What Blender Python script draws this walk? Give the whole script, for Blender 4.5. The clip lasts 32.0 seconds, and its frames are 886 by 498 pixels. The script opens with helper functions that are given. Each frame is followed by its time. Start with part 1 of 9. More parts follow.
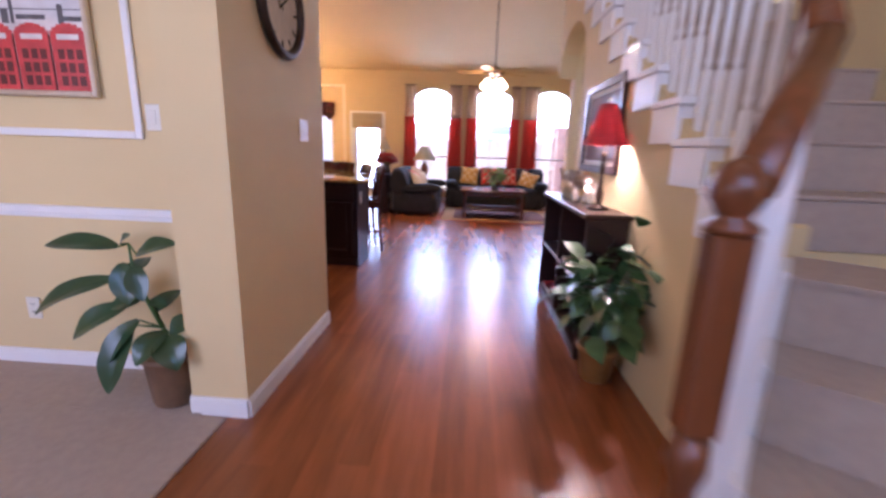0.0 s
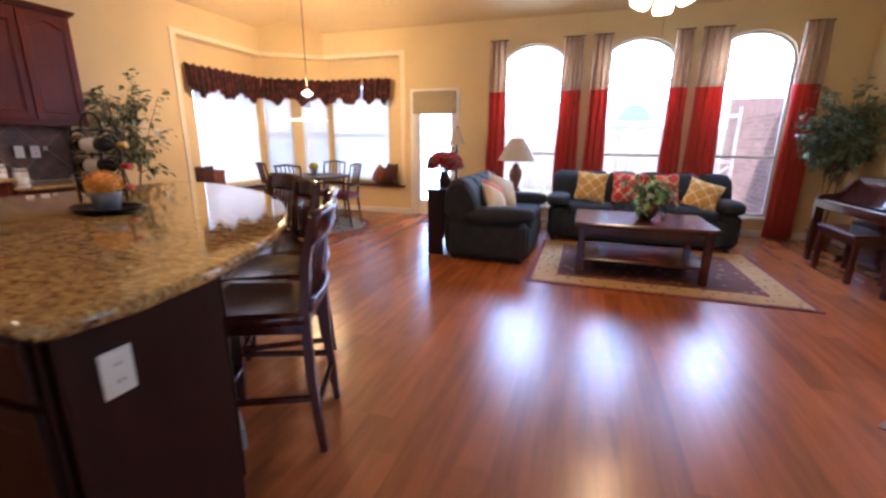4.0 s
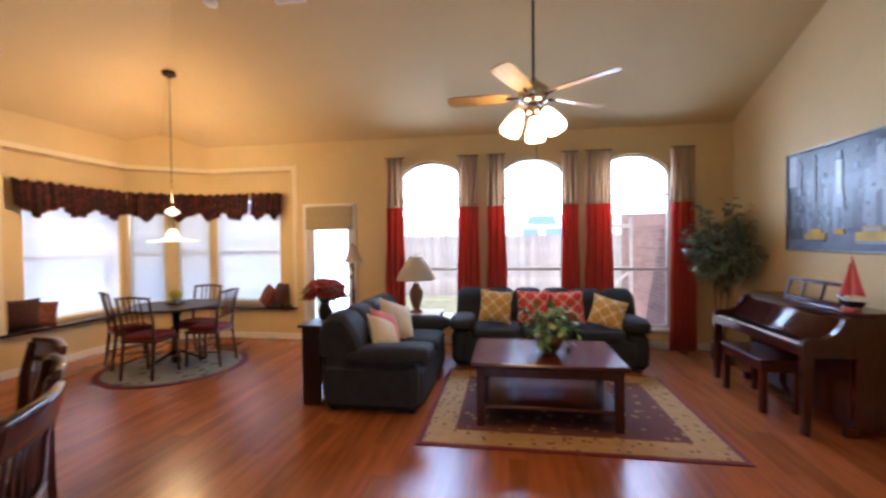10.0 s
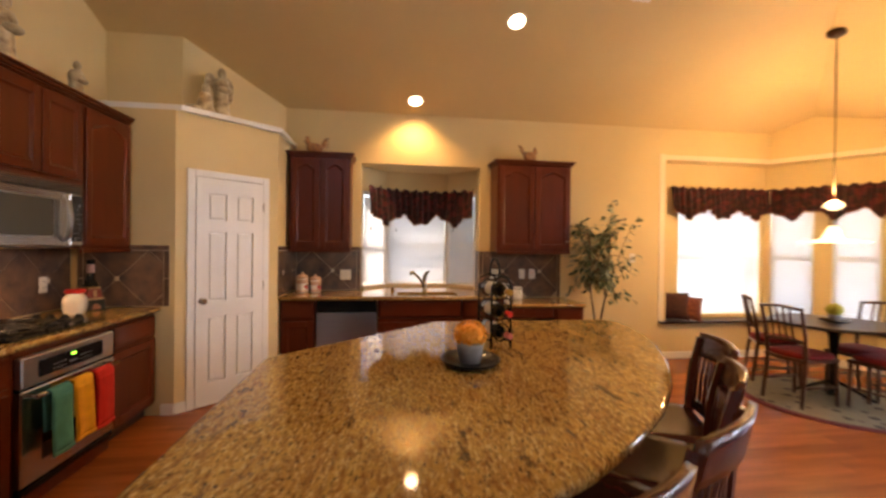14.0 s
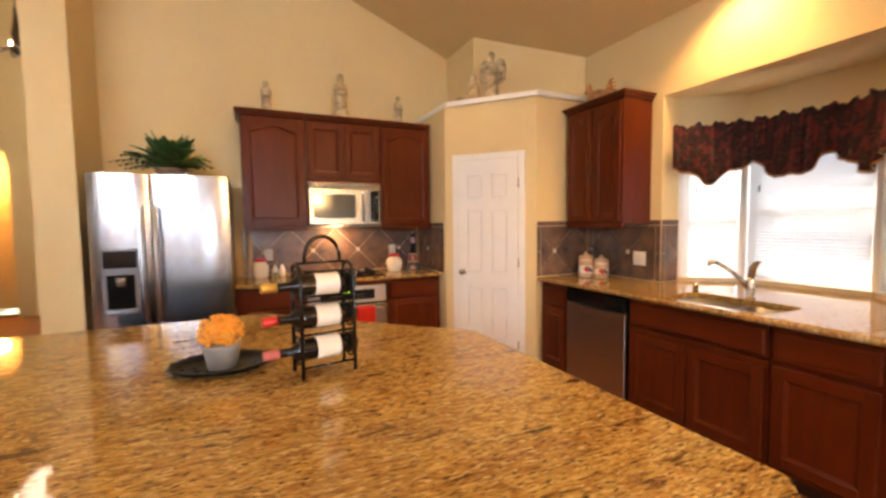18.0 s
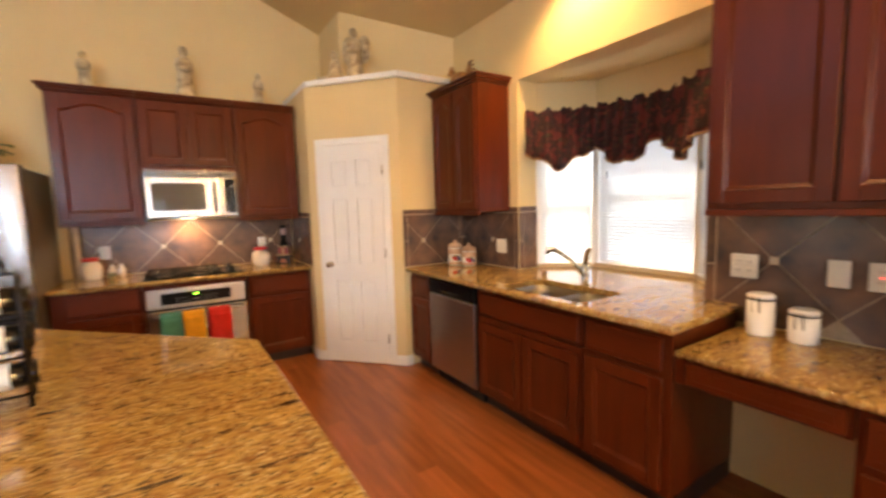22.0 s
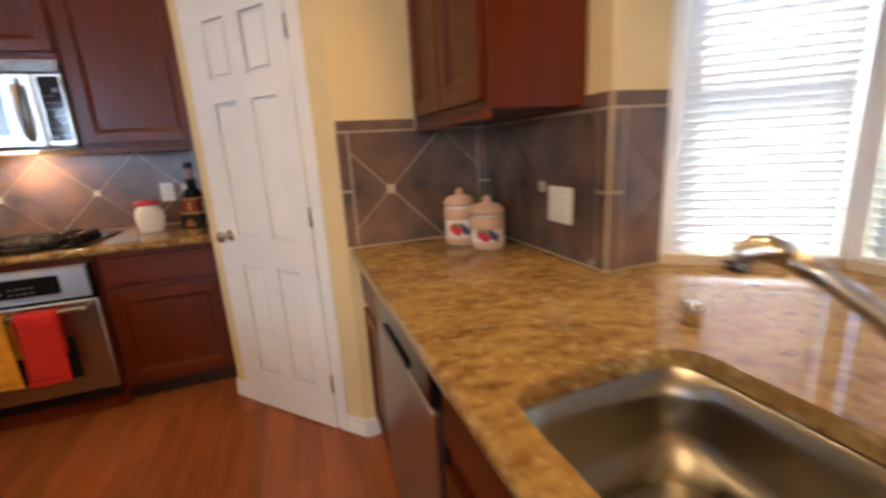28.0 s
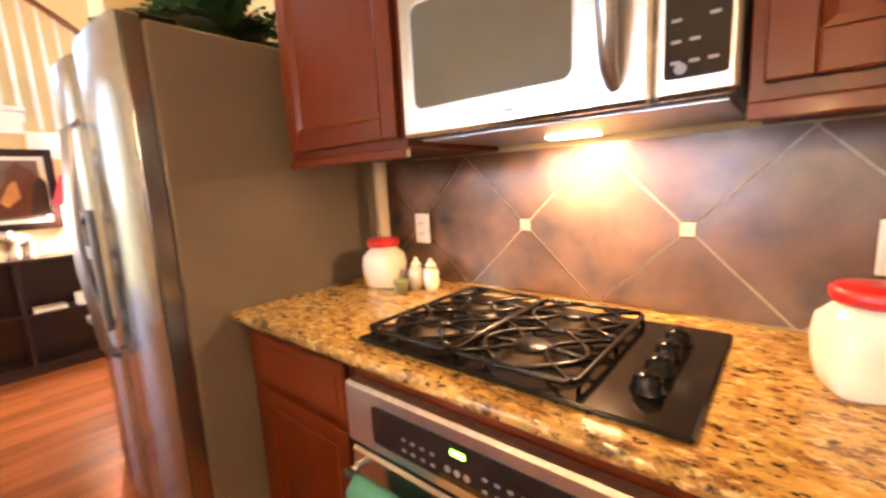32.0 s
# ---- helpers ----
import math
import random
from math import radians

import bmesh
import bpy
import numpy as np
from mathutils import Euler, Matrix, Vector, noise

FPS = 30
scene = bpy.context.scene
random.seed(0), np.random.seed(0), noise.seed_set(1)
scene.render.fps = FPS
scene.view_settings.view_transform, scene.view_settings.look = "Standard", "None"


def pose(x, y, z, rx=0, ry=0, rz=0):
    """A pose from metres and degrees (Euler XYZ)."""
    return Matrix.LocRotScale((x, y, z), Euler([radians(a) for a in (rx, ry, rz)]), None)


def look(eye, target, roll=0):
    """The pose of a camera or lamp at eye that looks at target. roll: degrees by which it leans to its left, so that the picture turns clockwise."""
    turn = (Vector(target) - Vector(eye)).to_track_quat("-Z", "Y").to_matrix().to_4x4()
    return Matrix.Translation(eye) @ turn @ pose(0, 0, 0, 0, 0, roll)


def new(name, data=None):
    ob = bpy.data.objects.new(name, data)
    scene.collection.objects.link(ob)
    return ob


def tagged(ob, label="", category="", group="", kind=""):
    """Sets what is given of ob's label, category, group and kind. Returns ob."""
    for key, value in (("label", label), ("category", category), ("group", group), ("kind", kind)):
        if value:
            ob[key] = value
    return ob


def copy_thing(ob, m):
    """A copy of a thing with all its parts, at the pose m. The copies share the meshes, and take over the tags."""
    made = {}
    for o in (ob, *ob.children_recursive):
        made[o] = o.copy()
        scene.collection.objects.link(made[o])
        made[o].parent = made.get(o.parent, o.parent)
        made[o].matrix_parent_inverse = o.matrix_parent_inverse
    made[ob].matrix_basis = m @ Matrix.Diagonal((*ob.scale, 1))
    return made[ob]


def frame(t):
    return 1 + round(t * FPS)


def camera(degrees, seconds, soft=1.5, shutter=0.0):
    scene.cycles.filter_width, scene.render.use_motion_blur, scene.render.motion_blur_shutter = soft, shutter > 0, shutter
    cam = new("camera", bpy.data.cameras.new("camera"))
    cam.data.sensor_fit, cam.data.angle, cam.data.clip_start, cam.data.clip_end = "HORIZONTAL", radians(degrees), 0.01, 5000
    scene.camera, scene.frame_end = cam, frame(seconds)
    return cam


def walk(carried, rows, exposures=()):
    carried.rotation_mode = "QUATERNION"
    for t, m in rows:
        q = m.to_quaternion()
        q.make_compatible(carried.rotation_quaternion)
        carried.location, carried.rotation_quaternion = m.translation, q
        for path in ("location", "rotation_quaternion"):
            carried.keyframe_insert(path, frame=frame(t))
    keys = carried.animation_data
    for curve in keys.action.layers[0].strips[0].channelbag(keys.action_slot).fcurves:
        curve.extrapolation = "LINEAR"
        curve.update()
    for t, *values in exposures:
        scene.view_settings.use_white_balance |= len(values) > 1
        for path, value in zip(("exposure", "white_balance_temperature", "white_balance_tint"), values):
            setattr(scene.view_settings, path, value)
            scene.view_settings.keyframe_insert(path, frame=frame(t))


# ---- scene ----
cam = camera(93.5, 32.0, soft=2.7, shutter=0.55)
PATH = [
    (0, (1.32, 0.024, 1.212), (1.214, 1.969, 0.756), 2.0),
    (0.5, (1.278, 0.584, 1.188), (0.967, 2.507, 0.738), 1.9),
    (1, (1.189, 1.133, 1.23), (0.969, 3.08, 0.832), 3.2),
    (1.5, (1.138, 1.63, 1.256), (0.743, 3.545, 0.838), 2.8),
    (2, (1.088, 2.084, 1.251), (0.804, 4.021, 0.841), 1.0),
    (2.5, (1.091, 2.492, 1.276), (0.582, 4.37, 0.808), 2.3),
    (4.5, (1.29, 3.966, 1.257), (0.6, 5.771, 0.742), -0.8),
    (5, (1.317, 4.184, 1.274), (0.384, 5.858, 0.701), -0.3),
    (5.5, (1.318, 4.35, 1.27), (0.405, 6.06, 0.776), -0.9),
    (6, (1.347, 4.387, 1.322), (0.592, 6.176, 0.842), 0.8),
    (6.5, (1.394, 4.429, 1.38), (0.867, 6.319, 0.99), 0.7),
    (7, (1.438, 4.452, 1.446), (1.084, 6.403, 1.186), -0.4),
    (7.5, (1.483, 4.463, 1.414), (1.344, 6.448, 1.205), -1.7),
    (8, (1.508, 4.455, 1.483), (1.388, 6.44, 1.269), -0.3),
    (8.5, (1.457, 4.448, 1.489), (1.319, 6.439, 1.367), -0.0),
    (9, (1.531, 4.456, 1.514), (1.419, 6.452, 1.451), -0.0),
    (9.5, (1.519, 4.467, 1.498), (1.366, 6.46, 1.445), -0.4),
    (10, (1.488, 4.446, 1.512), (1.183, 6.423, 1.473), -0.6),
    (10.5, (1.428, 4.432, 1.493), (0.871, 6.353, 1.442), -0.6),
    (11, (1.414, 4.428, 1.498), (0.572, 6.241, 1.454), -0.7),
    (11.5, (1.355, 4.403, 1.501), (0.275, 6.085, 1.435), -0.4),
    (12, (1.319, 4.392, 1.477), (0.025, 5.915, 1.419), -1.0),
    (12.5, (1.265, 4.356, 1.453), (-0.244, 5.667, 1.385), -0.0),
    (13, (1.167, 4.32, 1.488), (-0.514, 5.401, 1.411), 0.4),
    (13.5, (1.073, 4.447, 1.423), (-0.794, 5.161, 1.377), -0.3),
    (14, (0.944, 4.67, 1.452), (-1.037, 4.941, 1.44), 0.7),
    (14.5, (0.777, 5.022, 1.346), (-1.221, 5.096, 1.297), 1.9),
    (15, (0.644, 5.315, 1.344), (-1.308, 4.889, 1.244), 1.7),
    (15.5, (0.46, 5.742, 1.454), (-1.415, 5.062, 1.32), 2.8),
    (17.5, (-0.695, 6.653, 1.421), (-1.787, 4.99, 1.206), 0.9),
    (18, (-1.045, 6.741, 1.43), (-1.885, 4.931, 1.306), -0.7),
    (18.5, (-1.294, 6.812, 1.421), (-1.879, 4.913, 1.191), -2.4),
    (19, (-1.52, 6.806, 1.448), (-2.033, 4.883, 1.255), -0.9),
    (19.5, (-1.603, 6.814, 1.401), (-1.724, 4.829, 1.193), -0.8),
    (20, (-1.618, 6.868, 1.427), (-1.613, 4.877, 1.233), -1.2),
    (20.5, (-1.651, 6.882, 1.4), (-1.75, 4.891, 1.234), -1.5),
    (21, (-1.706, 6.878, 1.406), (-2.091, 4.925, 1.205), -1.6),
    (21.5, (-1.728, 6.895, 1.42), (-2.492, 5.057, 1.223), -1.5),
    (22, (-1.744, 6.913, 1.455), (-2.824, 5.242, 1.252), -1.7),
    (22.5, (-1.854, 6.957, 1.429), (-3.168, 5.458, 1.266), -1.4),
    (23, (-1.919, 6.995, 1.42), (-3.391, 5.649, 1.269), -2.5),
    (23.5, (-2.013, 7.055, 1.428), (-3.606, 5.852, 1.306), -1.9),
    (24, (-2.12, 7.07, 1.413), (-3.631, 5.765, 1.292), -0.8),
    (24.5, (-2.374, 6.905, 1.403), (-3.811, 5.516, 1.342), 0.5),
    (26.5, (-3.387, 6.119, 1.271), (-4.309, 4.419, 0.763), -5.8),
    (27, (-3.405, 5.949, 1.282), (-4.144, 4.164, 0.766), -5.1),
    (27.5, (-3.339, 5.666, 1.297), (-4.186, 3.915, 0.832), -4.8),
    (28, (-3.273, 5.341, 1.306), (-3.927, 3.511, 0.837), -3.3),
    (28.5, (-3.15, 4.941, 1.296), (-3.502, 3.018, 0.875), -1.2),
    (29, (-3.008, 4.515, 1.303), (-3.189, 2.566, 0.891), -2.1),
    (29.5, (-2.812, 4.059, 1.301), (-2.504, 2.116, 0.936), -0.8),
    (30, (-2.645, 3.697, 1.295), (-2.098, 1.801, 0.968), -2.0),
    (30.5, (-2.508, 3.477, 1.301), (-1.508, 1.787, 0.926), 0.9),
    (31, (-2.412, 3.361, 1.309), (-1.294, 1.739, 0.962), -1.4),
    (31.5, (-2.368, 3.351, 1.309), (-1.23, 1.74, 0.975), -1.9),
    (32, (-2.345, 3.371, 1.309), (-1.078, 1.856, 0.992), -2.9),
]
# the clip's own exposure and white balance: seconds, stops, kelvin, tint
EXPOSURES = [
    (0, 2.0, 5450, 40), (1.5, 1.97, 5150, 30), (5, 2.05, 5150, 20), (9, 1.95, 5450, 18), (10, 1.55, 5500, 20), (11, 1.4, 5500, 20), (12, 1.3, 5950, 20), (13, 1.45, 6500, 21), (14, 1.95, 7100, 21), (15, 2.4, 7100, 21), (15.5, 2.45, 7050, 20),
    (18, 2.52, 6950, 19), (20, 2.68, 7000, 19), (22, 2.5, 6850, 16), (24, 2.5, 6700, 14), (27, 2.15, 5600, 12), (28, 2.2, 5700, 12), (29, 2.58, 6550, 17), (30, 2.75, 7350, 22), (31, 3.3, 6900, 26), (32, 3.65, 6600, 19),
]
walk(cam, [(t, look(eye, target, roll)) for t, eye, target, roll in PATH], EXPOSURES)

# ---- world and light ----
world = bpy.data.worlds.new("sky")
scene.world = world
world.use_nodes = True
wn = world.node_tree.nodes
sky = wn.new("ShaderNodeTexSky")
sky.sky_type, sky.sun_disc = "NISHITA", False
sky.sun_elevation, sky.sun_rotation = radians(60), radians(203)
wn["Background"].inputs["Strength"].default_value = 0.15
world.node_tree.links.new(sky.outputs[0], wn["Background"].inputs[0])


def lamp(name, kind, m, energy, color, size=0.1, size_y=None, spot=None):
    data = bpy.data.lights.new(name, kind)
    data.energy, data.color = energy, color
    if kind == "AREA":
        data.shape, data.size, data.size_y = "RECTANGLE", size, size_y or size
    elif kind == "SUN":
        data.angle = size
    else:
        data.shadow_soft_size = size
    if spot:
        data.spot_size, data.spot_blend = radians(spot), 0.7
    ob = new(name, data)
    ob.matrix_world = m
    return ob


WARM, DAY = (1.0, 0.56, 0.18), (0.64, 0.82, 1.0)
lamp("sun", "SUN", look((0, 0, 26), (6, 14, 0)), 3.9, (1.0, 0.95, 0.88), radians(0.5))
# daylight in the openings of the windows, outside the panes
for x in (0.38, 1.83, 3.2):
    lamp("window_daylight", "AREA", look((x, 10.72, 2.30), (x, 0, 1.15)), 18, DAY, 0.96, 0.84)
lamp("bay_daylight", "AREA", look((-4.60, 9.2, 1.4), (0, 9.2, 1.2)), 10, DAY, 1.5, 1.75)
lamp("bay_daylight", "AREA", look((-3.98, 10.55, 1.4), (-2.6, 8.6, 1.3)), 6, DAY, 1.15, 1.75)
lamp("bay_daylight", "AREA", look((-2.62, 10.96, 1.4), (-2.62, 5, 1.2)), 11, DAY, 1.45, 1.75)
lamp("door_daylight", "AREA", look((-1.2, 10.70, 1.08), (-1.2, 5, 0.8)), 9, DAY, 0.56, 1.66)
lamp("sink_daylight", "AREA", look((-4.98, 5.09, 1.6), (0, 5.09, 1.2)), 1.7, DAY, 1.0, 1.4)
# front and dining openings are unseen, added to bring daylight into the foyer
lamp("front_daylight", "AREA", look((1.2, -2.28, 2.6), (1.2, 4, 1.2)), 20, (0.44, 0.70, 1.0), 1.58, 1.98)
lamp("dining_daylight", "AREA", look((-2.0, -2.28, 1.6), (-1.4, 4, 1.2)), 18, (0.84, 0.90, 1.0), 1.98, 1.58)


# ---- materials ----
def material(name, color, rough=0.6, metal=0.0, vary=0.08, scale=8.0, bump=0.0, bump_scale=60.0, spec=0.5, coat=0.0, tint=0.0, color2=None, stretch=(1, 1, 1), world_space=False, wear=0.03):
    """A surface with stains at one scale, grain at another, and fine relief."""
    m = bpy.data.materials.new(name)
    m.use_nodes = True
    t, n = m.node_tree, m.node_tree.nodes
    b = n["Principled BSDF"]
    b.inputs["Roughness"].default_value, b.inputs["Metallic"].default_value = rough, metal
    b.inputs["Specular IOR Level"].default_value, b.inputs["Coat Weight"].default_value = spec, coat
    b.inputs["Coat Roughness"].default_value = 0.08
    co, mp = n.new("ShaderNodeTexCoord"), n.new("ShaderNodeMapping")
    mp.inputs["Scale"].default_value = stretch
    src = n.new("ShaderNodeNewGeometry").outputs["Position"] if world_space else co.outputs["Object"]
    t.links.new(src, mp.inputs[0])
    big, fine = n.new("ShaderNodeTexNoise"), n.new("ShaderNodeTexNoise")
    big.inputs["Scale"].default_value, big.inputs["Detail"].default_value = scale, 4
    fine.inputs["Scale"].default_value, fine.inputs["Detail"].default_value = bump_scale, 3
    for k in (big, fine):
        t.links.new(mp.outputs[0], k.inputs["Vector"])
    mix = n.new("ShaderNodeMix")
    mix.data_type = "RGBA"
    c2 = color2 or tuple(c * (1 - 3 * vary) for c in color)
    c1 = color if color2 else tuple(min(1, c * (1 + vary)) for c in color)
    mix.inputs[6].default_value, mix.inputs[7].default_value = (*c1, 1), (*c2, 1)
    ramp = n.new("ShaderNodeMapRange")
    ramp.inputs[1].default_value, ramp.inputs[2].default_value = 0.3, 0.75
    t.links.new(big.outputs[0], ramp.inputs[0])
    t.links.new(ramp.outputs[0], mix.inputs[0])
    last = mix.outputs[2]
    hsv = n.new("ShaderNodeHueSaturation")
    if tint:
        info, val = n.new("ShaderNodeObjectInfo"), n.new("ShaderNodeMapRange")
        val.inputs[3].default_value, val.inputs[4].default_value = 1 - tint, 1 + tint
        t.links.new(info.outputs["Random"], val.inputs[0])
        t.links.new(val.outputs[0], hsv.inputs["Value"])
    t.links.new(last, hsv.inputs["Color"])
    t.links.new(hsv.outputs[0], b.inputs["Base Color"])
    rr = n.new("ShaderNodeMapRange")
    rr.inputs[3].default_value, rr.inputs[4].default_value = max(0.02, rough - wear), min(1, rough + wear)
    t.links.new(fine.outputs[0], rr.inputs[0])
    t.links.new(rr.outputs[0], b.inputs["Roughness"])
    if bump:
        bp = n.new("ShaderNodeBump")
        bp.inputs["Strength"].default_value, bp.inputs["Distance"].default_value = bump, 0.004
        t.links.new(fine.outputs[0], bp.inputs["Height"])
        t.links.new(bp.outputs[0], b.inputs["Normal"])
    return m


def glow(name, color, strength):
    m = bpy.data.materials.new(name)
    m.use_nodes = True
    b = m.node_tree.nodes["Principled BSDF"]
    b.inputs["Base Color"].default_value = (*color, 1)
    b.inputs["Emission Color"].default_value, b.inputs["Emission Strength"].default_value = (*color, 1), strength
    return m


def glass(name, tint=(1, 1, 1), rough=0.0):
    m = bpy.data.materials.new(name)
    m.use_nodes = True
    b = m.node_tree.nodes["Principled BSDF"]
    b.inputs["Base Color"].default_value = (*tint, 1)
    b.inputs["Transmission Weight"].default_value, b.inputs["Roughness"].default_value, b.inputs["IOR"].default_value = 1, rough, 1.45
    return m


def granite(name, turn, long=3.6, fleck=1.0, soft=0.0, dark=1.0):
    """Polished stone: clouds, veins and dark flecks drawn out one way."""
    m = bpy.data.materials.new(name)
    m.use_nodes = True
    t, n = m.node_tree, m.node_tree.nodes
    b = n["Principled BSDF"]
    b.inputs["Roughness"].default_value, b.inputs["Specular IOR Level"].default_value = 0.05, 0.6
    co, mp = n.new("ShaderNodeTexCoord"), n.new("ShaderNodeMapping")
    mp.inputs["Scale"].default_value, mp.inputs["Rotation"].default_value = (1.0, long, 1.5), (0, 0, turn)
    t.links.new(co.outputs["Object"], mp.inputs[0])

    def noise_at(scale, detail, lo, hi):
        k, r = n.new("ShaderNodeTexNoise"), n.new("ShaderNodeMapRange")
        k.inputs["Scale"].default_value, k.inputs["Detail"].default_value, k.inputs["Roughness"].default_value = scale, detail, 0.7
        r.inputs[1].default_value, r.inputs[2].default_value = lo, hi
        t.links.new(mp.outputs[0], k.inputs["Vector"])
        t.links.new(k.outputs[0], r.inputs[0])
        return r.outputs[0]

    col = None
    base = (0.44 * dark, 0.275 * dark, 0.075 * dark, 1)
    for c, fac in (((0.33 * dark, 0.185 * dark, 0.052 * dark, 1), noise_at(2.4, 3, 0.42, 0.66)), ((0.20, 0.088, 0.024, 1), noise_at(16 * fleck, 5, 0.45, 0.63 + soft)), ((0.58, 0.42, 0.18, 1), noise_at(34 * fleck, 4, 0.52, 0.64 + soft)),
                   ((0.045, 0.021, 0.008, 1), noise_at(40 * fleck, 4, 0.555 + 0.3 * soft, 0.605 + 2 * soft)), ((0.065, 0.032, 0.015, 1), noise_at(6.0, 8, 0.58, 0.65 + soft))):
        mix = n.new("ShaderNodeMix")
        mix.data_type = "RGBA"
        mix.inputs[6].default_value, mix.inputs[7].default_value = base, c
        if col:
            t.links.new(col, mix.inputs[6])
        t.links.new(fac, mix.inputs[0])
        col = mix.outputs[2]
    t.links.new(col, b.inputs["Base Color"])
    return m


def vinyl(name, color):
    """Thin white plastic that lets daylight shine through."""
    m = material(name, color, 0.5, vary=0.01, scale=5)
    t, n = m.node_tree, m.node_tree.nodes
    tr, mix = n.new("ShaderNodeBsdfTranslucent"), n.new("ShaderNodeMixShader")
    tr.inputs[0].default_value, mix.inputs[0].default_value = (*color, 1), 0.5
    t.links.new(n["Principled BSDF"].outputs[0], mix.inputs[1])
    t.links.new(tr.outputs[0], mix.inputs[2])
    t.links.new(mix.outputs[0], n["Material Output"].inputs[0])
    return m


# beige wall and ceiling paints, yellowed to stand for warm lamplight
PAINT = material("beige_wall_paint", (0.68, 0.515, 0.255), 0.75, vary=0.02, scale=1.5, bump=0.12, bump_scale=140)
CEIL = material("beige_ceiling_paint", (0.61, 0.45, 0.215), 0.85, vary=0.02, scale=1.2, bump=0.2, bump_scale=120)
WHITE = material("white_trim_paint", (0.78, 0.75, 0.70), 0.4, vary=0.02, scale=3, bump=0.04, bump_scale=90)
PLANK = material("laminate_plank", (0.30, 0.088, 0.024), 0.26, vary=0.10, scale=2.2, bump=0.0, bump_scale=4, tint=0.17, stretch=(8, 0.8, 1), world_space=True, wear=0.008)
CARPET = material("beige_carpet", (0.45, 0.355, 0.275), 0.95, vary=0.03, scale=30, bump=0.9, bump_scale=400)
CHERRY = material("cherry_cabinet_wood", (0.098, 0.0168, 0.0034), 0.30, vary=0.08, scale=2.5, spec=0.20, bump_scale=14, stretch=(6, 6, 0.8), coat=0.02, tint=0.08)
CHERRY_X = material("cherry_cabinet_wood_across", (0.098, 0.0168, 0.0034), 0.30, vary=0.08, scale=2.5, spec=0.20, bump_scale=14, stretch=(0.8, 6, 6), coat=0.02, tint=0.08)
MAHOG = material("mahogany_wood", (0.062, 0.014, 0.008), 0.24, vary=0.10, scale=5, bump_scale=10, stretch=(5, 5, 1), tint=0.1)
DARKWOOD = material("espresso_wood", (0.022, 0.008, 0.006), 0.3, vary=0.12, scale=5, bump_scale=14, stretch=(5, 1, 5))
CHAIRWOOD = material("dark_cherry_chair_wood", (0.085, 0.026, 0.012), 0.33, vary=0.12, scale=6, bump_scale=14, stretch=(5, 5, 1))
OAK = material("stained_oak", (0.17, 0.052, 0.017), 0.30, vary=0.12, scale=6, bump_scale=14, stretch=(5, 5, 1))
GRANITE = granite("granite", 0.30)
GRANITE_S = granite("granite_speckled", 0.9, 1.9, 0.95, 0.01)
GRANITE_Y = granite("granite_lengthwise", 1.75, 4.2, 0.62, 0.03, 0.82)
STEEL = material("brushed_steel", (0.39, 0.385, 0.375), 0.3, metal=1.0, vary=0.03, scale=3, bump=0.02, bump_scale=200, stretch=(1, 1, 30))
STEEL_X = material("brushed_steel_across", (0.50, 0.48, 0.45), 0.26, metal=1.0, vary=0.03, scale=3, bump=0.02, bump_scale=200, stretch=(1, 1, 30))
CHROME = material("satin_nickel", (0.55, 0.50, 0.43), 0.22, metal=1.0, vary=0.03, scale=8)
GREYSIDE = material("grey_appliance_side", (0.17, 0.14, 0.108), 0.42, vary=0.04, scale=4, bump=0.15, bump_scale=250)
BLACK = material("black_enamel", (0.007, 0.007, 0.007), 0.14, vary=0.1, scale=6, spec=0.2)
IRON = material("black_iron", (0.006, 0.005, 0.005), 0.26, vary=0.1, scale=20, spec=0.4)
BLKGLASS = material("dark_glass", (0.012, 0.012, 0.013), 0.06, vary=0.02, scale=4, spec=0.3)
TILE = material("slate_grey_tile", (0.20, 0.112, 0.070), 0.22, vary=0.1, scale=7.5, bump=0.12, bump_scale=40, tint=0.14, color2=(0.058, 0.045, 0.040), wear=0.06)
GROUT = material("tan_grout", (0.42, 0.30, 0.19), 0.85, vary=0.08, scale=30, bump=0.2, bump_scale=300)
INSET = material("cream_stone_inset", (0.55, 0.44, 0.30), 0.4, vary=0.1, scale=40)
IVORY = material("ivory_plastic", (0.70, 0.65, 0.54), 0.35, vary=0.02, scale=5)
CERAMIC = material("cream_ceramic", (0.78, 0.70, 0.56), 0.15, vary=0.03, scale=6, coat=0.3)
WHITECER = material("white_ceramic", (0.80, 0.78, 0.73), 0.12, vary=0.02, scale=6, coat=0.3)
RED = material("red_enamel", (0.55, 0.02, 0.015), 0.3, vary=0.05, scale=9)
TEAL = material("teal_towel", (0.07, 0.28, 0.24), 0.95, vary=0.06, scale=20, bump=0.6, bump_scale=500)
YELLOW = material("yellow_towel", (0.80, 0.38, 0.02), 0.95, vary=0.06, scale=20, bump=0.6, bump_scale=500)
REDCLOTH = material("red_towel", (0.58, 0.02, 0.015), 0.95, vary=0.06, scale=20, bump=0.6, bump_scale=500)
SOFA = material("charcoal_upholstery", (0.024, 0.026, 0.029), 0.8, vary=0.1, scale=9, bump=0.5, bump_scale=300, spec=0.3)
GLASS = glass("window_glass")


def cloth(name, color):
    """Curtain cloth that lets some daylight through."""
    m = vinyl(name, color)
    m.node_tree.nodes["Mix Shader"].inputs[0].default_value = 0.6
    m.node_tree.nodes["Principled BSDF"].inputs["Roughness"].default_value = 0.85
    return m


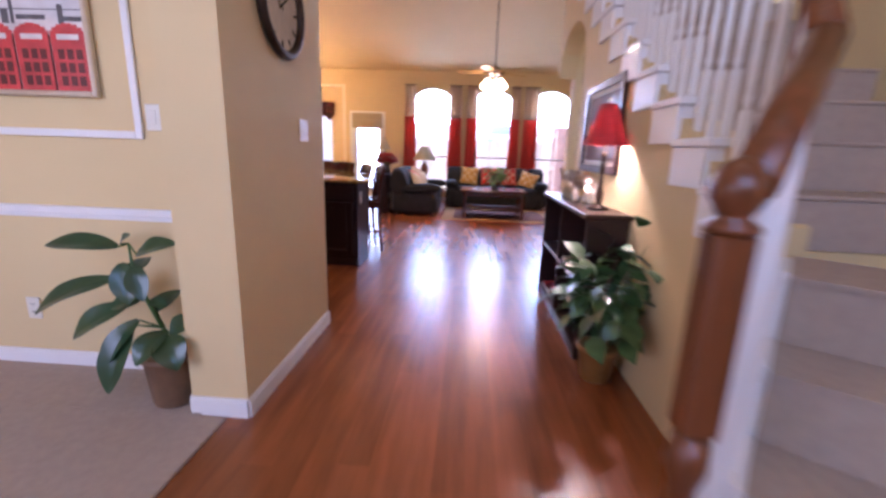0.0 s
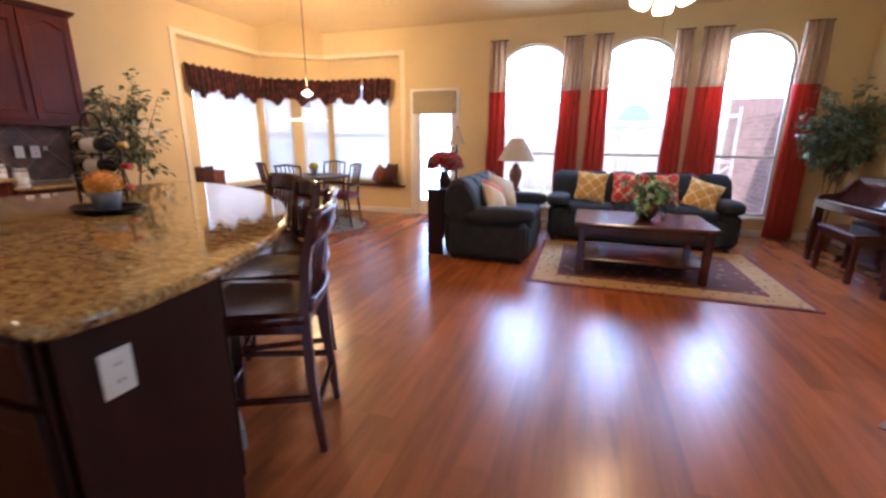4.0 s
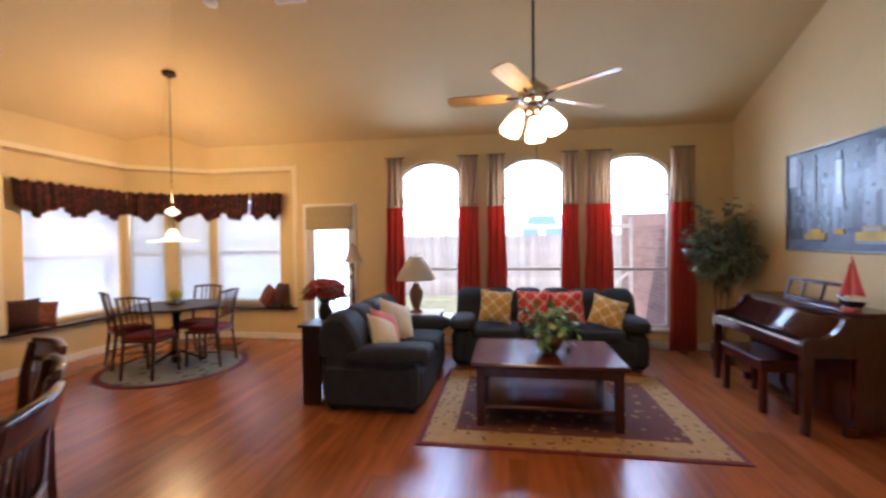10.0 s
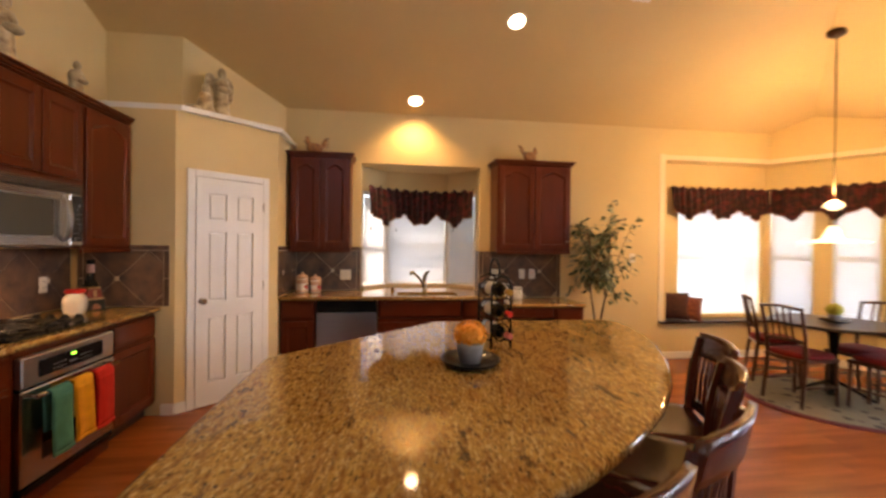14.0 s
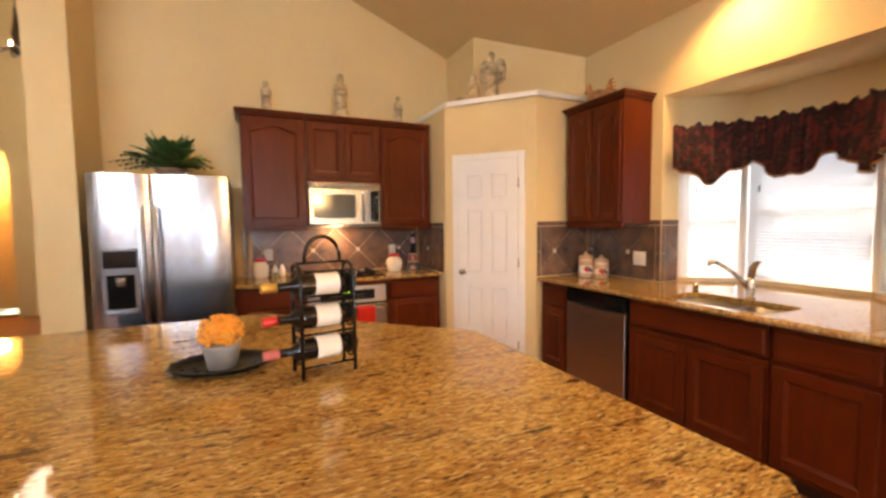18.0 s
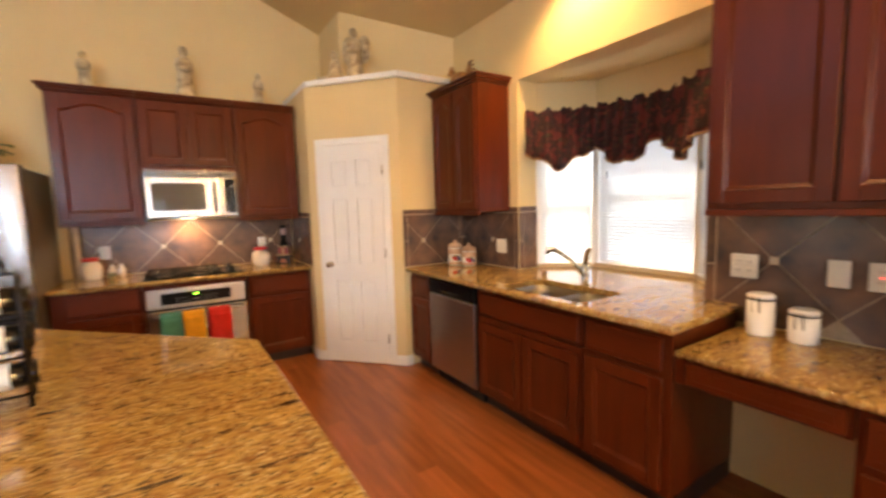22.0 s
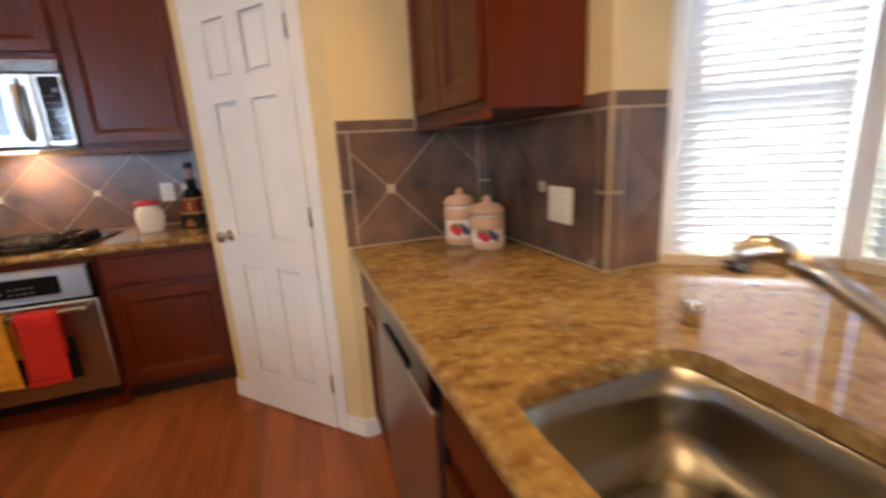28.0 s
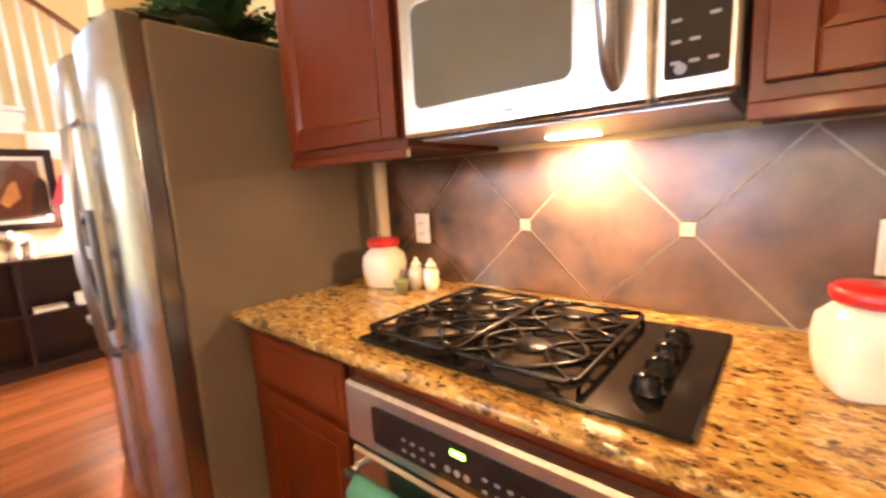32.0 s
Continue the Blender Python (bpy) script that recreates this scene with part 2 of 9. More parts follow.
LINEN = cloth("tan_curtain_cloth", (0.64, 0.48, 0.33))
BRICKRED = cloth("rust_red_curtain_cloth", (0.66, 0.12, 0.085))
SHEER = vinyl("white_blind_vinyl", (0.84, 0.84, 0.83))
SHEER.node_tree.nodes["Mix Shader"].inputs[0].default_value = 0.46
SHADECLOTH = material("tan_roman_shade", (0.42, 0.33, 0.20), 0.85, vary=0.04, scale=30, bump=0.4, bump_scale=250)
BURG = material("burgundy_floral_cloth", (0.028, 0.004, 0.005), 0.8, vary=0.1, scale=26, bump=0.3, bump_scale=250, color2=(0.075, 0.018, 0.010))
RUSTPILLOW = material("rust_figured_cloth", (0.24, 0.075, 0.035), 0.85, vary=0.1, scale=24, bump=0.3, bump_scale=250, color2=(0.075, 0.010, 0.010))
SEATRED = material("crimson_seat_cloth", (0.20, 0.008, 0.012), 0.8, vary=0.08, scale=15, bump=0.3, bump_scale=250)
CREAMCLOTH = material("cream_cushion_cloth", (0.58, 0.47, 0.31), 0.9, vary=0.05, scale=12, bump=0.4, bump_scale=250)
PINKCLOTH = material("coral_cushion_cloth", (0.60, 0.16, 0.13), 0.9, vary=0.05, scale=12, bump=0.4, bump_scale=250)
LEAF = material("green_leaf", (0.035, 0.095, 0.018), 0.36, vary=0.15, scale=8, color2=(0.075, 0.17, 0.035), tint=0.2)
LEAFPALE = material("fresh_green_leaf", (0.06, 0.13, 0.025), 0.36, vary=0.15, scale=8, color2=(0.16, 0.26, 0.07), tint=0.2)
BRONZEPOT = material("brown_bronze_pot", (0.10, 0.045, 0.018), 0.35, metal=0.3, vary=0.15, scale=12)
LEAFDEEP = material("rubber_plant_leaf", (0.020, 0.050, 0.020), 0.3, vary=0.12, scale=7, color2=(0.036, 0.075, 0.028))
LEAFDARK = material("deep_green_leaf", (0.020, 0.055, 0.016), 0.34, vary=0.15, scale=9, color2=(0.075, 0.15, 0.045))
LEAFVAR = material("variegated_leaf", (0.020, 0.050, 0.018), 0.36, vary=0.2, scale=9, color2=(0.05, 0.085, 0.03), tint=0.25)
# variegated leaf paled for the window light behind the living room tree
LEAFVAR_LIT = material("window_lit_leaf", (0.055, 0.10, 0.065), 0.4, vary=0.2, scale=9, color2=(0.11, 0.17, 0.11), tint=0.25)
LEAFRIM = material("pale_leaf_edge", (0.34, 0.36, 0.19), 0.45, vary=0.1, scale=9)
BARK = material("pale_bark", (0.21, 0.14, 0.085), 0.85, vary=0.15, scale=20, bump=0.6, bump_scale=80)
TERRA = material("brown_clay_pot", (0.20, 0.11, 0.055), 0.6, vary=0.1, scale=10, bump=0.2, bump_scale=90)
GOLDPOT = material("ochre_glazed_pot", (0.25, 0.115, 0.03), 0.35, vary=0.12, scale=10)
SOIL = material("dark_soil", (0.03, 0.02, 0.014), 0.95, vary=0.2, scale=40, bump=0.8, bump_scale=150)
ORANGE = material("orange_petals", (0.78, 0.28, 0.02), 0.8, vary=0.15, scale=60, color2=(0.80, 0.42, 0.06))
REDPETAL = material("red_petals", (0.42, 0.015, 0.015), 0.7, vary=0.15, scale=40)
YPETAL = material("yellow_green_petals", (0.45, 0.42, 0.05), 0.8, vary=0.15, scale=60)
GREYPOT = material("grey_stone_pot", (0.27, 0.26, 0.25), 0.7, vary=0.08, scale=20, bump=0.2, bump_scale=120)
BOTTLE = material("dark_wine_glass", (0.008, 0.007, 0.006), 0.06, vary=0.05, scale=5)
LABEL = material("cream_paper_label", (0.74, 0.70, 0.60), 0.7, vary=0.03, scale=20)
FOIL = material("gold_foil", (0.60, 0.36, 0.08), 0.3, metal=0.9, vary=0.05, scale=20)
BRONZE = material("oil_rubbed_bronze", (0.05, 0.028, 0.016), 0.4, metal=0.7, vary=0.1, scale=15)
SILVER = material("antique_silver", (0.52, 0.45, 0.36), 0.28, metal=1.0, vary=0.1, scale=25, bump=0.2, bump_scale=80)
PORCELAIN = material("aged_cream_porcelain", (0.62, 0.50, 0.30), 0.35, vary=0.15, scale=18, color2=(0.16, 0.09, 0.04), bump=0.3, bump_scale=60)
# maple made more orange to stand for bulb light on the fan blades
MAPLE = material("bulb_warmed_maple", (0.60, 0.37, 0.12), 0.4, vary=0.08, scale=6, stretch=(1, 6, 1))
LAMPSHADE = vinyl("cream_lampshade", (0.70, 0.60, 0.43))
REDSHADE = vinyl("red_silk_lampshade", (0.25, 0.045, 0.045))
FENCE = material("weathered_cedar", (0.38, 0.33, 0.29), 0.85, vary=0.15, scale=5, bump=0.3, bump_scale=50, stretch=(4, 4, 0.6), tint=0.15)
PATIO = material("pale_concrete", (0.46, 0.44, 0.42), 0.85, vary=0.08, scale=3, bump=0.3, bump_scale=60)
BRICK = material("reddish_brick", (0.36, 0.21, 0.165), 0.8, vary=0.12, scale=7, bump=0.4, bump_scale=70, tint=0.2)
GRASS = material("dry_lawn", (0.22, 0.21, 0.12), 0.95, vary=0.2, scale=6, bump=0.8, bump_scale=120)
SHINGLE = material("grey_roof_shingle", (0.16, 0.15, 0.14), 0.9, vary=0.15, scale=8, bump=0.4, bump_scale=60)
MIRROR = material("mirror_silver", (0.85, 0.85, 0.85), 0.03, metal=1.0, vary=0.0)


def patterned(name, base, lines, scale, kind):
    """Cloth with a woven pattern: a trellis on cushions, a field with motifs on rugs."""
    m = material(name, base, 0.92, vary=0.05, scale=12, bump=0.4, bump_scale=260)
    t, n = m.node_tree, m.node_tree.nodes
    hsv = [k for k in n if k.type == "HUE_SAT"][0]
    src = hsv.inputs["Color"].links[0].from_socket
    co = n.new("ShaderNodeTexCoord")
    mp = n.new("ShaderNodeMapping")
    mp.inputs["Scale"].default_value = scale
    t.links.new(co.outputs["Object"], mp.inputs[0])
    if kind == "trellis":
        sep = n.new("ShaderNodeSeparateXYZ")
        t.links.new(mp.outputs[0], sep.inputs[0])
        vals = []
        for ax in (0, 2):
            s = n.new("ShaderNodeMath")
            s.operation = "SINE"
            t.links.new(sep.outputs[ax], s.inputs[0])
            vals.append(s)
        add = n.new("ShaderNodeMath")
        add.operation = "ADD"
        t.links.new(vals[0].outputs[0], add.inputs[0])
        t.links.new(vals[1].outputs[0], add.inputs[1])
        ab = n.new("ShaderNodeMath")
        ab.operation = "ABSOLUTE"
        t.links.new(add.outputs[0], ab.inputs[0])
        lt = n.new("ShaderNodeMath")
        lt.operation, lt.inputs[1].default_value = "LESS_THAN", 0.30
        t.links.new(ab.outputs[0], lt.inputs[0])
        fac = lt.outputs[0]
    else:
        v = n.new("ShaderNodeTexVoronoi")
        v.inputs["Scale"].default_value = 1.0
        t.links.new(mp.outputs[0], v.inputs["Vector"])
        r = n.new("ShaderNodeMapRange")
        r.inputs[1].default_value, r.inputs[2].default_value = 0.30, 0.22
        t.links.new(v.outputs["Distance"], r.inputs[0])
        fac = r.outputs[0]
    mix = n.new("ShaderNodeMix")
    mix.data_type = "RGBA"
    mix.inputs[7].default_value = (*lines, 1)
    t.links.new(src, mix.inputs[6])
    t.links.new(fac, mix.inputs[0])
    t.links.new(mix.outputs[2], hsv.inputs["Color"])
    return m


GOLDTRELLIS = patterned("gold_trellis_cloth", (0.62, 0.36, 0.08), (0.78, 0.66, 0.42), (38, 38, 38), "trellis")
REDTRELLIS = patterned("red_trellis_cloth", (0.60, 0.055, 0.035), (0.72, 0.42, 0.30), (38, 38, 38), "trellis")
RUGFIELD = patterned("wine_rug_field", (0.11, 0.032, 0.022), (0.30, 0.16, 0.055), (11, 11, 11), "spots")
RUGCREAM = patterned("cream_rug_border", (0.38, 0.235, 0.095), (0.16, 0.06, 0.025), (15, 15, 15), "spots")
RUGRED = patterned("wine_rug_edge", (0.14, 0.015, 0.018), (0.20, 0.03, 0.03), (14, 14, 14), "spots")
RUGDARK = patterned("wine_rug_medallion", (0.13, 0.03, 0.025), (0.30, 0.18, 0.09), (9, 9, 9), "spots")
def floral(name):
    """Near-black cloth with ragged wine-red blooms and a few gold flecks."""
    m = material(name, (0.020, 0.003, 0.0045), 0.85, vary=0.1, scale=12, bump=0.4, bump_scale=260)
    t, n = m.node_tree, m.node_tree.nodes
    hsv = [k for k in n if k.type == "HUE_SAT"][0]
    col = hsv.inputs["Color"].links[0].from_socket
    co = n.new("ShaderNodeTexCoord")
    for c, scale, lo, hi in (((0.085, 0.008, 0.009, 1), 13, 0.52, 0.58), ((0.11, 0.014, 0.010, 1), 27, 0.60, 0.65), ((0.20, 0.10, 0.03, 1), 36, 0.685, 0.72), ((0.03, 0.028, 0.010, 1), 21, 0.64, 0.68)):
        k, r, mix = n.new("ShaderNodeTexNoise"), n.new("ShaderNodeMapRange"), n.new("ShaderNodeMix")
        k.inputs["Scale"].default_value, k.inputs["Detail"].default_value, k.inputs["Distortion"].default_value = scale, 2.5, 0.8
        r.inputs[1].default_value, r.inputs[2].default_value = lo, hi
        t.links.new(co.outputs["Object"], k.inputs["Vector"])
        t.links.new(k.outputs[0], r.inputs[0])
        mix.data_type = "RGBA"
        mix.inputs[7].default_value = c
        t.links.new(col, mix.inputs[6])
        t.links.new(r.outputs[0], mix.inputs[0])
        col = mix.outputs[2]
    t.links.new(col, hsv.inputs["Color"])
    return m


FLORAL = floral("burgundy_floral_valance")
RUGTAUPE = patterned("taupe_rug_edge", (0.20, 0.15, 0.12), (0.14, 0.10, 0.08), (14, 14, 14), "spots")
RUGGREY = patterned("grey_rug_field", (0.085, 0.078, 0.074), (0.14, 0.125, 0.11), (9, 9, 9), "spots")
RUGSAGE = patterned("sage_round_rug", (0.27, 0.24, 0.16), (0.06, 0.045, 0.04), (7, 7, 7), "spots")


# ---- mesh building ----
class M:
    """Collects vertices and faces of one mesh."""

    def __init__(self):
        self.v, self.f, self.s = [], [], []

    def add(self, verts, faces, smooth=False):
        k = len(self.v)
        self.v += [tuple(p) for p in verts]
        self.f += [tuple(i + k for i in f) for f in faces]
        self.s += [smooth] * len(faces)
        return self

    def box(self, x0, x1, y0, y1, z0, z1, c=0.0, m=None):
        """A box with chamfered edges of width c."""
        cx, cy, cz = (x0 + x1) / 2, (y0 + y1) / 2, (z0 + z1) / 2
        hx, hy, hz = abs(x1 - x0) / 2, abs(y1 - y0) / 2, abs(z1 - z0) / 2
        c = min(c, hx * 0.9, hy * 0.9, hz * 0.9)
        if c <= 0:
            v = [(cx + sx * hx, cy + sy * hy, cz + sz * hz) for sx in (-1, 1) for sy in (-1, 1) for sz in (-1, 1)]
            f = [(0, 1, 3, 2), (4, 6, 7, 5), (0, 4, 5, 1), (2, 3, 7, 6), (0, 2, 6, 4), (1, 5, 7, 3)]
        else:
            v, ix = [], {}
            for sx in (-1, 1):
                for sy in (-1, 1):
                    for sz in (-1, 1):
                        for a in range(3):
                            o = [hx, hy, hz]
                            for b in range(3):
                                if b != a:
                                    o[b] -= c
                            ix[sx, sy, sz, a] = len(v)
                            v.append((cx + sx * o[0], cy + sy * o[1], cz + sz * o[2]))
            f = []
            for s in (-1, 1):
                f.append(tuple(ix[s, p, q, 0] for p, q in ((-1, -1), (1, -1), (1, 1), (-1, 1))[::s]))
                f.append(tuple(ix[p, s, q, 1] for p, q in ((-1, -1), (-1, 1), (1, 1), (1, -1))[::s]))
                f.append(tuple(ix[p, q, s, 2] for p, q in ((-1, -1), (1, -1), (1, 1), (-1, 1))[::s]))
            for p in (-1, 1):
                for q in (-1, 1):
                    e = ((-1, 0), (-1, 1), (1, 1), (1, 0))[:: p * q]
                    f.append(tuple(ix[s, p, q, 1 + k] for s, k in e[::-1]))
                    f.append(tuple(ix[p, s, q, 2 * k] for s, k in e))
                    f.append(tuple(ix[p, q, s, k] for s, k in e[::-1]))
            for sx in (-1, 1):
                for sy in (-1, 1):
                    for sz in (-1, 1):
                        f.append(tuple(ix[sx, sy, sz, a] for a in (0, 1, 2)[:: sx * sy * sz]))
        if m is not None:
            v = [m @ Vector(p) for p in v]
        return self.add(v, f)

    def prism(self, poly, z0, z1, m=None):
        """A flat outline in x, y drawn up from z0 to z1."""
        n = len(poly)
        v = [(x, y, z) for z in (z0, z1) for x, y in poly]
        if m is not None:
            v = [m @ Vector(p) for p in v]
        f = [(i, (i + 1) % n, n + (i + 1) % n, n + i) for i in range(n)]
        return self.add(v, f + [tuple(range(n - 1, -1, -1)), tuple(range(n, 2 * n))])

    def lathe(self, prof, n=20, at=(0, 0, 0), m=None, smooth=True):
        """A profile of (radius, height) turned about the z axis."""
        v = [(at[0] + r * math.cos(2 * math.pi * i / n), at[1] + r * math.sin(2 * math.pi * i / n), at[2] + z) for r, z in prof for i in range(n)]
        if m is not None:
            v = [m @ Vector(p) for p in v]
        k = len(prof)
        f = [(j * n + i, j * n + (i + 1) % n, (j + 1) * n + (i + 1) % n, (j + 1) * n + i) for j in range(k - 1) for i in range(n)]
        self.add(v, f, smooth)
        k0 = len(self.v) - len(v)
        self.f += [tuple(k0 + i for i in range(n - 1, -1, -1)), tuple(k0 + (k - 1) * n + i for i in range(n))]
        self.s += [False, False]
        return self

    def tube(self, path, r, n=8, close=False, flat=1.0):
        """A round bar along a path; r may be one radius or one for each point."""
        pts = [Vector(p) for p in path]
        k = len(pts)
        v = []
        turn = 0.5 if n == 4 else 0.0
        for i, p in enumerate(pts):
            d = (pts[(i + 1) % k] - pts[i - 1]) if close else pts[min(i + 1, k - 1)] - pts[max(i - 1, 0)]
            d.normalize()
            a = d.cross((0, 0, 1)) if abs(d.z) < 0.95 else d.cross((0, 1, 0))
            a.normalize()
            b = a.cross(d)
            rr = r[i] if isinstance(r, (list, tuple)) else r
            v += [p + rr * (math.cos(2 * math.pi * (j + turn) / n) * a + flat * math.sin(2 * math.pi * (j + turn) / n) * b) for j in range(n)]
        f = [(i % k * n + j, i % k * n + (j + 1) % n, (i + 1) % k * n + (j + 1) % n, (i + 1) % k * n + j) for i in range(k if close else k - 1) for j in range(n)]
        if not close:
            self.add(v, f, n > 4)
            k0 = len(self.v) - len(v)
            self.f += [tuple(k0 + j for j in range(n - 1, -1, -1)), tuple(k0 + (k - 1) * n + j for j in range(n))]
            self.s += [False, False]
            return self
        return self.add(v, f, True)

    def grid(self, fn, nu, nv, smooth=True, thick=0.0):
        """A sheet fn(u, v) with u and v from 0 to 1; thick gives it a back."""
        v = [Vector(fn(i / nu, j / nv)) for j in range(nv + 1) for i in range(nu + 1)]
        w = nu + 1
        f = [(j * w + i, j * w + i + 1, (j + 1) * w + i + 1, (j + 1) * w + i) for j in range(nv) for i in range(nu)]
        if thick:
            norm = [Vector((0, 0, 0)) for _ in v]
            for q in f:
                d = (v[q[2]] - v[q[0]]).cross(v[q[3]] - v[q[1]])
                for i in q:
                    norm[i] += d
            k = len(v)
            v = v + [p - thick * d.normalized() for p, d in zip(v, norm)]
            edge = [i for i in range(w)] + [j * w + nu for j in range(1, nv + 1)] + [nv * w + i for i in range(nu - 1, -1, -1)] + [j * w for j in range(nv - 1, 0, -1)]
            f = f + [tuple(k + i for i in q[::-1]) for q in f] + [(a, a + k, b + k, b) for a, b in zip(edge, edge[1:] + edge[:1])]
        return self.add(v, f, smooth)

    def blob(self, c, s, e=0.6, nu=16, nv=10, m=None):
        """A rounded cushion shape: a superellipsoid with half sizes s."""
        def sp(a, k):
            return math.copysign(abs(a) ** k, a)
        v = []
        for j in range(nv + 1):
            p = -math.pi / 2 + math.pi * j / nv
            for i in range(nu):
                q = 2 * math.pi * i / nu
                v.append(Vector((c[0] + s[0] * sp(math.cos(p), e) * sp(math.cos(q), e), c[1] + s[1] * sp(math.cos(p), e) * sp(math.sin(q), e), c[2] + s[2] * sp(math.sin(p), e))))
        if m is not None:
            v = [m @ p for p in v]
        f = [(j * nu + i, j * nu + (i + 1) % nu, (j + 1) * nu + (i + 1) % nu, (j + 1) * nu + i) for j in range(nv) for i in range(nu)]
        return self.add(v, f, True)

    def mesh(self, name, mat):
        me = bpy.data.meshes.new(name)
        me.from_pydata(self.v, [], self.f)
        me.polygons.foreach_set("use_smooth", self.s)
        if mat:
            me.materials.append(mat)
        return me


def part(name, m, mat, parent, label="", at=None):
    """One mesh under a thing or a part."""
    ob = new(name, m.mesh(name, mat) if isinstance(m, M) else m)
    ob.parent = parent
    if at is not None:
        ob.matrix_basis = at
    return tagged(ob, label=label)


def thing(name, label, category, at=None, group="", kind=""):
    ob = new(name)
    ob.empty_display_size = 0.1
    if at is not None:
        ob.matrix_basis = at
    return tagged(ob, label, category, group, kind)


def solo(name, m, mat, label, category, at=None, group="", kind=""):
    """A thing that is one mesh."""
    ob = new(name, m.mesh(name, mat) if isinstance(m, M) else m)
    if at is not None:
        ob.matrix_basis = at
    return tagged(ob, label, category, group, kind)


def structure(name, m, mat, label="", category=""):
    return solo(name, m, mat, label, category, kind="structure")


def P(x, y, z, rz=0):
    return pose(x, y, z, 0, 0, rz)


# ---- plan ----
XW, XE, YN, YS = -4.14, 4.45, 10.53, 2.10  # inner faces of the outer walls
ZE, ZT, SL = 3.05, 5.2, 0.40  # eaves, flat ceiling, slope
TH = 0.14


def wall(name, m, label=""):
    return structure(name, m, PAINT, label or "beige painted drywall wall", "wall")


# floor slab and carpet
TERRABASE = material("brown_underlay", (0.10, 0.035, 0.015), 0.9, vary=0.1, scale=6)
structure("floor", M().box(-5.2, 5.0, -2.6, 10.9, -0.12, -0.012), TERRABASE, "wooden laminate floor in reddish brown planks", "floor")
# walls
w = M()
w.box(XW - TH, XW, YS - TH, 4.37, 0, 3.4)
w.box(XW - TH, XW, 4.37, 5.82, 0, 0.86)
w.box(XW - TH, XW, 4.37, 5.82, 2.44, 3.4)
w.box(XW - TH, XW, 5.82, 8.32, 0, 3.4)
wall("wall_west", w)
w = M()
w.box(XW - TH, XW, 8.32, 9.9, 0, 0.47).box(XW - TH, XW, 8.32, 9.9, 2.64, 3.4)
w.box(-3.3, -1.82, YN, YN + TH, 0, 0.47).box(-3.3, -1.82, YN, YN + TH, 2.64, 3.4)
dg = [(-4.14, 9.9), (-3.3, 10.53), (-3.39, 10.65), (-4.28, 9.98)]
w.prism(dg, 0, 0.47).prism(dg, 2.64, 3.5)
wall("wall_bay", w, "beige wall round the breakfast bay windows")


def wall_with_arches(spans, x0, x1, y0, y1, top):
    """A wall along x with arched openings (left, right, sill, spring, rise)."""
    m, x = M(), x0
    for a, b, sill, spring, rise in spans:
        m.box(x, a, y0, y1, 0, top)
        if sill > 0:
            m.box(a, b, y0, y1, 0, sill)
        if rise <= 0:
            m.box(a, b, y0, y1, spring, top)
        else:
            n = 14
            xs = [a + (b - a) * i / n for i in range(n + 1)]
            zs = [spring + rise * math.sqrt(max(0, 1 - (2 * i / n - 1) ** 2)) for i in range(n + 1)]
            for i in range(n):
                m.add([(xs[i], y0, zs[i]), (xs[i + 1], y0, zs[i + 1]), (xs[i + 1], y0, top), (xs[i], y0, top),
                       (xs[i], y1, zs[i]), (xs[i + 1], y1, zs[i + 1]), (xs[i + 1], y1, top), (xs[i], y1, top)],
                      [(0, 1, 2, 3), (7, 6, 5, 4), (0, 4, 5, 1), (3, 2, 6, 7)])
        x = b
    m.box(x, x1, y0, y1, 0, top)
    return m


WINS = ((-0.12, 0.88), (1.33, 2.33), (2.70, 3.70))
spans = [(-1.58, -0.84, 0, 2.05, 0)] + [(a, b, 0.27, 2.33, 0.36) for a, b in WINS]
wall("wall_north", wall_with_arches(spans, -1.82, XE + TH, YN, YN + TH, 3.4))
wall("wall_east", M().box(XE, XE + TH, 5.27, YN, 0, ZT + 0.1))
wall("wall_living_south", M().box(2.43, XE + TH, 4.93, 5.13, 0, ZT + 0.1))
wall("wall_south", M().box(XW - TH, 0.16, YS - TH + 0.02, YS, 0, ZT + 0.1))
wall("wall_foyer_pier", M().box(0.11, 0.372, 1.65, 2.745, 0, ZT + 0.1), "tall beige wall between foyer and kitchen")
# pantry: a low box across the corner
pn = [(-2.86, YS + 0.004), (-2.86, 2.90), (-3.47, 3.58), (XW + 0.004, 3.58), (XW + 0.004, YS + 0.004)]
wall("wall_pantry", M().prism(pn, 0, 2.58).prism([(-3.28, YS + 0.006), (-3.28, 2.76), (XW + 0.006, 3.5), (XW + 0.006, YS + 0.006)], 2.58, 4.4), "beige corner pantry wall with a ledge on top")
lg = [(-2.857, YS + 0.006), (-2.857, 2.945), (-3.455, 3.62), (XW + 0.006, 3.62), (XW + 0.006, YS + 0.006)]
structure("ledge", M().prism(lg, 2.58, 2.625), WHITE, "white painted ledge on top of the pantry wall", "ledge")
# ceiling
xr, yr = XW + (ZT - ZE) / SL, YN - (ZT - ZE) / SL
c = M()
c.add([(XW - 0.1, YS - 2, ZE - 0.04), (xr, YS - 2, ZT), (xr, yr, ZT), (XW - 0.1, YN + 0.1, ZE - 0.04)], [(3, 2, 1, 0)])
c.add([(XW - 0.1, YN + 0.1, ZE - 0.04), (xr, yr, ZT), (XE + 0.1, yr, ZT), (XE + 0.1, YN + 0.1, ZE - 0.04)], [(3, 2, 1, 0)])
c.add([(xr, -2.6, ZT), (XE + 0.1, -2.6, ZT), (XE + 0.1, yr, ZT), (xr, yr, ZT)], [(3, 2, 1, 0)])
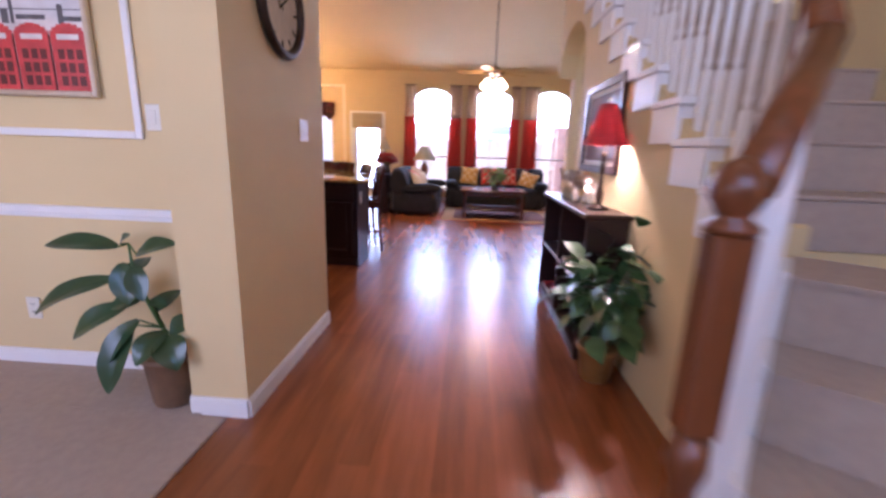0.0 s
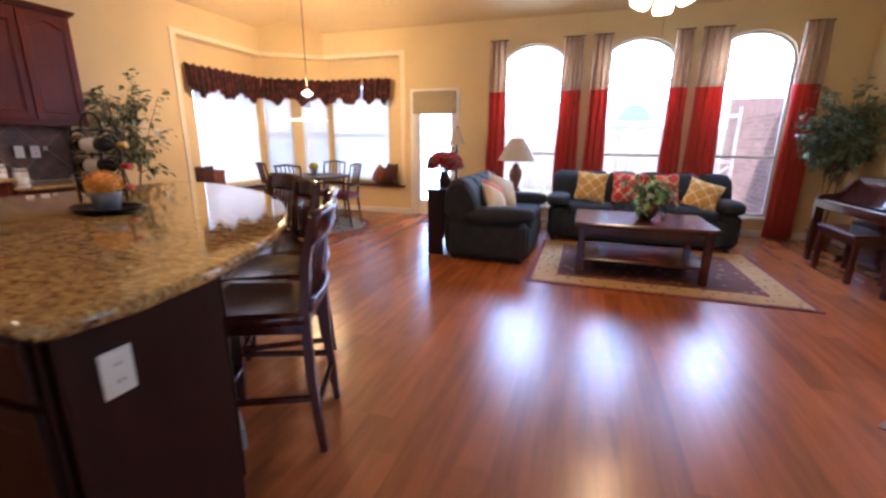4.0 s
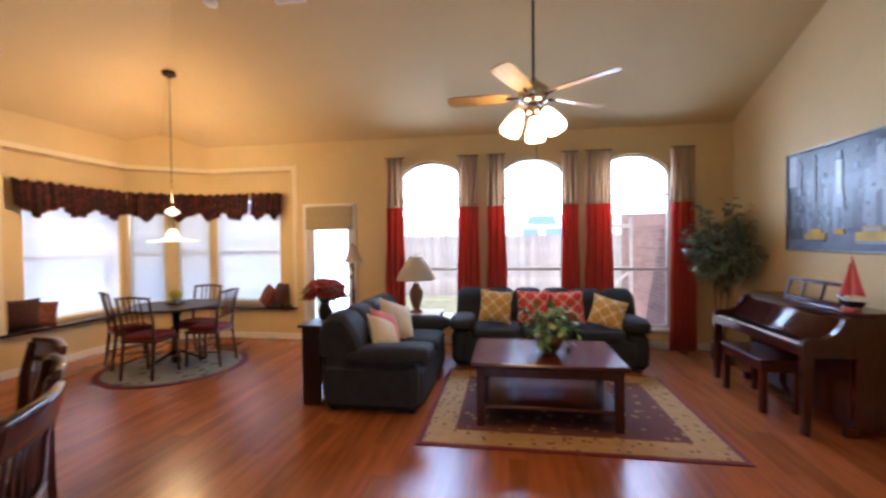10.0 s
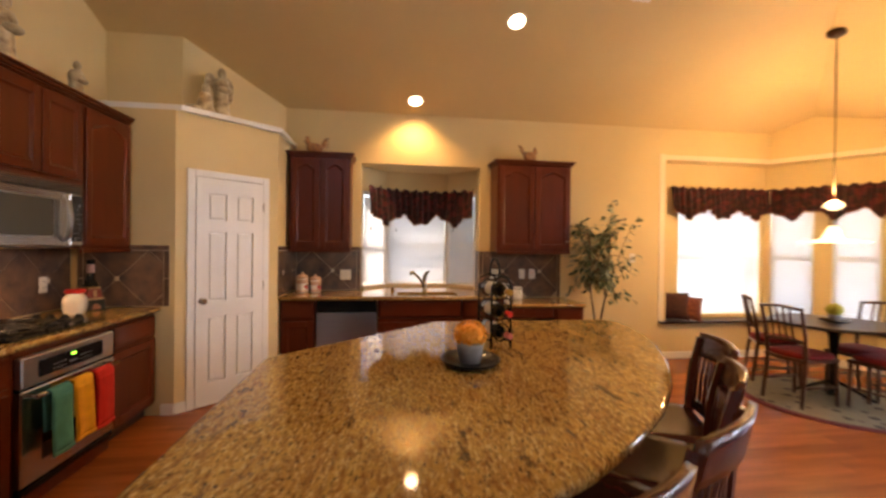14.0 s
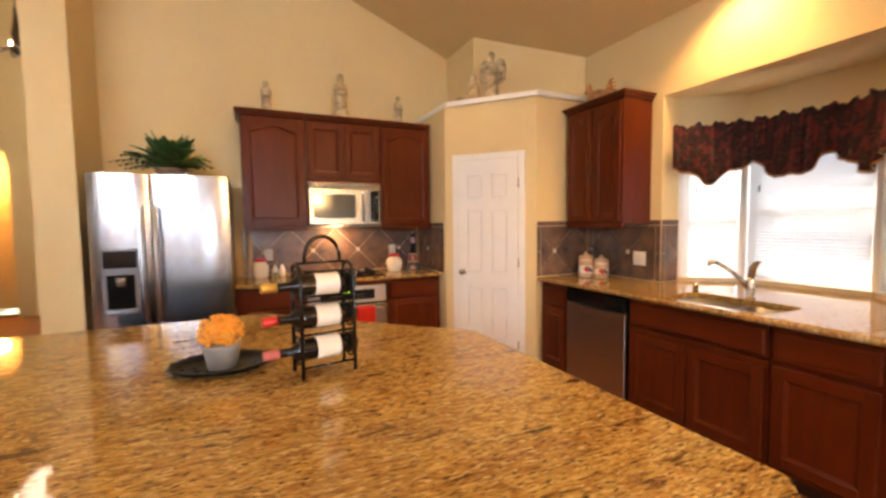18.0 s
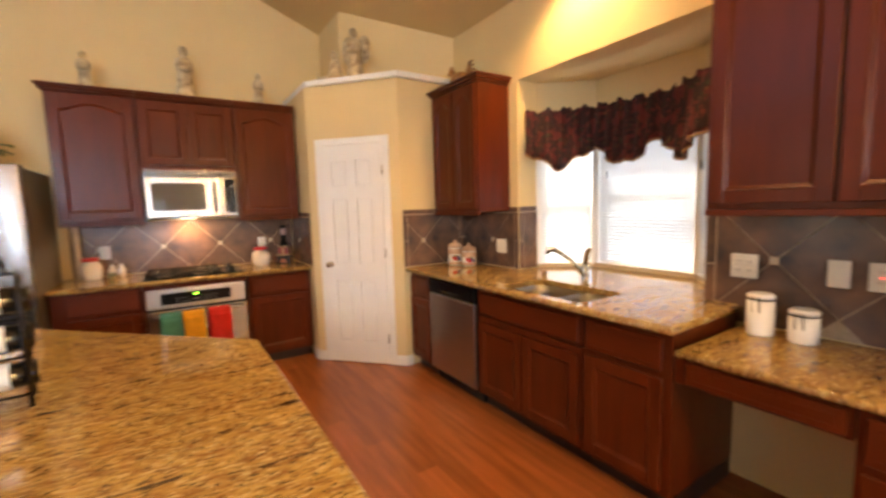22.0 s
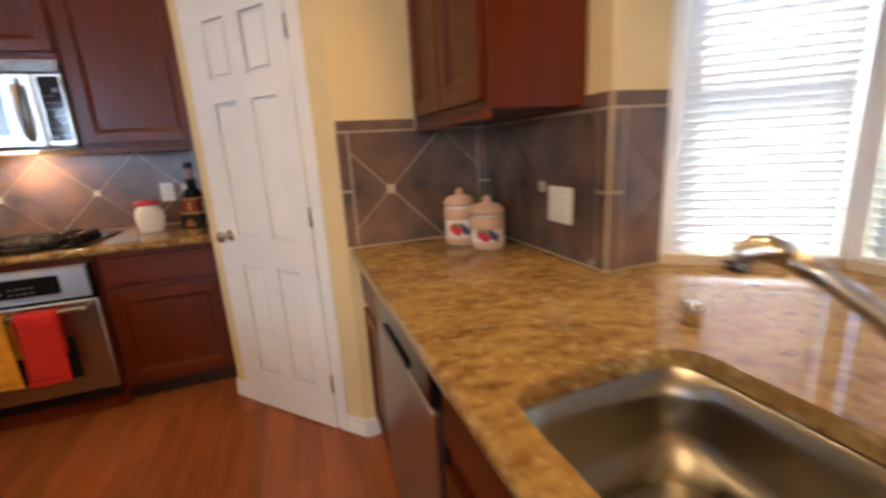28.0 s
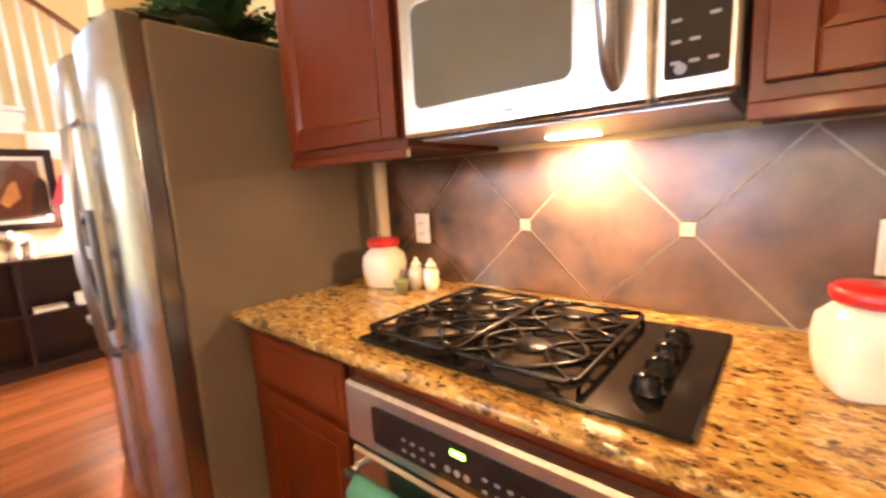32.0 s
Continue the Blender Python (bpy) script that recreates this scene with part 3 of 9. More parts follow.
c.add([(-4.3, -2.6, ZT + .01), (xr, -2.6, ZT + .01), (xr, 0.1, ZT + .01), (-4.3, 0.1, ZT + .01)], [(3, 2, 1, 0)])
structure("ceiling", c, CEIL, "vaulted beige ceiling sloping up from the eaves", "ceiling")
# bay behind the breakfast nook: recess, seat and outer shell
w = M()
bay = [(-4.36, 8.36), (-4.36, 10.05), (-3.35, 10.75), (-1.86, 10.75)]
out = [(-4.50, 8.26), (-4.50, 10.12), (-3.39, 10.89), (-1.76, 10.89)]


def along(a, b, f):
    return (a[0] + (b[0] - a[0]) * f, a[1] + (b[1] - a[1]) * f)


# stretches of the bay that hold windows: segment, start, end as shares of its length
BAYWIN = ((0, 0.20, 0.955), (1, 0.06, 0.44), (1, 0.58, 0.95), (2, 0.03, 0.80))
for seg in range(3):
    cuts = [(f0, f1) for s, f0, f1 in BAYWIN if s == seg]
    f = 0.0
    for f0, f1 in cuts + [(1.0, 1.0)]:
        a, b, p, q = (along(l[seg], l[seg + 1], k) for k in (f, f0) for l in (bay, out))
        w.prism([a, p, q, b], 0.49, 2.64)
        if f1 < 1 or f0 < 1:
            a, b, p, q = (along(l[seg], l[seg + 1], k) for k in (f0, f1) for l in (bay, out))
            w.prism([a, p, q, b], 0.49, 0.55)
            w.prism([a, p, q, b], 2.25, 2.64)
        f = f1
w.box(-4.50, XW - 0.001, 8.26, 8.36, 0.49, 2.64).box(-1.86, -1.76, YN + 0.001, 10.89, 0.49, 2.64)
wall("wall_bay_recess", w, "beige recess that holds the breakfast bay windows")
seat = [(-4.07, 8.26), (-4.52, 8.26), (-4.52, 10.14), (-3.40, 10.90), (-1.76, 10.90), (-1.76, 10.46), (-3.27, 10.46), (-4.07, 9.86)]
structure("window_seat", M().prism(seat, 0.47, 0.50), DARKWOOD, "dark wooden window seat board below the bay windows", "window seat")
structure("bay_soffit", M().prism([(p[0] * 1.0, p[1]) for p in [(-4.15, 8.26), (-4.5, 8.26), (-4.5, 10.12), (-3.39, 10.89), (-1.76, 10.89), (-1.76, 10.54), (-3.3, 10.54), (-4.15, 9.9)]], 2.642, 2.70), PAINT, "beige soffit over the bay windows", "soffit")
# sink bay
sb = [(XW - TH, 4.37), (-4.34, 4.37), (-4.72, 4.67), (-4.72, 5.50), (-4.34, 5.82), (XW - TH, 5.82)]
so = [(XW - TH, 4.25), (-4.40, 4.25), (-4.84, 4.61), (-4.84, 5.56), (-4.40, 5.94), (XW - TH, 5.94)]
SINKWIN = ((1, 0.06, 0.94), (2, 0.04, 0.96), (3, 0.06, 0.94))
w = M()
for seg in range(5):
    if seg in (0, 4):
        w.prism([sb[seg], so[seg], so[seg + 1], sb[seg + 1]], 0.5, 2.44)
        continue
    f0, f1 = SINKWIN[seg - 1][1:]
    for k0, k1, z0, z1 in ((0, 1, 0.5, 0.935), (0, 1, 2.14, 2.44)):
        a, b, p, q = (along(l[seg], l[seg + 1], k) for k in (k0, k1) for l in (sb, so))
        w.prism([a, b, q, p], z0, z1)
    for k0, k1 in ((0, f0), (f1, 1)):
        a, b, p, q = (along(l[seg], l[seg + 1], k) for k in (k0, k1) for l in (sb, so))
        structure("window_post", M().prism([a, b, q, p], 0.936, 2.139), WHITE, "white painted post beside the sink window", "trim")
w.prism(so, 2.442, 2.50)
wall("wall_sink_bay", w, "beige bay recess round the sink window")
# strips round the nook opening, coloured as the highlight on its rounded corners
t = M()
t.box(XW, XW + 0.012, 8.25, 8.32, 0.50, 2.71).box(XW, XW + 0.012, 8.32, 9.9, 2.64, 2.70)
t.box(-1.82, -1.75, YN - 0.012, YN, 0.50, 2.71).box(-3.3, -1.82, YN - 0.012, YN, 2.64, 2.70)
t.prism([(-4.14, 9.9), (-3.3, 10.53), (-3.293, 10.52), (-4.13, 9.89)], 2.64, 2.70)
structure("trim", t, material("corner_highlight_paint", (0.76, 0.65, 0.46), 0.5, vary=0.02, scale=4), "lighter strip for the corner highlight round the breakfast bay", "trim")


def skirting(name, pts, mat=WHITE, h=0.09, d=0.014):
    """A baseboard along a line of points; the room lies to the left of its run."""
    m = M()
    for (x0, y0), (x1, y1) in zip(pts, pts[1:]):
        l = math.hypot(x1 - x0, y1 - y0)
        nx, ny = -(y1 - y0) / l * d, (x1 - x0) / l * d
        m.prism([(x0, y0), (x1, y1), (x1 + nx, y1 + ny), (x0 + nx, y0 + ny)], 0, h - 0.015)
        m.prism([(x0, y0), (x1, y1), (x1 + nx * 0.6, y1 + ny * 0.6), (x0 + nx * 0.6, y0 + ny * 0.6)], h - 0.015, h)
    return structure(name, m, mat, "white painted baseboard", "baseboard")


skirting("baseboard", [(-1.65, YN), (-3.3, YN), (XW, 9.9), (XW, 6.98)])
skirting("baseboard_north", [(XE, 5.13), (XE, YN), (-0.77, YN)])
skirting("baseboard_living_south", [(2.43, 4.93), (2.43, 5.13), (XE, 5.13)][::-1][::-1])
skirting("baseboard_hall", [(3.4, 4.93), (2.43, 4.93)][::-1][::-1])
skirting("baseboard_pier", [(0.11, 2.745), (0.372, 2.745), (0.372, 1.65), (0.11, 1.65), (0.11, 1.98)])
skirting("baseboard_dining", [(0.15, 1.98), (-4.1, 1.98)])
skirting("baseboard_pantry", [(-2.93, 2.978), (-2.86, 2.90), (-2.86, 2.80)])
skirting("baseboard_pantry_end", [(-3.53, 3.58), (-3.47, 3.58), (-3.40, 3.502)])
# foyer shell, arches, hall
# the two square openings are unseen, cut for the front and dining lamps
m = wall_with_arches([(-3.0, -1.0, 0.8, 2.4, 0), (0.41, 1.99, 1.61, 3.59, 0), (2.38, 2.98, 0, 2.45, 0.30)], -4.28, 3.55, -2.36, -2.2, ZT + 0.1)
wall("wall_foyer_south", m, "tall beige foyer wall with an arched opening")
wall("wall_foyer_passage", M().box(2.2, 3.55, -3.3, -3.2, 0, 3.2).box(2.2, 2.3, -3.2, -2.36, 0, 3.2).box(3.45, 3.55, -3.2, -2.36, 0, 3.2).box(2.2, 3.55, -3.3, -2.36, 3.2, 3.3), "beige walls of the lit passage behind the arch")
m = wall_with_arches([(0.42, 1.45, 0.9, 2.35, 0.42)], -2.36, 4.93, -0.15, 0.0, ZT + 0.1)
east = wall("wall_foyer_east", m, "tall beige stair wall with an arched niche")
east.matrix_basis = pose(3.40, 0.60, 0, 0, 0, -90)
wall("wall_niche_back", M().box(3.53, 3.60, -1.1, 0.4, 0.6, 3.0), "beige back of the arched niche")
wall("wall_dining_west", M().box(-4.28, -4.14, -2.2, YS - TH, 0, ZT + 0.1))
wall("wall_dining_side", M().box(-0.2, 0.05, -2.2, -1.0, 0, ZT + 0.1))
# wall below the stairs, with the arched way into the side hall
TREAD0, TREADS = 1.21, 0.655
m = M()
m.prism([(1.42, 0), (3.85, 0), (3.85, TREAD0 + TREADS * 2.35 - 0.17), (1.42, TREAD0 - 0.2)], 2.25, 2.43, Matrix(((0, 0, 1, 0), (1, 0, 0, 0), (0, 1, 0, 0), (0, 0, 0, 1))))
n = 12
ys = [3.85 + 1.08 * i / n for i in range(n + 1)]
zs = [2.02 + 0.40 * math.sqrt(max(0, 1 - (2 * i / n - 1) ** 2)) for i in range(n + 1)]
for i in range(n):
    m.add([(x, y, z) for x in (2.25, 2.43) for y, z in ((ys[i], zs[i]), (ys[i + 1], zs[i + 1]), (ys[i + 1], 2.72), (ys[i], 2.72))],
          [(3, 2, 1, 0), (4, 5, 6, 7), (0, 1, 5, 4), (2, 3, 7, 6)])
wall("wall_stair", m, "beige wall below the stairs with an arched way")
wall("wall_hall_end", M().box(2.43, 3.4, 3.70, 3.85, 0, 2.3), "beige wall of the side hall")
structure("upper_landing", M().box(2.25, 3.4, 3.86, 4.92, 2.72, 2.92), PAINT, "beige floor edge of the upper landing", "landing")


# ---- kitchen ----
RX = Matrix(((1, 0, 0, 0), (0, 0, -1, 0), (0, 1, 0, 0), (0, 0, 0, 1)))  # outline in x, z; drawn towards -y


def panel_door(parent, x0, x1, z0, z1, arch=False, name="door", mat=CHERRY, y=0.0, rail=0.058):
    """A framed door with a recessed panel; its face points to -y."""
    ix0, ix1 = x0 + rail, x1 - rail

    def top(u, inset):
        base = z1 - rail - inset
        return base - (0.055 * (1 - (0.5 - 0.5 * math.cos(2 * math.pi * u)) ** 0.75) if arch else 0)
    n = 16 if arch else 1
    lo = [(ix0 + (ix1 - ix0) * i / n, top(i / n, 0)) for i in range(n + 1)]

    def ring(inset, yy):
        a, b, c0 = ix0 + inset, ix1 - inset, z0 + rail + inset
        return [(a, yy, c0), (b, yy, c0)] + [(a + (b - a) * (1 - i / n), yy, top(1 - i / n, inset)) for i in range(n + 1)]
    r0, r1, r2 = ring(0.0, y - 0.002), ring(0.001, y - 0.0185), ring(0.017, y - 0.0095)
    k = len(r1)
    p = M().add(r0 + r1 + r2, [(q * k + i, q * k + (i + 1) % k, (q + 1) * k + (i + 1) % k, (q + 1) * k + i) for q in (0, 1) for i in range(k)] + [tuple(range(2 * k, 3 * k))])
    d = part(name, p, mat, parent)
    part("stile", M().box(x0, x0 + rail, y - 0.021, y - 0.001, z0, z1, 0.003), mat, d)
    part("stile", M().box(x1 - rail, x1, y - 0.021, y - 0.001, z0, z1, 0.003), mat, d)
    part("rail", M().box(ix0, ix1, y - 0.020, y - 0.001, z0, z0 + rail, 0.003), mat, d)
    part("rail", M().prism(lo + [(ix1, z1), (ix0, z1)], -y + 0.001, -y + 0.020, RX), mat, d)
    return d


def drawer_front(parent, x0, x1, z0, z1, mat=CHERRY_X, name="drawer"):
    m = M().box(x0, x1, -0.020, -0.001, z0, z1, 0.008)
    m.box(x0 + 0.03, x1 - 0.03, -0.023, -0.019, z0 + 0.03, z1 - 0.03, 0.003)
    return part(name, m, mat, parent)


def base_cabinet(label, at, w, d=0.60, top=0.875, doors=(), drawers=(), name="base_cabinet", group="base cabinets", toe=True):
    c = thing(name, label, "cabinet", at, group)
    body = M().box(0.001, w - 0.001, 0, d, 0.10 if toe else 0.0, top - 0.002, 0.002)
    part("body", body, CHERRY, c)
    if toe:
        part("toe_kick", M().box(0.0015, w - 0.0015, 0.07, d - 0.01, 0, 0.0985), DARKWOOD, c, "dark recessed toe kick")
    for k in doors:
        panel_door(c, *k)
    for k in drawers:
        drawer_front(c, *k)
    return c


def wall_cabinet(label, at, w, d, z0, z1, doors, crown=True, ends=(True, True), name="wall_cabinet"):
    c = thing(name, label, "cabinet", at, "wall cabinets")
    part("body", M().box(0.001, w - 0.001, 0, d, z0, z1, 0.002), CHERRY, c)
    part("light_rail", M().box(0.001, w - 0.001, -0.012, 0.012, z0 - 0.028, z0 - 0.0005, 0.003), CHERRY_X, c)
    for k in doors:
        panel_door(c, *k)
    if crown:
        m = M()
        for i, (o, a, b) in enumerate(((0.012, 0.0, 0.018), (0.028, 0.018, 0.04), (0.042, 0.04, 0.058))):
            m.box(-o if ends[0] else 0.001, w + o if ends[1] else w - 0.001, -o, d - 0.002, z1 + a + 0.0005, z1 + b, 0.004)
        part("crown_moulding", m, CHERRY_X, c)
    return c


SINK = lambda y, x=-3.53: P(x, y, 0, 90)
COOK = lambda x, y=2.745: P(x, y, 0, 180)
# sink run
base_cabinet("cherry base cabinet beside the pantry", SINK(3.60), 0.35, doors=[(0.02, 0.33, 0.13, 0.66)], drawers=[(0.02, 0.33, 0.69, 0.85)])
base_cabinet("cherry sink base cabinet with two doors", SINK(4.59), 0.905, top=0.68, doors=[(0.02, 0.445, 0.13, 0.64), (0.46, 0.885, 0.13, 0.64)])
solo("sink_front", M().box(0.0, 0.9, -0.001, 0.05, 0.685, 0.872, 0.003).box(0.02, 0.885, -0.02, -0.001, 0.70, 0.85, 0.008), CHERRY_X, "cherry false drawer front below the sink", "cabinet front", SINK(4.5925))
base_cabinet("cherry base cabinet at the end of the sink run", SINK(5.50), 0.475, doors=[(0.02, 0.435, 0.13, 0.66)], drawers=[(0.02, 0.435, 0.69, 0.85)])
# desk
base_cabinet("cherry desk cabinet with a drawer and a door", SINK(6.56), 0.345, top=0.782, doors=[(0.02, 0.325, 0.13, 0.57)], drawers=[(0.02, 0.325, 0.60, 0.76)])
ap = thing("desk_apron", "cherry desk drawer over an open knee space", "drawer", SINK(5.98))
part("body", M().box(0.0, 0.575, 0.0, 0.5, 0.66, 0.780, 0.003), CHERRY_X, ap)
drawer_front(ap, 0.05, 0.56, 0.67, 0.77)


def slab(name, poly, z1, label, th=0.038, hole=None, stone=None):
    """A stone top with an eased edge."""
    m = M()
    n = len(poly)
    cx, cy = sum(p[0] for p in poly) / n, sum(p[1] for p in poly) / n
    area = sum(poly[i][0] * poly[(i + 1) % n][1] - poly[(i + 1) % n][0] * poly[i][1] for i in range(n))
    if area < 0:
        poly = poly[::-1]

    def inset(d):
        out = []
        for i in range(n):
            a, b, c = Vector(poly[i - 1]), Vector(poly[i]), Vector(poly[(i + 1) % n])
            u, v = (b - a).normalized(), (c - b).normalized()
            nu, nv = Vector((-u.y, u.x)), Vector((-v.y, v.x))
            s = (nu + nv).normalized()
            out.append(b + s * d / max(0.3, s.dot(nu)))
        return out
    rings = [(0.010, z1 - th), (0.0, z1 - th + 0.010), (0.0, z1 - 0.013), (0.004, z1 - 0.004), (0.013, z1)]
    vs = []
    for d, z in rings:
        vs += [(p.x, p.y, z) for p in inset(d)]
    fs = [(r * n + i, r * n + (i + 1) % n, (r + 1) * n + (i + 1) % n, (r + 1) * n + i) for r in range(len(rings) - 1) for i in range(n)]
    m.add(vs, fs, True)
    k = len(m.v) - n
    if hole:
        inner = [(x, y, z1) for x, y in hole]
        low = [(x, y, z1 - th) for x, y in hole]
        outer = [Vector(m.v[k + i]) for i in range(n)]
        bm = bmesh.new()
        vo = [bm.verts.new(p) for p in outer]
        vi = [bm.verts.new(p) for p in inner]
        ed = [bm.edges.new((a, b)) for a, b in zip(vo, vo[1:] + vo[:1])] + [bm.edges.new((a, b)) for a, b in zip(vi, vi[1:] + vi[:1])]
        bmesh.ops.triangle_fill(bm, edges=ed, use_beauty=True)
        bm.verts.index_update()
        m.add([v.co for v in bm.verts], [tuple(v.index for v in (f.verts if f.normal.z > 0 else reversed(f.verts))) for f in bm.faces])
        bm.free()
        h = len(hole)
        m.add(inner + low, [(i, h + i, h + (i + 1) % h, (i + 1) % h) for i in range(h)])
        m.add([(x, y, z1 - th) for x, y in poly], [])
    else:
        m.f.append(tuple(range(k, k + n)))
        m.s.append(False)
        m.f.append(tuple(range(k - (len(rings) - 1) * n + n - 1, k - (len(rings) - 1) * n - 1, -1)))
        m.s.append(False)
    return solo(name, m, stone or GRANITE, label, "countertop")


def rounded(x0, x1, y0, y1, r, n=5):
    pts = []
    for cx, cy, a in ((x1 - r, y0 + r, -90), (x1 - r, y1 - r, 0), (x0 + r, y1 - r, 90), (x0 + r, y0 + r, 180)):
        pts += [(cx + r * math.cos(radians(a + 90 * i / n)), cy + r * math.sin(radians(a + 90 * i / n))) for i in range(n + 1)]
    return pts


SKX0, SKX1, SKY0, SKY1 = -3.945, -3.555, 4.80, 5.47
slab("countertop", [(-3.48, 3.585), (-3.48, 5.995), (XW + 0.002, 5.995), (XW + 0.002, 5.815), (-4.35, 5.815), (-4.715, 5.505), (-4.715, 4.665), (-4.35, 4.375), (XW + 0.002, 4.375), (XW + 0.002, 3.585)],
     0.915, "speckled brown granite countertop with an undermount sink", hole=rounded(SKX0, SKX1, SKY0, SKY1, 0.07), stone=GRANITE_Y)
slab("desk_counter", [(-3.49, 6.0), (-3.49, 6.92), (XW + 0.002, 6.92), (XW + 0.002, 6.0)], 0.822, "speckled brown granite desk top", stone=GRANITE_Y)
slab("cooktop_counter", [(-0.918, 2.795), (-2.855, 2.795), (-2.855, YS + 0.002), (-0.918, YS + 0.002)], 0.915, "speckled brown granite counter beside the cooktop", stone=GRANITE_S)
ISL = [(0.27, 4.105), (0.30, 4.14)] + [(0.315, 4.3), (0.29, 4.5), (0.235, 4.72), (0.14, 4.94), (0.01, 5.17), (-0.16, 5.40), (-0.36, 5.62), (-0.60, 5.83), (-0.87, 6.01), (-1.16, 6.16), (-1.46, 6.28), (-1.74, 6.345), (-1.95, 6.355), (-2.02, 6.30)] + [(-2.02, 5.02), (-1.13, 4.105)]
slab("island_top", ISL, 0.915, "large curved granite island top, polished brown")

# sink: two bowls under the stone
SINKSTEEL = material("satin_sink_steel", (0.31, 0.28, 0.235), 0.30, metal=1.0, vary=0.05, scale=5)
sk = thing("kitchen_sink", "brushed steel double bowl undermount sink", "sink", P(0, 0, 0))


def bowl(y0, y1, depth):
    m = M()
    rings = []
    for i, (ins, z) in enumerate(((-0.012, 0.876), (0.004, 0.870), (0.010, 0.82), (0.016, 0.915 - depth + 0.05), (0.035, 0.915 - depth + 0.012), (0.075, 0.915 - depth))):
        rings.append([(x, y, z) for x, y in rounded(SKX0 + ins, SKX1 - ins, y0 + ins, y1 - ins, 0.085)])
    k = len(rings[0])
    m.add([p for r in rings for p in r], [(r * k + i, (r + 1) * k + i, (r + 1) * k + (i + 1) % k, r * k + (i + 1) % k) for r in range(len(rings) - 1) for i in range(k)], True)
    m.f.append(tuple(range(len(m.v) - k, len(m.v))))
    m.s.append(False)
    b = part("bowl", m, SINKSTEEL, sk)
    part("drain", M().lathe([(0.045, 0), (0.045, 0.004), (0.035, 0.005), (0.03, 0.001)], 18, ((SKX0 + SKX1) / 2, (y0 + y1) / 2, 0.9155 - depth)), CHROME, b, "round chrome drain")


bowl(SKY0 + 0.005, 5.165, 0.20)
bowl(5.185, SKY1 - 0.005, 0.17)
fa = thing("faucet", "brushed nickel pull-out faucet beside the sink", "faucet", P(-4.015, 5.13, 0.915))
part("base", M().lathe([(0.031, 0), (0.031, 0.005), (0.026, 0.010), (0.0245, 0.06), (0.0235, 0.130), (0.021, 0.134), (0.006, 0.1345)], 22), CHROME, fa)
part("spout", M().tube([(0.006, -0.006, 0.055), (0.030, -0.030, 0.105), (0.068, -0.068, 0.160), (0.108, -0.110, 0.204), (0.132, -0.135, 0.226)], [0.016, 0.0155, 0.015, 0.015, 0.0165], 14), CHROME, fa)
sp = part("spray_head", M().tube([(0.131, -0.134, 0.2255), (0.146, -0.150, 0.236), (0.158, -0.162, 0.234), (0.166, -0.170, 0.222), (0.169, -0.173, 0.208)], [0.0175, 0.0195, 0.021, 0.021, 0.020], 14), CHROME, fa)
part("nozzle", M().lathe([(0.016, 0), (0.016, 0.005), (0.005, 0.006)], 14, (0.1695, -0.1735, 0.2025)), BLACK, sp, "dark spray nozzle")
fin = Matrix.Rotation(radians(67), 4, "Z") @ RX @ Matrix.Translation((0, 0, -0.011))
part("handle", M().prism([(-0.021, 0.136), (0.021, 0.136), (0.0215, 0.152), (0.028, 0.185), (0.042, 0.214), (0.060, 0.236), (0.074, 0.249), (0.050, 0.247), (0.018, 0.230), (-0.008, 0.200), (-0.0195, 0.165)], 0.0, 0.022, fin), CHROME, fa)
so_ = thing("soap_dispenser", "small steel air gap cap on the counter", "dispenser", P(-4.03, 4.75, 0.915))
part("cap", M().lathe([(0.019, 0), (0.019, 0.045), (0.016, 0.052)], 14), CHROME, so_)

# dishwasher
dw = thing("dishwasher", "stainless steel dishwasher with a black control strip", "dishwasher", SINK(3.955))
part("body", M().box(0.004, 0.626, 0.002, 0.58, 0.10, 0.870), BLACK, dw)
part("door", M().box(0.008, 0.622, -0.028, 0.001, 0.115, 0.745, 0.006), STEEL, dw, "brushed steel door")
cs = part("control_strip", M().box(0.008, 0.622, -0.032, 0.001, 0.75, 0.868, 0.008), BLACK, dw, "black control strip")
part("handle_lip", M().box(0.18, 0.45, -0.042, -0.031, 0.765, 0.79, 0.005), BLACK, cs)
part("toe_kick", M().box(0.004, 0.626, 0.05, 0.10, 0.0, 0.099), BLACK, dw)

# cooktop run
base_cabinet("cherry base cabinet between refrigerator and oven", COOK(-0.925), 0.572, d=0.64, doors=[(0.09, 0.55, 0.13, 0.66)], drawers=[(0.09, 0.55, 0.69, 0.85)])
base_cabinet("cherry base cabinet between oven and pantry", COOK(-2.285), 0.57, d=0.64, doors=[(0.02, 0.55, 0.13, 0.66)], drawers=[(0.02, 0.55, 0.69, 0.85)])
# steel lightened to stand for the window mirrored in the fascia
STEEL_B = material("window_bright_steel", (0.62, 0.60, 0.57), 0.34, metal=1.0, vary=0.03, scale=3, stretch=(30, 1, 1))
ov = thing("wall_oven", "stainless built-in oven with a black control panel", "oven", COOK(-1.50))
part("cabinet_frame", M().box(0.0, 0.78, 0.0, 0.6, 0.0, 0.872, 0.002), CHERRY, ov, "cherry frame")
part("control_panel", M().box(0.012, 0.7545, -0.045, 0.0, 0.672, 0.835, 0.008), STEEL_B, ov, "brushed steel fascia")
dsp = part("display", M().prism(rounded(0.115, 0.635, 0.705, 0.800, 0.012, 3), 0.044, 0.0488, RX), BLKGLASS, ov, "black glass control display")
part("end_trim", M().box(0.755, 0.7685, -0.0465, -0.0005, 0.668, 0.838, 0.003), BLACK, ov, "black end trim")
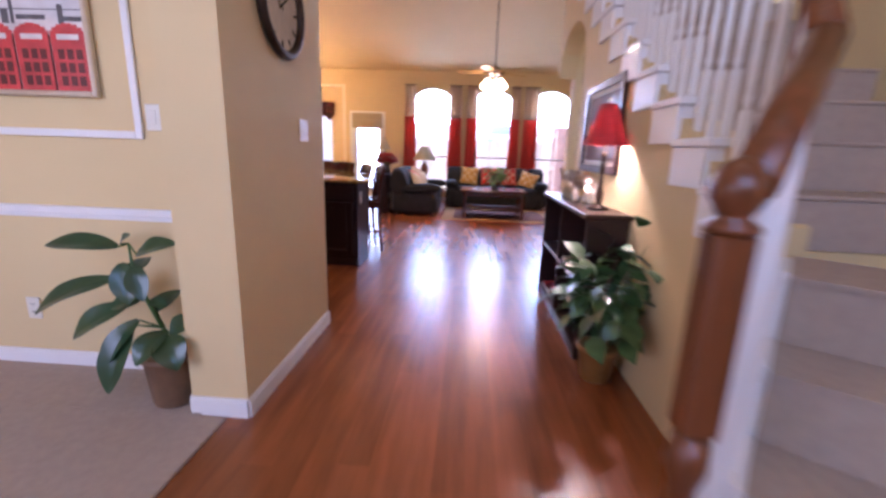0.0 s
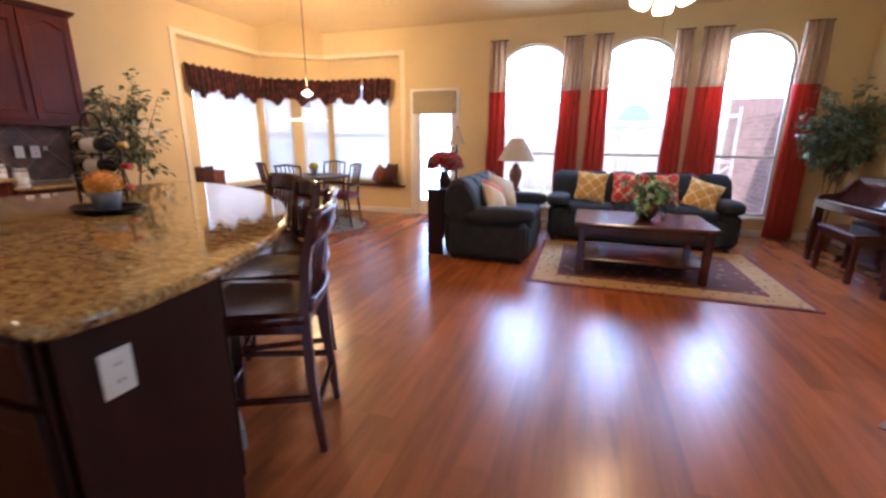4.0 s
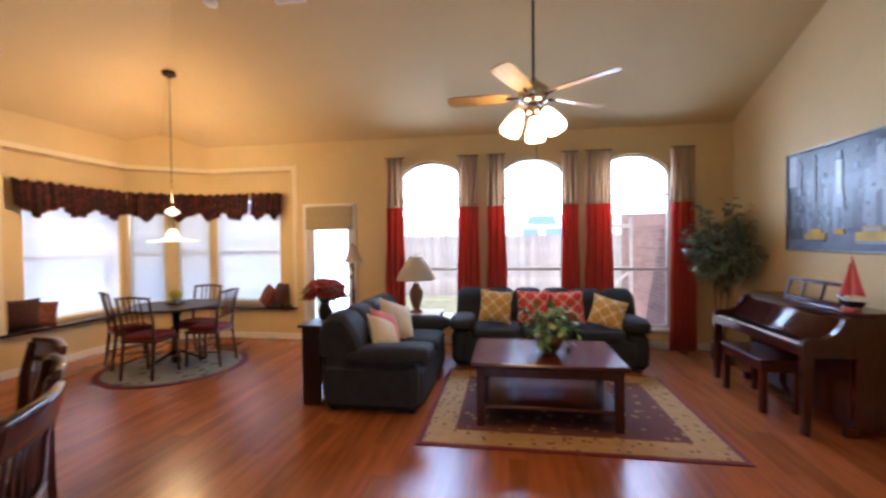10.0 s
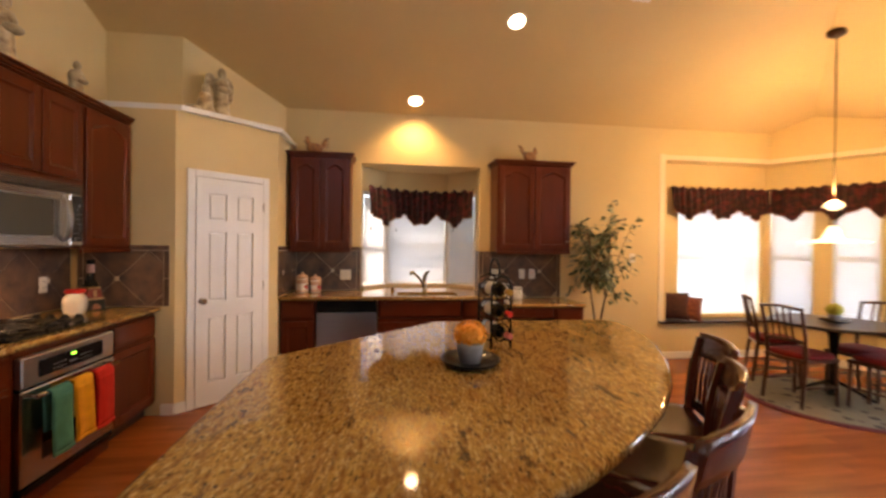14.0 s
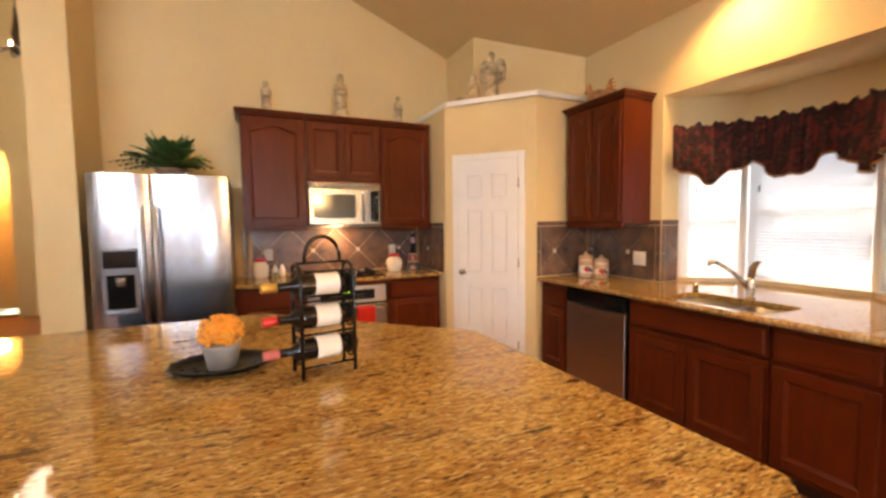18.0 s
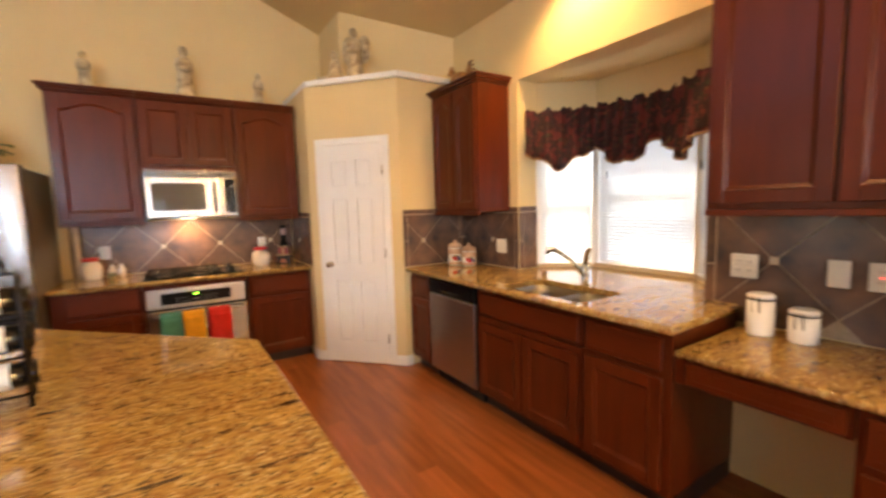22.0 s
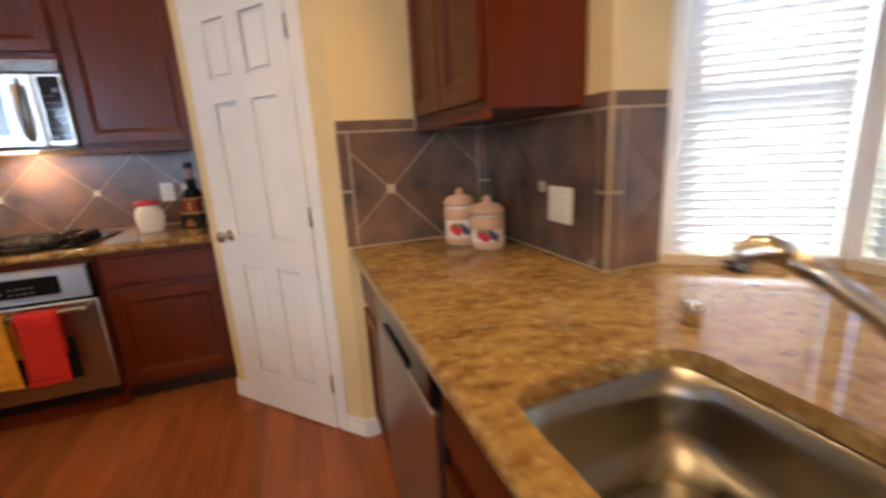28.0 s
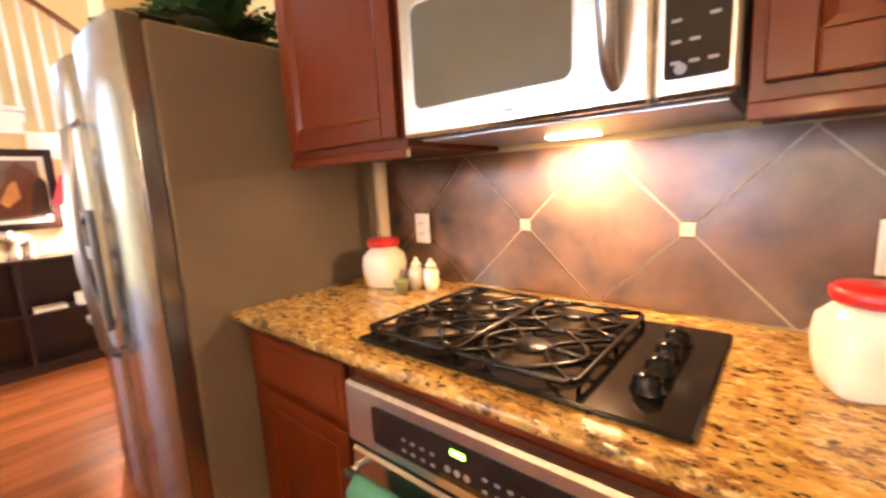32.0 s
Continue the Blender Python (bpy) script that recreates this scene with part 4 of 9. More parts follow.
part("clock_digits", M().box(0.355, 0.39, -0.0500, -0.0489, 0.772, 0.783), glow("green_digits", (0.25, 1.0, 0.05), 1.6), dsp, "green lit clock digits")
kb = M()
for i in range(4):
    for j in range(2):
        for side in (0.215, 0.43):
            kb.box(side + i * 0.028, side + i * 0.028 + 0.011, -0.0496, -0.0489, 0.722 + j * 0.026, 0.729 + j * 0.026)
for i in range(3):
    kb.lathe([(0.008, 0.0), (0.008, 0.0006)], 12, (0, 0, 0), pose(0.345 + 0.024 * i, -0.0490, 0.735, 90))
tagged(part("button_print", kb, material("grey_button_print", (0.20, 0.20, 0.21), 0.5), dsp, "small grey button marks"), kind="stuff")
part("door_seam", M().box(0.014, 0.766, -0.030, -0.001, 0.655, 0.671), BLACK, ov, "dark gap above the door")
od = part("oven_door", M().box(0.012, 0.768, -0.04, 0.0, 0.14, 0.654, 0.008), STEEL_X, ov, "brushed steel door")
part("window", M().box(0.15, 0.63, -0.043, -0.039, 0.24, 0.47, 0.004), BLKGLASS, od, "dark glass oven window")
part("handle", M().tube([(0.05, -0.085, 0.622), (0.2, -0.096, 0.622), (0.39, -0.10, 0.622), (0.58, -0.096, 0.622), (0.73, -0.085, 0.622)], 0.013, 10).tube([(0.06, -0.035, 0.622), (0.06, -0.088, 0.622)], 0.010, 8).tube([(0.72, -0.035, 0.622), (0.72, -0.088, 0.622)], 0.010, 8), CHROME, od, "steel bar handle")
part("vent_strip", M().box(0.012, 0.768, -0.035, 0.0, 0.09, 0.135, 0.006), BLACK, ov)


def towel(mat, label, x, w, drop):
    """A folded cloth hung over the oven handle."""
    def fn(u, v):
        s = v * (drop + 0.24) - 0.24
        z = 0.641 - abs(s) if abs(s) > 0.02 else 0.641 - s * s * 8
        wave = 0.005 * math.sin(u * 8 + x * 20) * min(1, abs(s) * 4)
        y = -0.098 - (0.024 + wave + 0.02 * max(0.0, s)) * min(1, abs(s) / 0.02) if s > 0 else -0.098 + (0.022 + wave) * min(1, abs(s) / 0.02)
        return (x + w * (u - 0.5) * (1 + 0.06 * max(0.0, s)) + 0.006 * math.sin(v * 5 + x * 9), y, z)
    t = thing("dish_towel", label, "towel", COOK(-1.50), "towels on the oven handle")
    part("cloth", M().grid(fn, 10, 28, thick=0.006), mat, t)
    part("fold", M().grid(lambda u, v: Vector(fn(0.04 + 0.90 * u, 0.46 + 0.50 * v)) + Vector((0, -0.0065, 0)), 8, 14, thick=0.005), mat, t, "folded front layer")
    part("hem", M().grid(lambda u, v: Vector(fn(u, 0.965 + 0.033 * v)) + Vector((0, -0.002, 0)), 8, 2, thick=0.009), mat, t)


towel(TEAL, "teal dish towel hung over the oven handle", 0.180, 0.150, 0.375)
towel(YELLOW, "yellow dish towel hung over the oven handle", 0.342, 0.155, 0.365)
towel(REDCLOTH, "red dish towel hung over the oven handle", 0.530, 0.168, 0.375)

# gas cooktop
BURNER = material("stained_aluminium", (0.14, 0.11, 0.085), 0.5, metal=0.9, vary=0.15, scale=30)
ck = thing("cooktop", "black gas cooktop with cast iron grates", "cooktop", P(-1.508, 2.735, 0.915, 180))
part("plate", M().box(0, 0.755, 0, 0.50, 0.0005, 0.012, 0.006), BLACK, ck, "glossy black plate")
for bx, by, r in ((0.15, 0.135, 0.045), (0.15, 0.365, 0.055), (0.43, 0.135, 0.055), (0.43, 0.365, 0.045)):
    b = part("burner", M().lathe([(r + 0.02, 0.012), (r + 0.018, 0.016), (r, 0.02), (r, 0.03), (r * 0.75, 0.036)], 18, (bx, by, 0)), BURNER, ck, "dull aluminium burner ring")
    part("burner_cap", M().lathe([(r * 0.8, 0.0365), (r * 0.82, 0.040), (r * 0.6, 0.045), (0.004, 0.046)], 18, (bx, by, 0)), IRON, b)
for gx in (0.018, 0.297):
    g = M()
    w_, z = 0.272, 0.034
    x0, x1, y0, y1 = gx, gx + w_, 0.02, 0.48
    r_ = 0.0062
    g.tube([(x0 + 0.02, y0, z), (x1 - 0.02, y0, z), (x1, y0 + 0.02, z), (x1, y1 - 0.02, z), (x1 - 0.02, y1, z), (x0 + 0.02, y1, z), (x0, y1 - 0.02, z), (x0, y0 + 0.02, z)], r_, 8, close=True)
    g.tube([(x0, 0.25, z), (x1, 0.25, z)], r_, 8)
    for cy in (0.135, 0.365):
        cx = gx + w_ / 2
        for sx in (-1, 1):  # long leaf shaped loops round each burner
            loop = [(cx + sx * (0.022 + 0.092 * math.sin(math.pi * q / 9)), cy - 0.112 + 0.224 * q / 9, z + 0.002) for q in range(10)]
            g.tube(loop, r_ * 0.9, 7)
            loop = [(cx + sx * (0.128 - 0.095 * math.sin(math.pi * q / 9)), cy - 0.110 + 0.220 * q / 9, z + 0.0035) for q in range(10)]
            g.tube(loop, r_ * 0.85, 7)
            g.tube([(cx + sx * w_ / 2, cy, z), (cx + sx * 0.075, cy, z + 0.003), (cx + sx * 0.026, cy, z + 0.003)], r_ * 0.9, 7)
    for px in (x0, x1):
        for py in (y0 + 0.02, 0.25, y1 - 0.02):
            g.tube([(px, py, 0.012), (px, py, z)], 0.005, 6)
    part("grate", g, IRON, ck, "cast iron grate with curved bars")
for i in range(4):
    k = part("knob", M().lathe([(0.031, 0.012), (0.031, 0.016), (0.026, 0.018), (0.026, 0.034), (0.022, 0.042), (0.012, 0.046)], 18, (0.665, 0.115 + 0.085 * i, 0)), BLACK, ck, "black control knob")
    part("grip", M().box(0.661, 0.669, 0.097 + 0.085 * i, 0.133 + 0.085 * i, 0.044, 0.052, 0.003), BLACK, k)

# microwave over the range
MATTE = material("matte_black_paint", (0.014, 0.013, 0.013), 0.6, vary=0.08, scale=8)
mw = thing("microwave", "stainless over-range microwave with its cooktop light on", "microwave", P(-1.565, 2.565, 1.414, 180))
part("body", M().box(0.0, 0.715, 0.025, 0.455, 0.008, 0.433, 0.003), MATTE, mw, "black casing")
md = part("door", M().box(0.003, 0.588, -0.012, 0.024, 0.01, 0.368, 0.008), STEEL_X, mw, "brushed steel door")
part("window", M().prism(rounded(0.052, 0.452, 0.075, 0.310, 0.022), 0.0115, 0.0145, RX), material("dark_mesh_glass", (0.085, 0.080, 0.060), 0.10, vary=0.02), md, "grey tinted window")
part("window_bezel", M().prism(rounded(0.044, 0.460, 0.067, 0.318, 0.028), 0.011, 0.0128, RX), STEEL, md)
part("handle", M().tube([(0.528, -0.014, 0.045), (0.528, -0.045, 0.075), (0.528, -0.058, 0.19), (0.528, -0.045, 0.305), (0.528, -0.014, 0.335)], [0.012, 0.015, 0.017, 0.015, 0.012], 12), STEEL, md, "curved steel handle")
part("maker_badge", M().box(0.295, 0.325, -0.0132, -0.0118, 0.035, 0.041), material("grey_badge_print", (0.16, 0.16, 0.17), 0.4), md, "small grey badge")
cp = part("control_panel", M().box(0.591, 0.712, -0.012, 0.024, 0.01, 0.368, 0.008), STEEL_X, mw, "brushed steel panel")
kp = part("keypad", M().prism(rounded(0.608, 0.698, 0.04, 0.352, 0.006, 2), 0.0115, 0.0145, RX), BLKGLASS, cp, "black keypad")
part("clock_display", M().box(0.618, 0.688, -0.0152, -0.0143, 0.312, 0.338), BLKGLASS, kp, "dark clock display")
KEYGREY = material("grey_key_print", (0.16, 0.17, 0.19), 0.5)
kb = M()
for j in range(7):
    for i in range(3):
        if (i + j) % 5 != 3:
            kb.box(0.618 + 0.026 * i, 0.632 + 0.026 * i, -0.0152, -0.0143, 0.062 + 0.032 * j, 0.067 + 0.032 * j, 0.0)
kb.lathe([(0.011, 0.0), (0.011, 0.0006)], 14, (0, 0, 0), pose(0.672, -0.0146, 0.285, 90)).lathe([(0.009, 0.0), (0.009, 0.0006)], 14, (0, 0, 0), pose(0.632, -0.0146, 0.055, 90))
tagged(part("key_print", kb, KEYGREY, kp, "grey key marks"), kind="stuff")
vg = part("vent_grille", M().box(0.003, 0.712, 0.0, 0.024, 0.372, 0.432, 0.002), MATTE, mw, "black vent recess")
for i in range(5):
    part("louvre", M().box(0.006, 0.709, -0.012, 0.0, 0.3735 + 0.0117 * i, 0.3795 + 0.0117 * i, 0.002), STEEL_X, vg, "steel louvre")
part("underside", M().box(0.02, 0.695, 0.04, 0.44, 0.003, 0.0078, 0.001), STEEL, mw, "steel underside")
part("light_lens", M().box(0.25, 0.38, 0.29, 0.36, -0.002, 0.0028, 0.002), glow("cooktop_bulb", (1.0, 0.72, 0.38), 4), mw, "lit warm lamp lens")
lamp("cooktop_light", "AREA", pose(-1.88, 2.24, 1.408), 1.25, (1.0, 0.60, 0.28), 0.13, 0.06)

# wall cabinets
CW = lambda x: P(x, 2.555, 0, 180)
wall_cabinet("cherry wall cabinet above the counter by the refrigerator", CW(-1.0), 0.56, 0.45, 1.405, 2.42, [(0.02, 0.54, 1.43, 2.40, True)], ends=(True, False))
wall_cabinet("cherry wall cabinet above the microwave", CW(-1.56), 0.725, 0.45, 1.855, 2.42, [(0.015, 0.357, 1.88, 2.40), (0.368, 0.71, 1.88, 2.40)], ends=(False, False))
wall_cabinet("cherry wall cabinet beside the pantry", CW(-2.285), 0.552, 0.45, 1.405, 2.42, [(0.02, 0.532, 1.43, 2.40, True)], ends=(False, False))
SW = lambda y: P(-3.81, y, 0, 90)
wall_cabinet("cherry wall cabinet between pantry and sink window", SW(3.62), 0.65, 0.325, 1.405, 2.42, [(0.02, 0.318, 1.43, 2.40, True), (0.332, 0.63, 1.43, 2.40, True)])
wall_cabinet("cherry wall cabinet over the desk", SW(5.955), 0.905, 0.325, 1.405, 2.42, [(0.02, 0.445, 1.43, 2.40, True), (0.46, 0.885, 1.43, 2.40, True)])

# refrigerator
FRSTEEL = material("polished_brushed_steel", (0.36, 0.355, 0.35), 0.19, metal=1.0, vary=0.03, scale=3, bump=0.02, bump_scale=200, stretch=(1, 1, 30))
fr = thing("refrigerator", "stainless side-by-side refrigerator with an ice dispenser", "refrigerator", P(0.0, 2.995, 0, 180))
part("body", M().box(0.002, 0.908, 0.075, 0.885, 0.02, 1.808, 0.006), GREYSIDE, fr, "textured grey side casing")
for hx in (0.01, 0.78):
    part("hinge_cover", M().box(hx, hx + 0.12, 0.06, 0.17, 1.809, 1.828, 0.005), BLACK, fr, "black hinge cover")
for i, (a, b) in enumerate(((0.003, 0.376), (0.382, 0.907))):
    def bow(u, v, a=a, b=b):
        return (a + (b - a) * u, 0.012 - 0.022 * math.sin(math.pi * u) ** 0.7, 0.05 + 1.77 * v)
    d = part("door", M().box(a, b, 0.0125, 0.073, 0.05, 1.82, 0.006).grid(bow, 14, 2), FRSTEEL, fr, "bowed brushed steel door")
    hx = b - 0.035 if i == 0 else a + 0.035
    part("handle", M().tube([(hx, -0.012, 0.72), (hx, -0.045, 0.74), (hx, -0.07, 1.05), (hx, -0.072, 1.25), (hx, -0.045, 1.56), (hx, -0.012, 1.58)], 0.013, 10), STEEL, d, "long curved steel handle")
    if i == 0:
        dp = part("dispenser", M().box(0.075, 0.295, -0.022, 0.02, 0.79, 1.27, 0.008), material("grey_dispenser_plastic", (0.16, 0.16, 0.165), 0.35), d, "grey ice and water dispenser")
        part("display", M().box(0.085, 0.285, -0.026, -0.021, 1.13, 1.255, 0.004), BLKGLASS, dp, "black glass display")
        part("recess", M().box(0.10, 0.27, -0.0235, -0.0215, 0.83, 1.08, 0.003), BLACK, dp, "dark recess")
        part("tray", M().box(0.09, 0.28, -0.045, -0.0225, 0.80, 0.83, 0.004), STEEL, dp)
        part("spout", M().lathe([(0.025, 0), (0.03, 0.06)], 12, (0.185, -0.03, 1.0)), STEEL, dp)
part("toe_grille", M().box(0.01, 0.90, 0.04, 0.074, 0.0, 0.045, 0.003), BLACK, fr)

# island body
# white trim paint, darkened for the shade under the overhang
KNEE = material("shaded_trim_paint", (0.42, 0.37, 0.31), 0.5, vary=0.03, scale=4)
# island wood, much darker than the cherry of the cabinets
ISLWOOD = material("dark_island_wood", (0.019, 0.0048, 0.0026), 0.4, vary=0.12, scale=5, spec=0.3, bump_scale=14, stretch=(6, 6, 0.8))
isl = thing("kitchen_island", "cherry kitchen island with a pale knee wall", "kitchen island", P(0, 0, 0))
bodyp = [(0.20, 4.17), (0.20, 4.60), (0.0, 4.70), (-1.62, 5.98), (-1.95, 6.02), (-1.95, 5.05), (-1.08, 4.17)]
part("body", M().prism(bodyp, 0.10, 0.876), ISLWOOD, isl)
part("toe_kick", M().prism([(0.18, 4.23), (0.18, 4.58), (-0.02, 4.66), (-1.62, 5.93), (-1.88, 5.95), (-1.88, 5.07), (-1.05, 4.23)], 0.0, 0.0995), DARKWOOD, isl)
u = Vector((-1.62, 1.28, 0)).normalized()
o = Vector((u.y, -u.x, 0))
kw = [Vector((0.02, 4.69, 0)) + u * a + o * b for a, b in ((0.1, 0.002), (2.05, 0.002), (2.05, 0.03), (0.1, 0.03))]
part("knee_wall", M().prism([(p.x, p.y) for p in kw], 0.0, 0.874), KNEE, isl, "pale painted knee wall under the overhang")
for a in (0.14, 0.98, 1.94):
    q = [Vector((0.02, 4.69, 0)) + u * (a + i) + o * b for i, b in ((-0.02, 0.031), (0.09, 0.031), (0.09, 0.075), (-0.02, 0.075))]
    pl = part("pilaster", M().prism([(p.x, p.y) for p in q], 0.10, 0.874), KNEE, isl, "pale painted pilaster")
    q = [Vector((0.02, 4.69, 0)) + u * (a + i) + o * b for i, b in ((-0.035, 0.031), (0.105, 0.031), (0.105, 0.09), (-0.035, 0.09))]
    part("plinth", M().prism([(p.x, p.y) for p in q], 0.0, 0.0995), KNEE, pl)
cp = [Vector((0.02, 4.69, 0)) + u * i + o * b for i, b in ((-0.05, 0.003), (0.098, 0.003), (0.098, 0.062), (-0.05, 0.062))]
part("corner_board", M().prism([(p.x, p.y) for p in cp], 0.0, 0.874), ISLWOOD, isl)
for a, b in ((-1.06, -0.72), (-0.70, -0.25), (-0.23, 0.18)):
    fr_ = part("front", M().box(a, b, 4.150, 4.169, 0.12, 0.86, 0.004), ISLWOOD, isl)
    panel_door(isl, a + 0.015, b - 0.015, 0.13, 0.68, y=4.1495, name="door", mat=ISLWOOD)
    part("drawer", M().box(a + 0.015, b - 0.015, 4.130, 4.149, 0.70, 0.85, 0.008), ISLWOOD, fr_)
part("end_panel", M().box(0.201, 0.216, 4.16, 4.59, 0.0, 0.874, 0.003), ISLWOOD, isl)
for k in range(2):
    a0, a1 = 0.04 + k * 0.60, 0.60 + k * 0.60
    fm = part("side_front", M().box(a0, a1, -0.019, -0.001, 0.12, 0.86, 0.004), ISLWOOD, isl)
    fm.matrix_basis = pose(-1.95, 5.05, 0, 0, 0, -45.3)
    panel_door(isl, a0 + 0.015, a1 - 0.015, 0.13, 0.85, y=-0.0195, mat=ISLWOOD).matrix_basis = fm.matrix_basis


# ---- windows, doors, blinds ----
def segment_window(name, a, b, z0, z1, depth, label, blind=True, pieces=False, rail=True):
    """A framed window between two points in plan, with a horizontal blind inside. The room lies to the right of a to b."""
    a, b = Vector((*a, 0)), Vector((*b, 0))
    w = (b - a).length
    u = (b - a) / w
    m = Matrix(((u.x, -u.y, 0, a.x), (u.y, u.x, 0, a.y), (0, 0, 1, 0), (0, 0, 0, 1)))
    win = structure(name, M().box(0.001, w - 0.001, depth - 0.012, depth + 0.03, z0 + 0.001, z0 + 0.045, 0.004), WHITE, label, "window")
    win.matrix_basis = m
    fr_ = M().box(0.001, 0.04, depth - 0.01, depth + 0.03, z0 + 0.046, z1 - 0.041, 0.004).box(w - 0.04, w - 0.001, depth - 0.01, depth + 0.03, z0 + 0.046, z1 - 0.041, 0.004)
    fr_.box(0.001, w - 0.001, depth - 0.01, depth + 0.03, z1 - 0.04, z1 - 0.001, 0.004)
    part("window_frame", fr_, WHITE, win, "white vinyl frame")
    zm = (z0 + z1) / 2 - 0.05
    if rail:
        part("meeting_rail", M().box(0.041, w - 0.041, depth - 0.006, depth + 0.026, zm - 0.02, zm + 0.02, 0.004), WHITE, win)
    for p, q in ((z0 + 0.046, zm - 0.021), (zm + 0.021, z1 - 0.041)) if rail else ((z0 + 0.046, z1 - 0.041),):
        g = part("pane", M().box(0.041, w - 0.041, depth + 0.008, depth + 0.012, p, q), GLASS, win, "clear glass pane")
        g.visible_shadow = False
    if blind:
        bl = solo("window_blind", M().box(0.008, w - 0.008, depth - 0.075, depth - 0.03, z1 - 0.05, z1 - 0.008, 0.004), SHEER, "white horizontal slat blind, lowered over the window", "blind", m, "window blinds")
        n = int((z1 - z0 - 0.09) / (0.025 if pieces else 0.036))
        tilt = Matrix.Rotation(radians(-60), 4, "X")
        sm = M().box(0.01, w - 0.01, -0.0135, 0.0135, -0.0006, 0.0006, 0.0, tilt)
        if pieces:
            me = sm.mesh("slat", SHEER)
            for i in range(n):
                part("slat", me, None, bl, at=P(0, depth - 0.052, z0 + 0.045 + i * 0.025))
        else:
            k = M()
            for i in range(n):
                k.box(0.01, w - 0.01, -0.019, 0.019, -0.0008, 0.0008, 0.0, P(0, depth - 0.052, z0 + 0.045 + i * 0.036) @ tilt)
            tagged(part("slats", k, SHEER, bl), kind="stuff")
        part("bottom_rail", M().box(0.01, w - 0.01, depth - 0.065, depth - 0.04, z0 + 0.006, z0 + 0.022, 0.003), SHEER, bl)
        for cx in (0.12 * w, 0.88 * w):
            part("lift_cord", M().tube([(cx, depth - 0.066, z0 + 0.02), (cx, depth - 0.066, z1 - 0.05)], 0.0012, 5), SHEER, bl)
        if pieces:
            pc = part("pull_cord", M().tube([(0.1, depth - 0.085, z1 - 0.06), (0.1, depth - 0.085, z1 - 0.45)], 0.0015, 5), SHEER, bl)
            part("tassel", M().lathe([(0.002, 0), (0.006, 0.01), (0.005, 0.05), (0.002, 0.06)], 8, (0.1, depth - 0.085, z1 - 0.5)), DARKWOOD, pc, "dark wooden cord tassel")
    return win


# the room lies to the right of each run, so the runs go clockwise round the outside
k = 0
for s, f0, f1 in BAYWIN:
    k += 1
    segment_window(f"window_{k}", along(bay[s], bay[s + 1], f0), along(bay[s], bay[s + 1], f1), 0.55, 2.25, 0.05, "white framed breakfast bay window with a lowered blind")
for s, f0, f1 in SINKWIN:
    k += 1
    a, b = along(sb[s], sb[s + 1], f0), along(sb[s], sb[s + 1], f1)
    segment_window(f"window_{k}", a, b, 0.935, 2.14, 0.05, "white framed window over the sink with a lowered blind", pieces=True)
    mm = M().prism([along(a, b, -0.03), along(a, b, 1.03), tuple(Vector(along(a, b, 1.03)) + Vector((0.022 if s == 2 else 0.018, 0.0 if s == 2 else (0.012 if s == 1 else -0.012)))), tuple(Vector(along(a, b, -0.03)) + Vector((0.022 if s == 2 else 0.018, 0.0 if s == 2 else (0.012 if s == 1 else -0.012))))], 0.9155, 0.945)
    structure("window_sill", mm, CREAMCLOTH, "tan stone strip below the sink window", "sill")

# arched living room windows
for a, b in WINS:
    k += 1
    n = 14
    cx, hw = (a + b) / 2, (b - a) / 2

    def arc(r, lift=0.0):
        return [(cx - (hw - r) * math.cos(math.pi * i / n), 2.33 + (0.36 - r + lift) * math.sin(math.pi * i / n)) for i in range(n + 1)]
    win = structure(f"window_{k}", M().box(a - 0.03, b + 0.03, YN - 0.05, YN + 0.06, 0.235, 0.272, 0.006), WHITE, "tall arched white framed window", "window")
    f = M()
    o, i_ = [(a + 0.002, 0.274)] + arc(0.002) + [(b - 0.002, 0.274)], [(a + 0.04, 0.314)] + arc(0.04) + [(b - 0.04, 0.314)]
    q = len(o)
    vs = [(x, y, z) for y in (YN + 0.05, YN + 0.09) for l in (o, i_) for x, z in l]
    f.add(vs, [(j, (j + 1) % q, q + (j + 1) % q, q + j) for j in range(q)] + [(2 * q + j, 3 * q + j, 3 * q + (j + 1) % q, 2 * q + (j + 1) % q) for j in range(q)] + [(q + j, q + (j + 1) % q, 3 * q + (j + 1) % q, 3 * q + j) for j in range(q)])
    part("window_frame", f, WHITE, win, "white arched frame")
    for z in (1.09, 2.12):
        part("mullion", M().box(a + 0.04, b - 0.04, YN + 0.052, YN + 0.088, z - 0.018, z + 0.018, 0.004), WHITE, win)
    for z0, z1 in ((0.314, 1.072), (1.108, 2.102)):
        part("pane", M().box(a + 0.041, b - 0.041, YN + 0.068, YN + 0.072, z0, z1), GLASS, win).visible_shadow = False
    part("pane", M().prism([(a + 0.041, 2.138)] + arc(0.041) + [(b - 0.041, 2.138)], -(YN + 0.072), -(YN + 0.068), RX), GLASS, win).visible_shadow = False


